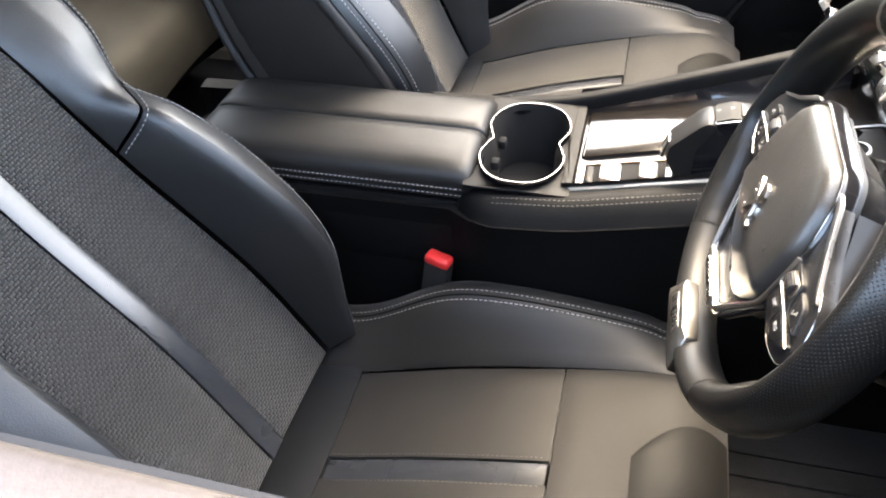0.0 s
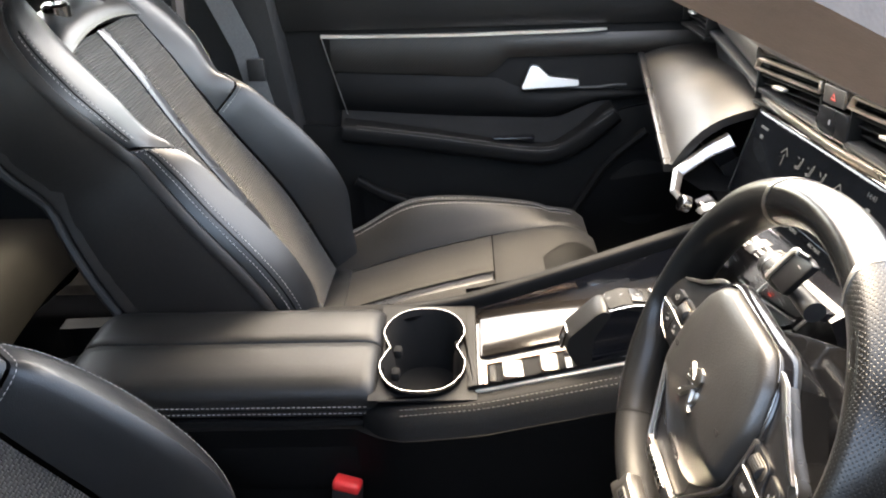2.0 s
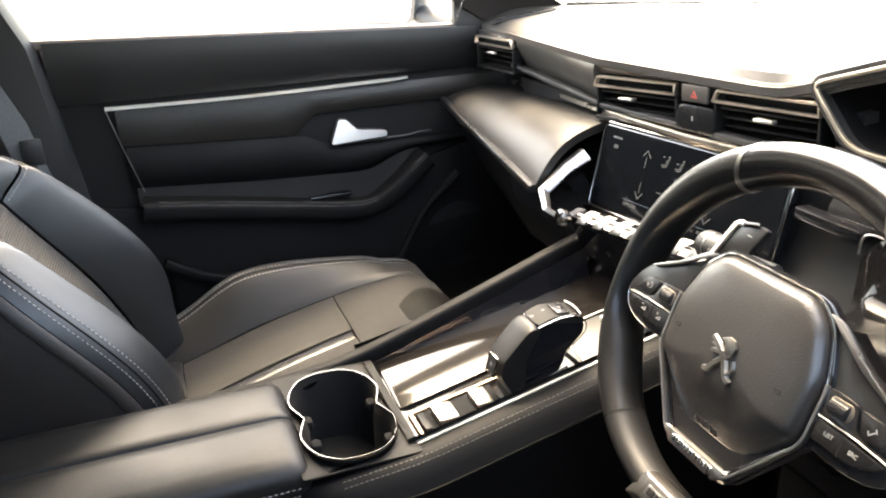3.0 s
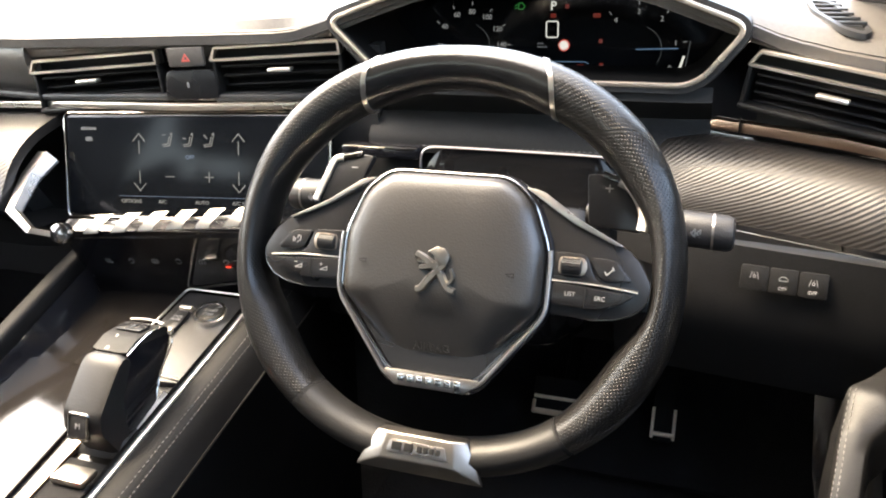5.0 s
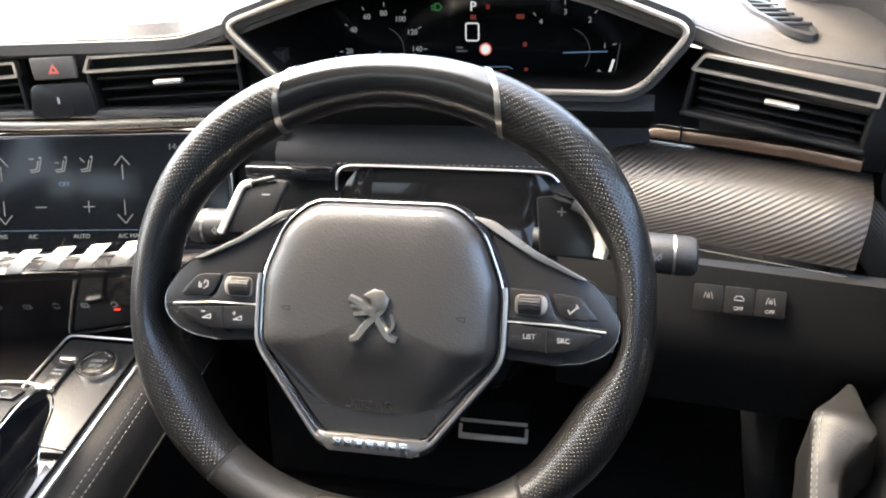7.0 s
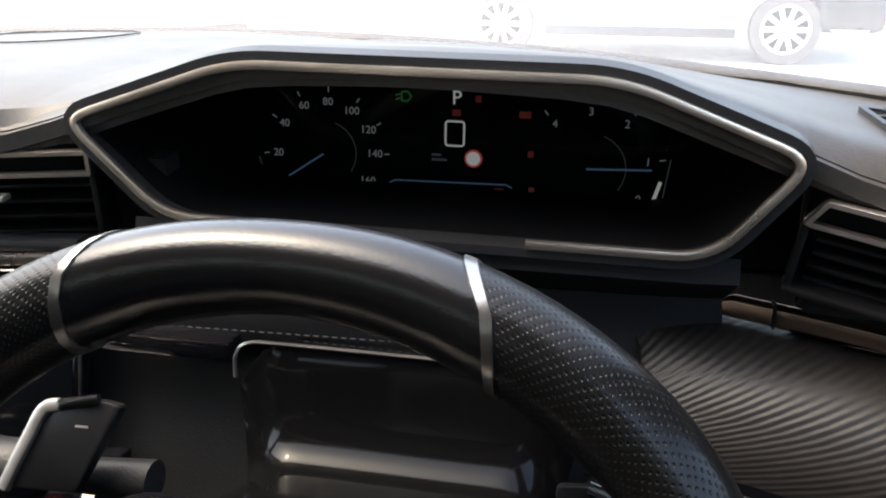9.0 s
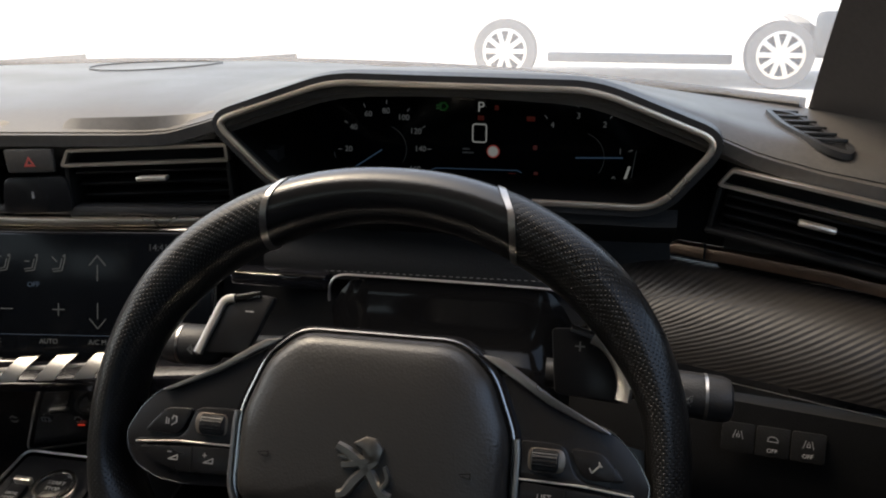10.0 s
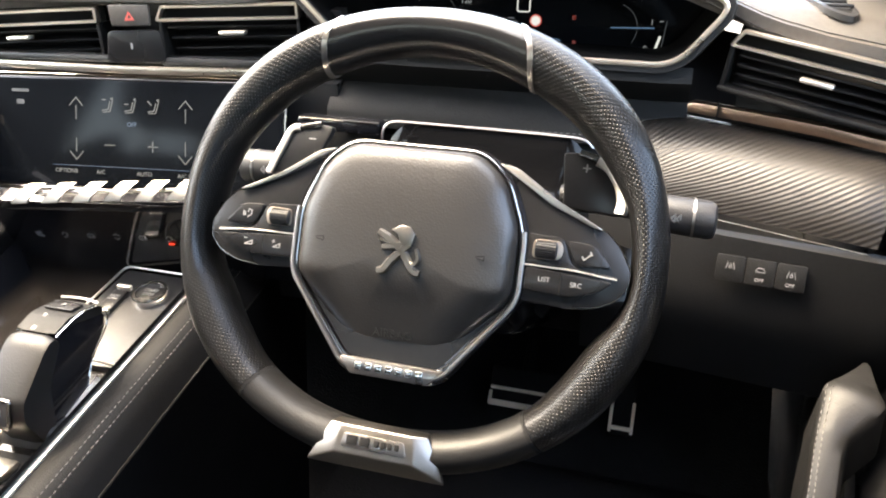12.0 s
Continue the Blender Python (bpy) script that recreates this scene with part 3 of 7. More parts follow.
def wiper(x0, x1, flip):
    w = thing("windscreen_wiper", "black wiper resting along the windscreen's lower edge", "wiper", group="windscreen wipers")
    pts = [(lerp(x0, x1, t), screen_base(lerp(x0, x1, t)) * 0.99 + 0.03, 0.958 + 0.004 * math.sin(math.pi * t)) for t in span(0, 1, 12)]
    part("blade", sweep(pts, [(-0.004, 0), (0.004, 0), (0.002, 0.010), (-0.002, 0.010)]), DARK, w)
    part("arm", tube([pts[1], Vector(pts[6]) + Vector((0, 0.02, 0.012)), pts[6]], 0.005, 8), DARK, w)


wiper(-0.60, -0.06, False)
wiper(-0.30, 0.26, False)


# ---- doors ----
def belt(y):
    return 0.947 - 0.040 * (y + 0.1)


def make_door(sgn, number, label):
    d = thing("door_%d" % number, label, "car door", kind="structure")

    def at(X, y, z):
        return (sgn * X, y, z)

    def panel(name, f, us, vs, mat, parent=d, **kw):
        return part(name, patch(f, us, vs, **kw), mat, parent)

    # upper band up to the window line
    panel("upper_panel", lambda u, v: at(lerp(0.742 if sgn < 0 else 0.762, 0.756, v) - 0.006 * math.sin(math.pi * v), u, lerp(belt(u) - 0.004, 0.848, v)), span(-0.535, 0.34, 16), span(0, 1, 6), ARM_LEATHER, skirt=0.02 * sgn, drop=0.002 * sgn)
    part("metal_strip", sweep([at(0.748, y, 0.838 + 0.002 * math.sin(8 * y)) for y in span(-0.455, 0.112, 14)], lambda t: [(-0.004, -0.003), (0.004, -0.003), (0.004, 0.003), (-0.004, 0.003)] if t < 0.97 else [(-0.003, -0.001), (0.003, -0.001), (0.003, 0.003), (-0.003, 0.003)]), METAL, d, "bright satin metal strip")
    panel("twill_insert", lambda u, v: at(0.757 - 0.004 * math.sin(math.pi * v), u, lerp(0.832, line_at([(-0.44, 0.766), (-0.115, 0.747), (-0.085, 0.785), (0.33, 0.790)], u), v)), span(-0.440, 0.33, 32), span(0, 1, 5), TWILL if sgn < 0 else ARM_LEATHER, skirt=0.012 * sgn, drop=0.002 * sgn)
    # middle pad with its step down to the handle bowl
    def pad_low(y):
        return line_at([(-0.45, 0.685), (-0.2, 0.665), (0.02, 0.655), (0.10, 0.690), (0.33, 0.70)], y)
    panel("middle_pad", lambda u, v: at(0.756 - 0.010 * math.sin(math.pi * v), u, lerp(line_at([(-0.45, 0.764), (-0.10, 0.745), (-0.05, 0.720), (0.33, 0.716)], u), pad_low(u), v)), span(-0.432, 0.30, 20), span(0, 1, 6), CONSOLE_PAD, skirt=0.02 * sgn, drop=0.003 * sgn)
    panel("handle_bowl", lambda u, v: at(0.768 + 0.018 * math.sin(math.pi * v) * math.sin(math.pi * min(1, max(0, (u + 0.085) / 0.29))), u, lerp(0.786, 0.722, v)), span(-0.083, 0.33, 14), span(0, 1, 6), DARK, skirt=0.02 * sgn, drop=0.002 * sgn)
    if sgn > 0:
        panel("twill_front", lambda u, v: at(0.760 - 0.006 * math.sin(math.pi * v), u, lerp(0.783, 0.712, v)), span(0.165, 0.40, 8), span(0, 1, 5), RIBBED, skirt=0.012, drop=0.002)
    # pull: a three-cornered metal paddle, deep at the hinge and thin at the finger end
    pull = rounded([(-0.055, 0.7255), (-0.035, 0.7715), (-0.020, 0.7690), (0.000, 0.7480), (0.062, 0.7390), (0.062, 0.7285)], 0.005, 3)
    pull_bm = plate(pull, 0.016, bevel=0.004, seg=3)
    for v in pull_bm.verts:
        v.co.z += 0.28 * (v.co.y - 0.7255) - 0.010 * max(0, 1 - abs(v.co.x + 0.030) / 0.05)
    part("door_handle", put(pull_bm, Matrix(((0, 0, sgn, sgn * 0.742), (1, 0, 0, 0), (0, 1, 0, 0), (0, 0, 0, 1)))), GREY_METAL, d, "satin metal inner door handle")
    part("bowl_edge", tube([at(0.752, y, 0.722 + 0.004 * (y > 0.12)) for y in span(-0.05, 0.16, 8)], 0.0025, 6), PLASTIC, d)
    # armrest: a padded swoosh, low in the middle and rising to the pull
    ar = smooth_path([(-0.42, 0.668), (-0.30, 0.652), (-0.15, 0.628), (-0.05, 0.612), (0.01, 0.612), (0.06, 0.638), (0.105, 0.672), (0.135, 0.694)], 6)
    if sgn < 0:
        section = lambda t: [(p[0] * (1 - 0.25 * max(0, t - 0.8) / 0.2), p[1]) for p in rounded([(-0.034, -0.020), (0.034, -0.020), (0.034, 0.016), (-0.034, 0.020)], 0.013, 4)]
        part("armrest", sweep([at(0.722, q[0], q[1] - 0.012) for q in ar], section), CONSOLE_PAD, d, "padded leather armrest with double stitching")
        for off in (0.0, 0.007):
            part("stitching", stitches([at(0.6905 + off * 0.9, q[0], q[1] + off * 0.75) for q in ar[2:-2]], up=(1, 0, 0), r=0.0004), THREAD, d)
        part("window_switches", box(at(0.726, -0.07, 0.628), (0.03, 0.085, 0.006), 0.002), GLOSS, d)
    else:
        # narrow neck sweeping up to a pointed head that meets the door
        inner = smooth_path([(0.660, -0.42, 0.655), (0.624, -0.22, 0.628), (0.638, -0.05, 0.620), (0.656, 0.04, 0.632), (0.666, 0.10, 0.655), (0.6715, 0.125, 0.672), (0.675, 0.140, 0.682), (0.690, 0.158, 0.683), (0.708, 0.180, 0.684)], 4)
        outer = smooth_path([(0.700, -0.42, 0.655), (0.648, -0.22, 0.628), (0.660, -0.05, 0.620), (0.680, 0.04, 0.632), (0.690, 0.095, 0.655), (0.700, 0.108, 0.666), (0.716, 0.120, 0.680), (0.716, 0.140, 0.682), (0.714, 0.172, 0.684)], 4)
        rings = []
        for a, b in zip(inner, outer):
            w = b - a
            rings.append([(a + w * k + Vector((sx, 0, dz)))[:] for k, sx, dz in ((0, -0.006, -0.045), (0, -0.001, -0.012), (0, 0.0005, -0.004), (0.12, 0, -0.0008), (0.5, 0, 0.0008), (0.88, 0, -0.0008), (1, -0.0005, -0.004), (1, 0.001, -0.012), (1, 0.002, -0.045))])
        part("armrest", loft(rings), ARM_LEATHER, d, "narrow leather armrest with double stitching")
        for off in (0.0028, 0.0068):
            part("stitching", stitches([a + (b - a).normalized() * off + Vector((0, 0, 0.0004)) for a, b in zip(inner[4:25], outer[4:25])], r=0.00042), THREAD, d)
    panel("armrest_well", lambda u, v: at(lerp(0.752, 0.715 if sgn < 0 else 0.712, v), u, lerp(pad_low(u) + 0.004, line_at([(q[0], q[1]) for q in ar], u) - (0.006 if sgn < 0 else 0.085), v)), span(-0.425, 0.13, 16), span(0, 1, 4), DARK, skirt=0.01 * sgn, drop=0.001 * sgn)
    # lower panel and pocket
    def low_top(y):
        return line_at([(-0.5, 0.66), (-0.15, 0.615), (-0.02, 0.595), (0.05, 0.61), (0.14, 0.675), (0.33, 0.71)], y)
    panel("lower_panel", lambda u, v: at(0.742 - 0.025 * math.sin(math.pi * v) , u, lerp(low_top(u), 0.30, v)), span(-0.535, 0.42, 20), span(0, 1, 10), CONSOLE_PAD, skirt=0.03 * sgn, drop=0.002 * sgn)
    pk = smooth_path([(-0.40, 0.55), (-0.30, 0.50), (-0.10, 0.475), (0.06, 0.46)], 5)
    part("pocket_edge", sweep([at(0.700, p[0], p[1]) for p in pk], rounded([(-0.012, -0.010), (0.012, -0.010), (0.012, 0.010), (-0.012, 0.010)], 0.006, 3)), CONSOLE_PAD, d)
    panel("pocket_front", lambda u, v: at(0.700 + 0.010 * v, u, lerp(line_at([(p[0], p[1]) for p in pk], u), 0.33, v)), span(-0.39, 0.06, 10), span(0, 1, 5), CONSOLE_PAD, skirt=0.02 * sgn, drop=0.002 * sgn)
    sp = smooth_path([(0.045, 0.44), (0.09, 0.52), (0.13, 0.58), (0.20, 0.64)], 5)
    part("speaker_rib", sweep([at(0.712, p[0], p[1]) for p in sp], circle(0.010, 8)), CONSOLE_PAD, d)
    part("speaker_grille", put(plate(circle(0.075, 28), 0.006, bevel=0.002), Matrix.Translation(at(0.722, 0.20, 0.50)) @ Matrix.Rotation(radians(-90 * sgn), 4, "Y") @ Matrix.Translation((0, 0, -0.003))), DARK, d)
    # bright line down the panel's rear edge
    part("edge_line", tube([at(0.748, -0.455, 0.838), at(0.750, -0.440, 0.775), at(0.744, -0.412, 0.675)], 0.0011, 6, up=(1, 0, 0)), GREY_METAL, d)
    # frame behind the trim, seal and outer skin
    part("inner_skin", box(at(0.772, 0.02, 0.58), (0.012, 1.16, 0.66), 0.002), DARK, d)
    part("door_shell", box(at(0.80, -0.06, 0.61), (0.06, 0.90, 0.62), 0.01), DARK, d)
    part("belt_seal", sweep([at(0.758 if sgn < 0 else 0.770, y, belt(y) - 0.005) for y in span(-0.55, 0.34, 14)], rounded([(-0.046, -0.016), (0.013, -0.012), (0.011, 0.007), (-0.044, 0.004)] if sgn < 0 else [(-0.003, -0.012), (0.046, -0.016), (0.044, 0.004), (-0.001, 0.007)], 0.006, 3)), RUBBER, d, "rubber seal along the window line")
    panel("outer_belt", lambda u, v: at(lerp(0.803, 0.840, v), u, belt(u) - 0.006 - 0.042 * v * v), span(-0.55, 0.42, 12), span(0, 1, 5), PAINT, skirt=-0.012 * sgn, drop=0)
    panel("outer_skin", lambda u, v: at(0.835 + 0.075 * math.sin(math.pi * 0.5 * min(1, v * 2.2)) - 0.03 * max(0, v - 0.6), u, lerp(belt(u) - 0.048, 0.26, v)), span(-0.55, 0.68, 12), span(0, 1, 10), PAINT, skirt=-0.02 * sgn, drop=0)
    # triangular sail panel at the mirror
    tri = [(0.215, belt(0.215) - 0.004), (0.335, belt(0.335) - 0.004), (0.335, 0.955), (0.215, 1.005)]
    part("sail_panel", put(plate(rounded(tri, 0.008, 2), 0.02, bevel=0.003), Matrix(((0, 0, sgn, sgn * 0.745), (1, 0, 0, 0), (0, 1, 0, 0), (0, 0, 0, 1)))), PLASTIC, d)
    return d


make_door(-1, 1, "closed passenger door with black leather, twill strip and metal handle")
make_door(1, 2, "closed driver's door, window lowered, black trim and stitched armrest")
pg = tagged(link("window_5", patch(lambda u, v: (-lerp(0.762, 0.690, v), u, lerp(belt(u) - 0.02, line_at([(-0.55, 1.275), (-0.36, 1.235), (-0.14, 1.158), (0.10, 1.045), (0.30, 0.945)], u), v)), span(-0.55, 0.215, 10), span(0, 1, 4), skirt=0.004, drop=0), GLASS), "clear passenger window, bright with daylight", "window", kind="structure")
pg.visible_shadow = False


def wing_mirror(sgn):
    w = thing("wing_mirror", "black-backed wing mirror reflecting bright daylight", "wing mirror", group="wing mirrors")
    o = rounded([(-0.10, -0.065), (0.085, -0.060), (0.10, 0.02), (0.085, 0.075), (-0.085, 0.070), (-0.105, 0.02)], 0.03, 4)
    m = Matrix.Translation((sgn * 0.985, 0.140, 0.978)) @ Matrix.Rotation(radians(90), 4, "X") @ Matrix.Rotation(radians(-30 * sgn), 4, "Y")
    back = [[(p[0] * k, p[1] * k, -z) for p in o] for k, z in ((1.0, 0.0), (1.06, 0.02), (1.0, 0.06), (0.8, 0.095), (0.4, 0.11))]
    part("casing", put(loft(back), m), DARK_PAINT, w)
    part("mirror_glass", put(plate(shrunk(o, 0.008), 0.003, bevel=0), m), CHROME, w)
    part("stalk", tube([(sgn * 0.80, 0.24, 0.92), (sgn * 0.88, 0.22, 0.925), (sgn * 0.95, 0.20, 0.95)], 0.022, 10, up=(0, 1, 0)), PLASTIC, w)


wing_mirror(-1)
wing_mirror(1)

# seat belt by the passenger's door pillar
belt_th = thing("seat_belt", "grey woven seat belt hanging along the door pillar", "seat belt")
part("webbing", sweep([(-0.70, -0.70, 1.09), (-0.705, -0.66, 0.98), (-0.705, -0.60, 0.83), (-0.69, -0.57, 0.70), (-0.67, -0.56, 0.50)], [(-0.0008, -0.023), (0.0008, -0.023), (0.0008, 0.023), (-0.0008, 0.023)], up=(0, 1, 0.3)), WEBBING, belt_th)
part("guide", box((-0.69, -0.705, 1.10), (0.02, 0.07, 0.05), 0.008), PLASTIC, belt_th)
part("tongue", box((-0.69, -0.578, 0.79), (0.010, 0.035, 0.045), 0.004), PLASTIC, belt_th)

# ---- dashboard ----
dash = thing("dashboard", "black soft-touch dashboard with twill panels and metal strips", "dashboard")
CREST = [(0.118, 0.0), (0.168, 0.022), (0.268, 0.055), (0.370, 0.058), (0.478, 0.054), (0.572, 0.018), (0.615, 0.0)]


def crest(x):
    """Rise of the hood over the dials, softened at its corners."""
    return sum(line_at(CREST, x + k) for k in (-0.022, -0.012, 0.0, 0.012, 0.022)) / 5


def dash_front(x):
    """Front edge of the dash top: y and z."""
    y = line_at([(-0.76, 0.270), (-0.55, 0.245), (-0.20, 0.220), (0.10, 0.252), (0.15, 0.262), (0.59, 0.262), (0.63, 0.256), (0.76, 0.235)], x)
    z = line_at([(-0.76, 0.925), (-0.55, 0.942), (-0.20, 0.946), (0.10, 0.951), (0.17, 0.946), (0.62, 0.944), (0.76, 0.922)], x)
    return y, z + crest(x)


def dash_top(u, v):
    x = u
    y0, z0 = dash_front(x)
    y1 = max(screen_base(x) + 0.03, y0 + 0.05)
    s = v * v * (3 - 2 * v)
    base = z0 - crest(x)
    lift = crest(x) * (1 - min(1, v * 1.15)) ** 0.8
    return (x, lerp(y0, y1, v), lerp(base, 0.962, s) + lift + 0.019 * math.sin(math.pi * v) ** 0.8 * (1 - min(1, abs(x) / 0.9)) * (1 - 12 * crest(x)) + 0.011 * (1 - 14 * crest(x)) * (1 - max(0, 1 - v / 0.16) ** 2) * (1 - v))


xs = sorted(set(span(-0.745, 0.745, 60) + [p[0] for p in CREST]))
part("top_pad", patch(dash_top, xs, span(0, 1, 18), skirt=0.02, drop=0.004), DASH, dash, "grained top of the dashboard, its bleaching by light put into the colour")
# rolled lip below the top edge
lip = []
for x in xs:
    y0, z0 = dash_front(x)
    lip.append([(x, y0 + 0.004, z0 - 0.004), (x, y0 - 0.003, z0 - 0.006), (x, y0 - 0.002, z0 - 0.016), (x, y0 + 0.020, z0 - 0.019)])
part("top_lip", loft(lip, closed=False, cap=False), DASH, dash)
# padded brow between the passenger's vent and the centre vents, down to the metal strip
def brow(u, v):
    x = lerp(-0.530, -0.214, u)
    y0, z0 = dash_front(x)
    low = Vector((x, line_at([(-0.69, 0.318), (-0.45, 0.284), (-0.20, 0.238)], x) + 0.004, line_at([(-0.69, 0.829), (-0.45, 0.852), (-0.20, 0.872)], x)))
    return (lerp(Vector((x, y0 + 0.001, z0 - 0.012)), low, v) + Vector((0, -0.012, 0.004)) * math.sin(math.pi * v))[:]


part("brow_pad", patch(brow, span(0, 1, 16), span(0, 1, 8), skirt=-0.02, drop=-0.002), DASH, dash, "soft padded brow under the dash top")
# centre speaker outline on the top
ring = [(-0.085 + 0.080 * math.cos(a), 0.60 + 0.085 * math.sin(a)) for a in span(0, 2 * math.pi, 40)[:-1]]
part("speaker_outline", tube([(p[0], p[1], dash_top(p[0], (p[1] - 0.25) / (screen_base(p[0]) - 0.22))[2] + 0.0015) for p in ring], 0.0009, 6, closed=True), PLASTIC, dash)


def sheet(name, x0, x1, rows, mat, n=10, label="", skirt=0.02):
    """A panel across the dash. rows: (left y, left z, right y, right z) from top to bottom."""
    def f(u, v):
        k = v * (len(rows) - 1)
        i = min(int(k), len(rows) - 2)
        t = k - i
        a, b = rows[i], rows[i + 1]
        return (lerp(x0, x1, u), lerp(lerp(a[0], a[2], u), lerp(b[0], b[2], u), t), lerp(lerp(a[1], a[3], u), lerp(b[1], b[3], u), t))
    return part(name, patch(f, span(0, 1, n), span(0, 1, 3 * (len(rows) - 1)), skirt=-skirt, drop=-0.001), mat, dash, label)


# fascia pieces, set back behind vents and screens
sheet("centre_fascia", -0.56, 0.205, [(0.285, 0.934, 0.285, 0.930), (0.290, 0.86, 0.292, 0.866), (0.270, 0.855, 0.27, 0.86), (0.285, 0.80, 0.285, 0.80), (0.24, 0.70, 0.24, 0.70), (0.26, 0.62, 0.26, 0.62)], PLASTIC)
sheet("left_fascia", -0.735, -0.50, [(0.300, 0.918, 0.290, 0.934), (0.300, 0.86, 0.290, 0.86), (0.335, 0.81, 0.30, 0.835)], PLASTIC)
sheet("right_fascia", 0.585, 0.735, [(0.285, 0.938, 0.262, 0.918), (0.285, 0.865, 0.262, 0.858), (0.31, 0.84, 0.27, 0.835)], PLASTIC)
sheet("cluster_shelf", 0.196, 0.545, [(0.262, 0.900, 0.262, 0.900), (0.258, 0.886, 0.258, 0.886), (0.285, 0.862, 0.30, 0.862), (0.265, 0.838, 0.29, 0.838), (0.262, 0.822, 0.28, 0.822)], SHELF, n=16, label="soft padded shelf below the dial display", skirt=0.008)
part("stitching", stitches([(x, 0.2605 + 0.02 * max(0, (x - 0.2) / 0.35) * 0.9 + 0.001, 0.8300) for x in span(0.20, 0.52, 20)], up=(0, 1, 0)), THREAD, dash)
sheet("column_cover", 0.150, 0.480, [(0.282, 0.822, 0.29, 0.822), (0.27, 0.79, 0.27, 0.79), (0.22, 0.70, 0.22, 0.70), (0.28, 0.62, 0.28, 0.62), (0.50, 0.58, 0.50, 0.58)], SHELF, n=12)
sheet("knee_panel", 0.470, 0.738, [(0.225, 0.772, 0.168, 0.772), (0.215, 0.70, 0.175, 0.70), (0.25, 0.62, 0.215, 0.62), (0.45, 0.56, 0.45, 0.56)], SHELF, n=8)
part("glovebox", patch(lambda u, v: (lerp(-0.73, -0.24, u), lerp(0.20, 0.34, v) + 0.03 * v, lerp(0.745, 0.47, v)), span(0, 1, 10), span(0, 1, 8), skirt=-0.03, drop=-0.002), PLASTIC, dash)
part("under_panel", patch(lambda u, v: (lerp(-0.73, 0.73, u), lerp(0.50, 0.85, v), lerp(0.585, 0.62, v)), span(0, 1, 10), span(0, 1, 5), skirt=0.02), DARK, dash)


# twill panels with their metal strips
def left_twill(u, v):
    top = Vector((lerp(-0.735, -0.190, u), lerp(0.328, 0.242, u), lerp(0.814, 0.856, u)))
    low = Vector((lerp(-0.735, -0.185, u), lerp(0.182, 0.112, u), lerp(0.794, 0.772, u)))
    bulge = Vector((0, -0.016, lerp(0.006, 0.016, u))) * math.sin(math.pi * v)
    return (lerp(top, low, v) + bulge)[:]


part("twill_panel", patch(left_twill, span(0, 1, 20), span(0, 1, 10), skirt=-0.015, drop=-0.003), TWILL, dash, "dark twill-patterned panel before the passenger")
edge = [Vector(left_twill(u, 1.0)) + Vector((0, -0.001, -0.004)) for u in span(0, 1, 16)]
part("panel_edge", sweep(edge, rounded([(-0.006, -0.006), (0.006, -0.006), (0.006, 0.006), (-0.006, 0.006)], 0.003, 2)), SATIN_BLACK, dash)
part("panel_underside", loft([[e[:], (e + Vector((0, 0.05, -0.035)))[:], (e + Vector((0, 0.12, -0.04)))[:]] for e in edge], closed=False), DARK, dash)
part("metal_strip", sweep(smooth_path([(-0.690, 0.318, 0.819), (-0.45, 0.284, 0.842), (-0.20, 0.236, 0.862), (0.0, 0.240, 0.866), (0.155, 0.262, 0.870)], 8), rounded([(-0.004, -0.004), (0.004, -0.004), (0.004, 0.004), (-0.004, 0.004)], 0.002, 2)), STRIP_METAL, dash, "long satin bronze-grey strip across the dash")


def right_twill(u, v):
    x0 = curve_at([(0.0, 0.440), (0.15, 0.480), (0.40, 0.499), (0.70, 0.488), (0.88, 0.466), (1.0, 0.447)], v)
    x = lerp(x0, lerp(0.722, 0.700, v), u)
    k = (x - 0.535) / 0.187
    top = Vector((x, lerp(0.312, 0.252, k), lerp(0.853, 0.842, k)))
    low = Vector((x, lerp(0.235, 0.176, k), lerp(0.786, 0.780, k) + 0.055 * min(0, k)))
    return (lerp(top, low, v) + Vector((0, -0.015, 0.013)) * math.sin(math.pi * v))[:]


part("twill_panel", patch(right_twill, span(0, 1, 16), span(0, 1, 10), skirt=-0.015, drop=-0.003), TWILL, dash, "dark twill-patterned panel beside the wheel")
part("cutout_edge", loft([[right_twill(0, v), (Vector(right_twill(0, v)) + Vector((-0.003, 0.012, -0.004)))[:], (Vector(right_twill(0, v)) + Vector((0.004, 0.070, -0.012)))[:]] for v in span(0, 1, 16)], closed=False, cap=False), SHELF, dash, "dark rounded edge of the column cut-out")
part("bronze_strip", sweep([(0.541, 0.306, 0.858), (0.551, 0.302, 0.860), (0.60, 0.284, 0.8585), (0.66, 0.262, 0.8555), (0.710, 0.242, 0.8505)], lambda t: rounded([(-0.003, -0.005), (0.005, -0.007), (0.006, 0.004), (-0.003, 0.006)] if t > 0.1 else [(-0.002, -0.005), (0.004, -0.006), (0.004, 0.001), (-0.002, 0.002)], 0.003, 2)), BRONZE, dash, "bronze-tinted satin metal strip")
part("strip_joint", box((0.571, 0.291, 0.8595), (0.0012, 0.012, 0.014), 0), DARK, dash)
part("chrome_line", tube([Vector(right_twill(u, 1.0)) + Vector((0, -0.002, -0.005)) for u in span(0.1, 0.98, 8)], 0.0007, 6), CHROME, dash)


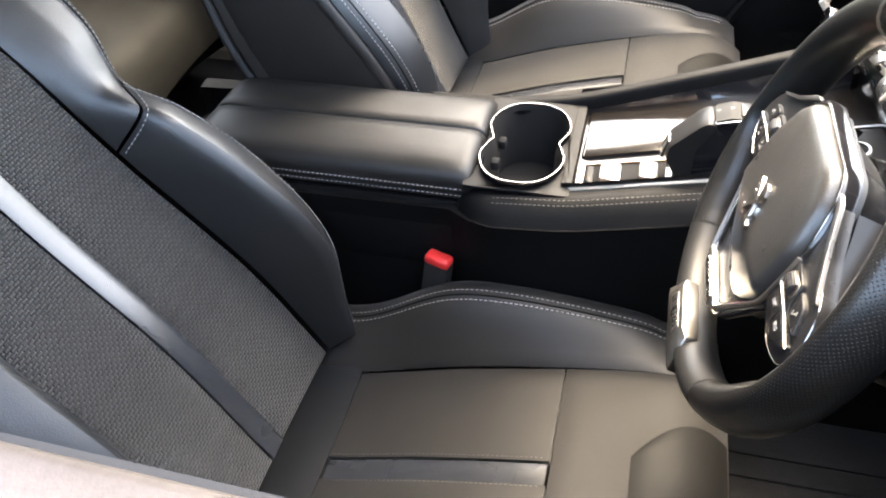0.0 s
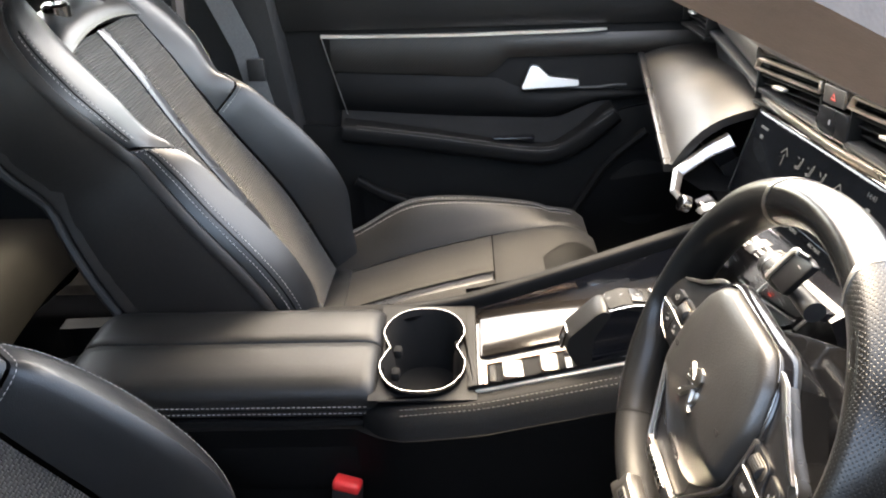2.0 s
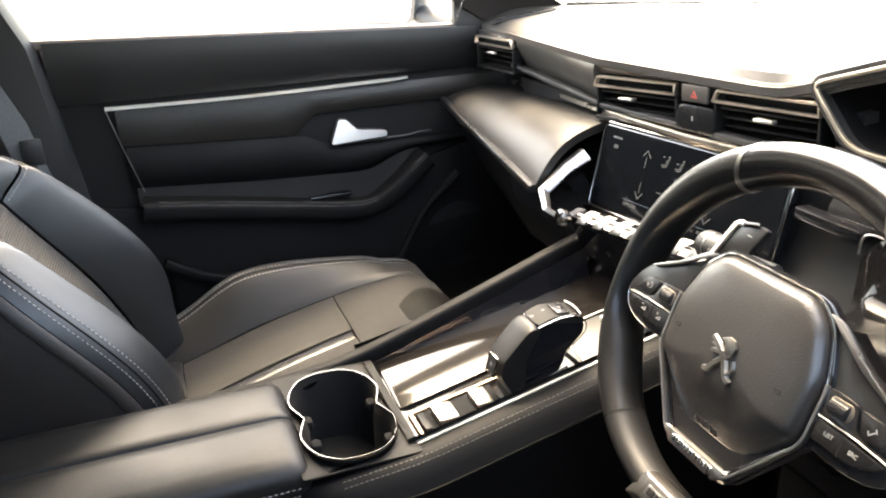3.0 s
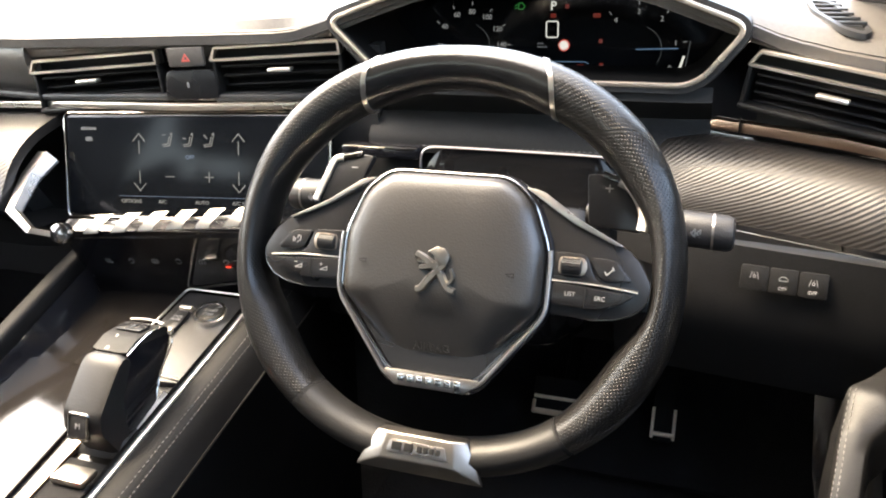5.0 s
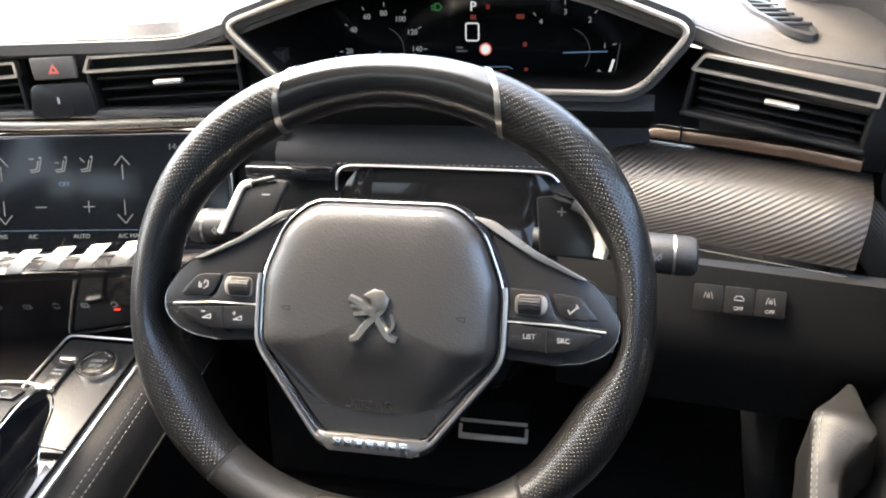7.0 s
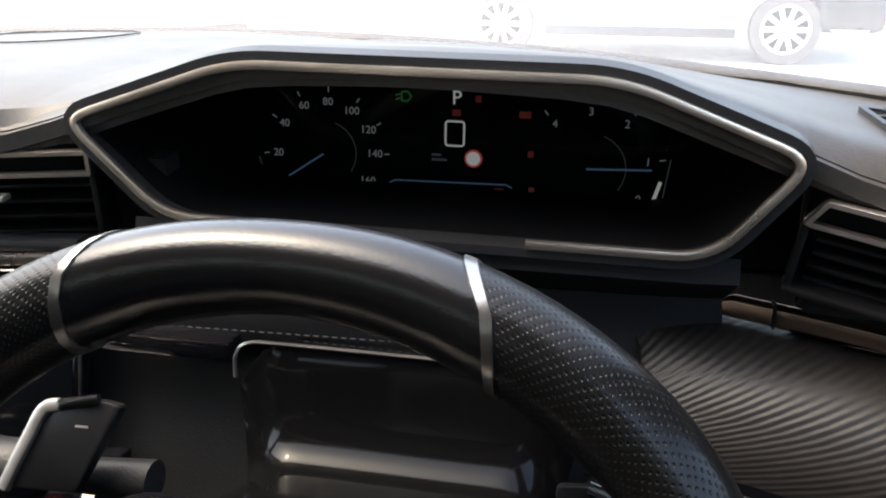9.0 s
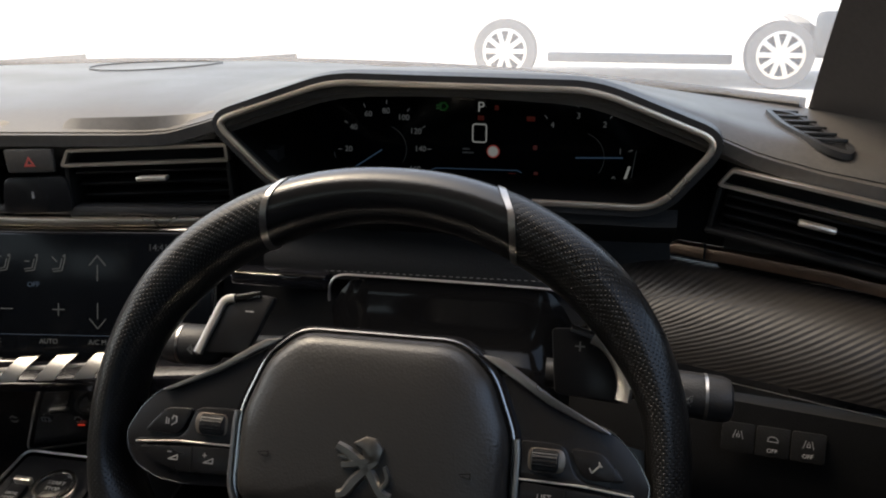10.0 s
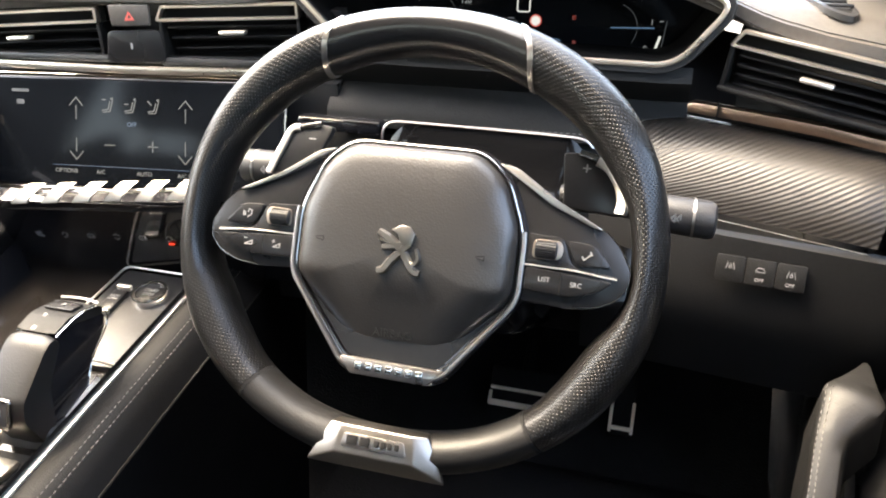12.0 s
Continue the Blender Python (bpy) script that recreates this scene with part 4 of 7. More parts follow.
# air vents: a metal surround, slats below it and a little tab
def air_vent(name, a, b, tab, height=0.0165, drop=0.047):
    a, b = Vector(a), Vector(b)
    ln = (b - a).length
    m = axes((a + b) / 2, b - a, (0, 0, 1))
    # local: x along the vent, y up, z towards the cabin
    hx, hy = ln / 2, height / 2
    shell = part(name, put(box((0, -0.012, -0.028), (ln * 0.98, 0.065, 0.004), 0.001), m), DARK, dash, "air vent with metal surround and black slats")
    o = rounded([(-hx, -hy * 0.8), (-hx + 0.008, hy), (hx, hy), (hx, -hy), (-hx + 0.004, -hy)], 0.003, 3)
    part("surround", put(rim_plate(o, shrunk(o, 0.0032), 0.007), m), EDGE_METAL, shell, "champagne satin metal surround")
    part("slot_back", put(box((0, 0, -0.016), (ln * 0.97, height, 0.003), 0.0005), m), DARK, shell)
    for i in range(4):
        y = -hy - 0.006 - i * (drop - 0.010) / 3.2
        part("slat", put(box((0.002, y, -0.008 - 0.002 * i), (ln * 0.90, 0.0025, 0.022), 0.001), m @ Matrix.Rotation(radians(12), 4, "X")), SLAT, shell)
    for s in (-1, 1):
        part("cheek", put(box((s * hx * 0.96, -hy - drop * 0.42, -0.012), (0.004, drop * 0.85, 0.028), 0.001), m), SLAT, shell)
    part("tab", put(box((tab * hx, -hy - 0.0115, 0.006), (0.027, 0.0042, 0.010), 0.0015), m), METAL, shell, "satin metal tab")
    part("lower_lip", put(box((0, -hy - drop + 0.004, -0.006), (ln, 0.005, 0.020), 0.002), m), SLAT, shell)
    return m


air_vent("air_vent", (-0.212, 0.226, 0.9065), (-0.046, 0.246, 0.9190), -0.10)
air_vent("air_vent", (0.020, 0.2485, 0.923), (0.170, 0.268, 0.931), 0.08)
air_vent("air_vent", (0.574, 0.267, 0.9285), (0.714, 0.232, 0.9055), 0.05, drop=0.040)
air_vent("air_vent", (-0.712, 0.250, 0.908), (-0.532, 0.246, 0.917), 0.0)
hz = axes((-0.006, 0.2425, 0.920), (0.144, 0.019, 0.007), (0, 0, 1))
hazard = part("hazard_switch", put(plate(rounded([(-0.021, -0.010), (0.021, -0.010), (0.022, 0.011), (-0.022, 0.011)], 0.002, 2), 0.004), hz), DASH, dash, "hazard switch with a small red triangle")
tri = [(0, 0.0045), (-0.0055, -0.0045), (0.0055, -0.0045)]
part("triangle", put(rim_plate(tri, [(p[0] * 0.45, p[1] * 0.45 - 0.0004) for p in tri], 0.0004), hz @ Matrix.Translation((0, 0, 0.004))), DULL_RED, hazard)
part("sensor_panel", put(plate(rounded([(-0.034, -0.047), (0.032, -0.047), (0.030, -0.014), (-0.028, -0.014)], 0.008, 4), 0.004, bevel=0.0015), hz @ Matrix.Translation((0, 0, -0.002))), SATIN_BLACK, dash, "rounded dark sensor panel")
part("sensor_mark", put(box((-0.003, -0.030, 0.0025), (0.002, 0.006, 0.0006), 0), hz), PRINT, dash)
part("vent_underline", sweep([(-0.56, 0.262, 0.877), (-0.20, 0.236, 0.872), (0.155, 0.268, 0.878)], rounded([(-0.010, -0.004), (0.010, -0.004), (0.010, 0.004), (-0.010, 0.004)], 0.003, 2)), PLASTIC, dash)


# soft band of the dash above the centre vents
def vent_band(u, v):
    x = lerp(-0.226, 0.158, u)
    y0, z0 = dash_front(x)
    low = Vector((x, lerp(0.228, 0.270, u) + 0.002, lerp(0.9155, 0.9400, u) - 0.012 * (abs(x + 0.006) < 0.026)))
    return lerp(Vector((x, y0 + 0.001, z0 - 0.010)), low, v)[:]


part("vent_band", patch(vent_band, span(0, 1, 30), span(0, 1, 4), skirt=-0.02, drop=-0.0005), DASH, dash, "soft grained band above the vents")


# demister grilles on the dash top by the pillars
def demister(sgn):
    pts = [(0.620, 0.380), (0.644, 0.374), (0.669, 0.278), (0.666, 0.257), (0.642, 0.264), (0.623, 0.318)]
    pts = rounded([(sgn * p[0], p[1]) for p in pts], 0.012, 3)
    z = lambda p: dash_top(min(0.74, max(-0.74, p[0])), min(1, max(0, (p[1] - 0.245) / max(0.06, screen_base(p[0]) + 0.03 - 0.245))))[2]
    bm = bmesh.new()
    outer, inner = pts, shrunk(pts, 0.005)
    lo = [[bm.verts.new((p[0], p[1], z(p) + h)) for p in q] for q, h in ((outer, -0.002), (outer, 0.0030), (inner, 0.0030), (inner, -0.002))]
    n = len(outer)
    for a, b in zip(lo, lo[1:]):
        for i in range(n):
            bm.faces.new((a[i], a[(i + 1) % n], b[(i + 1) % n], b[i]))
    g = part("demister_grille", bm, PLASTIC, dash, "slotted demister grille")
    bm = bmesh.new()
    bm.faces.new([bm.verts.new((p[0], p[1], z(p) + 0.0012)) for p in inner])
    part("slot", bm, DARK, g)
    for k in span(0.28, 0.375, 5):
        part("slat", box((sgn * lerp(0.654, 0.634, (k - 0.27) / 0.11), k, z((sgn * 0.644, k)) + 0.0020), (0.026, 0.004, 0.003), 0.0008), PLASTIC, g)


demister(1)
demister(-1)

# driver's switches below the twill panel
sw = axes((0.619, 0.188, 0.7475), (1, -0.12, 0), (0, 0.25, 1))
for i, kind in enumerate(("lane", "car", "lane")):
    m = sw @ Matrix.Translation((-0.024 + 0.024 * i, 0, 0.0))
    b = part("switch", put(plate(rounded([(-0.0115, -0.011), (0.0115, -0.011), (0.0115, 0.011), (-0.0115, 0.011)], 0.002, 2), 0.0012, bevel=0.0003), m), SHELF, dash, "black driver-aid push switch")
    mm = m @ Matrix.Translation((0, 0.002, 0.0015)) @ Matrix.Diagonal((0.50, 0.50, 1, 1))
    if kind == "lane":
        lines = [[(-0.007, -0.005), (-0.004, 0.006)], [(0.007, -0.005), (0.004, 0.006)], [(-0.002, -0.003), (0.002, -0.003), (0.002, 0.001), (-0.002, 0.001), (-0.002, -0.003)], [(0, 0.003), (0, 0.005)]]
    else:
        lines = [[(-0.007, 0), (-0.004, 0.004), (0.003, 0.004), (0.007, 0), (0.007, -0.003), (-0.007, -0.003), (-0.007, 0)]]
    part("icon", stroke(lines, 0.0009, mm), PRINT, b)
    if i:
        part("lettering", lettering("OFF", 0.0042, m @ Matrix.Translation((0, -0.0065, 0.0015))), PRINT, b)

# ---- dial display behind the wheel ----
cl = thing("instrument_display", "dark digital dial display in a metal-edged hooded binnacle", "instrument panel")
BEZ = [(0.157, 0.960), (0.219, 0.9005), (0.531, 0.8985), (0.577, 0.957), (0.478, 0.9945), (0.266, 0.9965)]
CY = 0.258
bez = rounded(BEZ, 0.022, 7)
inner_back = [((p[0] - 0.370) * 0.93 + 0.370, (p[1] - 0.945) * 0.97 + 0.942) for p in bez]
tun = [[(p[0], CY + 0.004, p[1]) for p in bez], [(p[0], CY + 0.03, p[1]) for p in shrunk(bez, 0.004)], [(p[0], 0.392, p[1]) for p in inner_back]]
part("binnacle", loft(tun, cap=False), BINNACLE, cl, "deep matt black binnacle")
bm = bmesh.new()
bm.faces.new([bm.verts.new((p[0], 0.391, p[1])) for p in inner_back])
part("display", bm, DISPLAY, cl, "dark display panel")
hood = [[(p[0], CY + 0.010, p[1]) for p in shrunk(bez, -0.006)], [(p[0], CY - 0.004, p[1]) for p in shrunk(bez, -0.004)], [(p[0], CY - 0.004, p[1]) for p in shrunk(bez, 0.001)], [(p[0], CY + 0.012, p[1]) for p in shrunk(bez, 0.002)]]
part("bezel", loft(hood, cap=False), PLASTIC, cl)


edge_pts = [Vector((p[0], CY - 0.004, p[1])) for p in shrunk(bez, 0.0035)]
sec = rounded([(-0.0024, -0.0022), (0.0024, -0.0022), (0.0024, 0.0022), (-0.0024, 0.0022)], 0.001, 2)
part("metal_edge", sweep([Vector((0.432, CY - 0.004, 0.9026))] + edge_pts[16:48] + edge_pts[0:16] + [Vector((0.321, CY - 0.004, 0.9035))], sec, up=(0, 1, 0)), EDGE_METAL, cl, "champagne-tinted satin metal edge")

MD = Matrix(((1, 0, 0, 0), (0, 0, -1, 0.3895), (0, 1, 0, 0), (0, 0, 0, 1)))


def on_display(x, z, lift=0.0):
    return MD @ Matrix.Translation((x, z, lift))


def arc(cx, cz, r, a0, a1, n=18):
    return [(cx + r * math.sin(radians(a)), cz + r * math.cos(radians(a))) for a in span(a0, a1, n)]


def dial(cx, cz, r, marks, needle, nlen):
    d = part("dial", stroke([arc(cx, cz, r * 0.62, 20, 125)], 0.0005, MD), GLOW_DIM, cl)
    for txt, a in marks:
        x, z = cx + r * math.sin(radians(a)), cz + r * math.cos(radians(a))
        part("numeral", lettering(txt, 0.0078, on_display(x, z)), GLOW_DIAL, d)
        k = 1.20
        part("tick", stroke([[(cx + r * k * math.sin(radians(a)), cz + r * k * math.cos(radians(a))), (cx + r * (k + 0.09) * math.sin(radians(a)), cz + r * (k + 0.09) * math.cos(radians(a)))]], 0.0008, MD), GLOW_DIAL, d)
    s, c = math.sin(radians(needle)), math.cos(radians(needle))
    part("needle", stroke([[(cx + nlen * s, cz + nlen * c), (cx + r * 1.05 * s, cz + r * 1.05 * c)]], 0.0013, MD @ Matrix.Translation((0, 0, 0.0004))), GLOW_BLUE, d)


dial(0.2735, 0.918, 0.0365, [("0", -127), ("20", -93), ("40", -57), ("60", -25), ("80", 4), ("100", 33), ("120", 61), ("140", 89), ("160", 122)], -123, 0.003)
dial(0.462, 0.916, 0.039, [("4", -40), ("3", -2), ("2", 36), ("1", 80), ("0", 120)], 88, -0.002)
part("gear_letter", lettering("P", 0.0135, on_display(0.369, 0.9605)), GLOW_WHITE, cl)
sq = rounded([(-0.0072, -0.0092), (0.0072, -0.0092), (0.0072, 0.0092), (-0.0072, 0.0092)], 0.003, 3)
part("car_outline", put(rim_plate(sq, shrunk(sq, 0.0013), 0.0004), on_display(0.368, 0.936)), GLOW_WHITE, cl)
part("sign_disc", put(plate(circle(0.0050, 20), 0.0004, bevel=0), on_display(0.3815, 0.919, 0.0003)), GLOW_WHITE, cl)
part("sign_rim", put(rim_plate(circle(0.0064, 20), circle(0.0049, 20), 0.0006), on_display(0.3815, 0.919)), GLOW_SIGN, cl)
part("blue_line", stroke([[(0.321, 0.8985), (0.325, 0.9005), (0.405, 0.9015), (0.409, 0.8995)]], 0.0009, MD), GLOW_BLUE, cl)
part("lamp_symbol", stroke([[(0.330, 0.9575), (0.330, 0.9635), (0.334, 0.964), (0.337, 0.9605), (0.334, 0.957), (0.330, 0.9575)], [(0.3285, 0.959), (0.326, 0.958)], [(0.3285, 0.962), (0.326, 0.961)]], 0.0011, MD), GLOW_GREEN, cl)
for wx, wz, ww in ((0.384, 0.9605, 0.004), (0.369, 0.9505, 0.006), (0.4165, 0.951, 0.008), (0.4215, 0.924, 0.004), (0.423, 0.8985, 0.004), (0.4, 0.8965, 0.007)):
    part("warning_symbol", put(box((0, 0, 0), (ww, 0.0045, 0.0004), 0), on_display(wx, wz)), GLOW_DIM_RED, cl)
part("temperature_dot", put(plate(circle(0.0028, 12), 0.0004, bevel=0), on_display(0.2295, 0.8955)), GLOW_DIM_RED, cl)
for gl in ([(0.222, 0.912), (0.225, 0.899)], [(0.515, 0.925), (0.512, 0.899)]):
    part("gauge_line", stroke([gl], 0.0008, MD), GLOW_DIM, cl)
part("fuel_bar", stroke([[(0.5065, 0.898), (0.5095, 0.909)]], 0.0024, MD), GLOW_WHITE, cl)
part("dim_text", stroke([[(0.352, 0.917), (0.362, 0.917)], [(0.352, 0.9205), (0.358, 0.9205)]], 0.0016, MD), GLOW_DIM, cl)

# ---- centre touch screen, piano keys and touch row ----
ts = thing("touchscreen", "wide dark touch screen with pale climate symbols", "touch screen")
MS = axes((-0.010, 0.224, 0.801), (1, 0.11, 0.02), (0, 0.26, 1))
so = rounded([(-0.158, -0.058), (0.168, -0.058), (0.168, 0.058), (-0.158, 0.058)], 0.005, 3)
part("casing", put(plate(so, 0.014, bevel=0.002), MS @ Matrix.Translation((0, 0, -0.0145))), GLOSS, ts)
part("glass", put(plate(shrunk(so, 0.003), 0.001, bevel=0), MS), DISPLAY, ts)
so2 = shrunk(so, -0.002)
part("metal_edge", tube([MS @ Vector((p[0], p[1], 0.0)) for p in so2], 0.0012, 6, up=(0, 1, 0.2), closed=True), DARK_CHROME, ts)


def on_screen(x, z):
    return MS @ Matrix.Translation((x, z, 0.0012))


for ax in (-0.062, 0.062):
    for s, y in ((1, 0.024), (-1, -0.024)):
        part("arrow", stroke([[(ax - 0.0075, y), (ax, y + s * 0.0085), (ax + 0.0075, y)], [(ax, y), (ax, y - s * 0.014)]], 0.0009, on_screen(0, 0.004)), GLOW_SCREEN, ts)
for i in range(3):
    fx = -0.026 + 0.026 * i
    g = [[(-0.006, -0.006), (0.001, -0.005), (0.003, 0.003)], [(-0.005, -0.008), (0.003, -0.007), (0.006, 0.004)], [(0.004, 0.006), (0.006, 0.007), (0.006, 0.005), (0.004, 0.006)], [(-0.006, 0.001 + 0.004 * (i != 1)), (-0.002, 0.001 + 0.004 * (i == 0))]]
    part("air_symbol", stroke(g, 0.0009, on_screen(fx, 0.030)), GLOW_SCREEN, ts)
part("lettering", lettering("OFF", 0.0065, on_screen(0.002, 0.010)), GLOW_BLUE, ts)
part("minus", stroke([[(-0.029, -0.012), (-0.018, -0.012)]], 0.0009, on_screen(0, 0)), GLOW_SCREEN, ts)
part("plus", stroke([[(0.020, -0.012), (0.031, -0.012)], [(0.0255, -0.0175), (0.0255, -0.0065)]], 0.0009, on_screen(0, 0)), GLOW_SCREEN, ts)
part("rule", stroke([[(-0.09, -0.035), (0.10, -0.035)]], 0.0005, on_screen(0, 0)), GLOW_BLUE, ts)
for txt, x in (("OPTIONS", -0.074), ("A/C", -0.034), ("AUTO", 0.016), ("A/C MAX", 0.066)):
    part("lettering", lettering(txt, 0.0062, on_screen(x, -0.041)), GLOW_SCREEN, ts)
part("lettering", lettering("14:41", 0.0085, on_screen(0.118, 0.044)), GLOW_DIM, ts)
part("status_bar", stroke([[(-0.136, 0.042), (-0.118, 0.042)]], 0.003, on_screen(0, 0)), GLOW_DIM, ts)
part("status_symbol", stroke([[(-0.130, 0.030), (-0.124, 0.030)]], 0.005, on_screen(0, 0)), GLOW_DIM, ts)
part("status_symbol", stroke([[(0.118, 0.030), (0.123, 0.030)]], 0.004, on_screen(0, 0)), GLOW_SCREEN, ts)

ck = thing("key_row", "row of satin metal piano keys under the screen", "switch panel")
MK = axes((0.0075, 0.152, 0.7605), (1, 0.17, 0.08), (0, 0.35, 1))


def gloss_face(u, v):
    x = lerp(-0.125, 0.200, u)
    return (x, lerp(0.153, 0.195, v) + 0.15 * x, lerp(0.748, 0.655, v) + 0.03 * x)


part("gloss_panel", patch(gloss_face, span(0, 1, 10), span(0, 1, 6), skirt=-0.02, drop=-0.001), GLOSS, ck, "gloss black panel with touch symbols")
part("upper_ledge", patch(lambda u, v: (lerp(-0.115, 0.190, u), lerp(0.156, 0.215, v) + 0.13 * lerp(-0.115, 0.190, u), lerp(0.750, 0.744, v) + 0.05 * lerp(-0.115, 0.19, u)), span(0, 1, 8), span(0, 1, 3), skirt=0.01, drop=0), GLOSS, ck)
part("rail", put(box((0.01, 0.002, 0.0010), (0.225, 0.0030, 0.004), 0.001), MK), METAL, ck)
for i in range(7):
    x = -0.0800 + 0.0325 * i
    kb = loft([[(x + dx - 0.008 + off, y0 + h * 0.25, z0 - h) for dx, h in ((0, 0), (0.0165, 0), (0.0165, 0.0035), (0, 0.0035))] for off, y0, z0 in ((-0.0075, -0.0085, 0.0085), (-0.004, -0.0035, 0.0090), (0.004, 0.0055, 0.0060), (0.009, 0.0110, 0.0020))])
    part("piano_key", put(kb, MK), KEY_METAL, ck, "angled satin metal toggle key")
MI = axes((-0.0145, 0.1690, 0.7060), (1, 0.15, 0.03), (0, -0.042, 0.093))
ICONS = {
    "seat": [[(-0.004, 0.004), (-0.003, -0.003), (0.004, -0.003), (0.004, -0.005)], [(-0.001, 0.004), (0, 0)], [(0.002, 0.004), (0.003, 0)]],
    "fan": [[(-0.004, 0), (-0.002, 0.004), (0.002, 0.004), (0.004, 0), (0.002, -0.002), (0, -0.005)], [(-0.003, -0.004), (-0.001, -0.004)]],
    "screen": [[(-0.005, -0.003), (-0.004, 0.003), (0.004, 0.003), (0.005, -0.003), (-0.005, -0.003)], [(-0.002, -0.005), (-0.001, 0.001)], [(0.002, -0.005), (0.003, 0.001)]],
    "cycle": [[(-0.004, 0.002), (0, 0.005), (0.004, 0.002)], [(0.004, -0.002), (0, -0.005), (-0.004, -0.002)]],
}
for i, kind in enumerate(("seat", "fan", "screen", "cycle", "screen", "fan", "seat")):
    part("touch_symbol", stroke(ICONS[kind], 0.0007, MI @ Matrix.Translation((-0.072 + 0.0286 * i, 0.0015, 0.0012)) @ Matrix.Diagonal((0.8, 0.8, 1, 1))), PRINT, ck)
part("red_indicator", put(box((-0.072 + 0.0286 * 5, -0.006, 0.0012), (0.006, 0.0016, 0.0006), 0), MI), GLOW_RED, ck)
knob = part("volume_knob", put(plate(circle(0.011, 24), 0.012, bevel=0.002), axes((-0.102, 0.120, 0.749), (1, 0.15, 0.05), (0, 0.35, 1))), DARK_CHROME, ck, "small round chrome volume knob")
part("corner_piece", sweep([(-0.176, 0.190, 0.812), (-0.177, 0.160, 0.795), (-0.170, 0.122, 0.768), (-0.140, 0.112, 0.752), (-0.115, 0.118, 0.747)], lambda t: [(-lerp(0.013, 0.004, t), -0.0015), (lerp(0.013, 0.004, t), -0.0015), (lerp(0.011, 0.003, t), 0.0005), (0.002, lerp(0.007, 0.003, t)), (-lerp(0.011, 0.003, t), 0.0005)], up=(0.6, 0, 1)), GREY_METAL, ck, "faceted metal corner bracket", angle=15)

# ---- steering wheel ----
TH = radians(22.0)
WU, WN = Vector((0, math.sin(TH), math.cos(TH))), Vector((0, -math.cos(TH), math.sin(TH)))
WM = Matrix(((1, 0, 0), (0, WU.y, WN.y), (0, WU.z, WN.z))).to_4x4()
WM.translation = (0.3665, 0, 0.82)
wheel = thing("steering_wheel", "small flat-bottomed black leather steering wheel with metal trim", "steering wheel")
RA, RB, RC, RN = 0.1655, 0.1510, -0.0060, -0.0405


def rim_point(a):
    """Centre line of the rim; a in degrees, clockwise from the top."""
    s, c, k = math.sin(radians(a)), math.cos(radians(a)), 2 / 2.14
    return Vector((RA * math.copysign(abs(s) ** k, s) - 0.004, RC + (RB + 0.004 * (c > 0)) * math.copysign(abs(c) ** k, c), RN))


def rim_size(a):
    """Half the rim's thickness across and along the wheel's axis."""
    q = abs((a + 180) % 360 - 180)
    w = curve_at([(0, 0.0135), (28, 0.0140), (52, 0.0160), (78, 0.0160), (100, 0.0165), (125, 0.0160), (140, 0.0145), (180, 0.0140)], q)
    return w, curve_at([(0, 0.0235), (52, 0.0240), (125, 0.0230), (180, 0.0195)], q)


def rim_inner(a):
    """Half thickness towards the hub, cut back where the switch panels lie."""
    q = abs((a + 180) % 360 - 180)
    return curve_at([(0, 0.0205), (28, 0.0235), (52, 0.0205), (64, 0.0160), (76, 0.0105), (88, 0.0085), (98, 0.0085), (112, 0.0190), (125, 0.0200), (140, 0.0165), (180, 0.0160)], q)


def rim_run(a0, a1, n, grow=0.0, sides=20, skew=(0.0, 0.0)):
    """A length of the rim; its ends are cut askew by so many degrees."""
    rings = []
    for k, a in enumerate(span(a0, a1, n)):
        q = k / n
        sk = skew[0] * max(0, 1 - 3 * q) + skew[1] * max(0, 3 * q - 2) if n > 4 else lerp(skew[0], skew[1], q)
        ring = []
        for t in span(0, 2 * math.pi, sides)[:-1]:
            b = a - sk * math.cos(t)
            p, d = rim_point(b), (rim_point(b + 0.6) - rim_point(b - 0.6)).normalized()
            x = Vector((0, 0, 1)).cross(d).normalized()
            w, h = rim_size(b)
            if x.dot(p) * math.cos(t) < 0:
                w = rim_inner(b)
            ring.append((p + x * ((w + grow) * math.cos(t)) + Vector((0, 0, 1)) * ((h + grow) * math.sin(t)))[:])
        rings.append(ring)
    return put(loft(rings), WM)


def rim_angle(u, upper):
    best = min(range(0, 1800), key=lambda k: abs(rim_point(k / 10).x - u) + (0 if (rim_point(k / 10).y > 0) == upper else 1))
    return best / 10


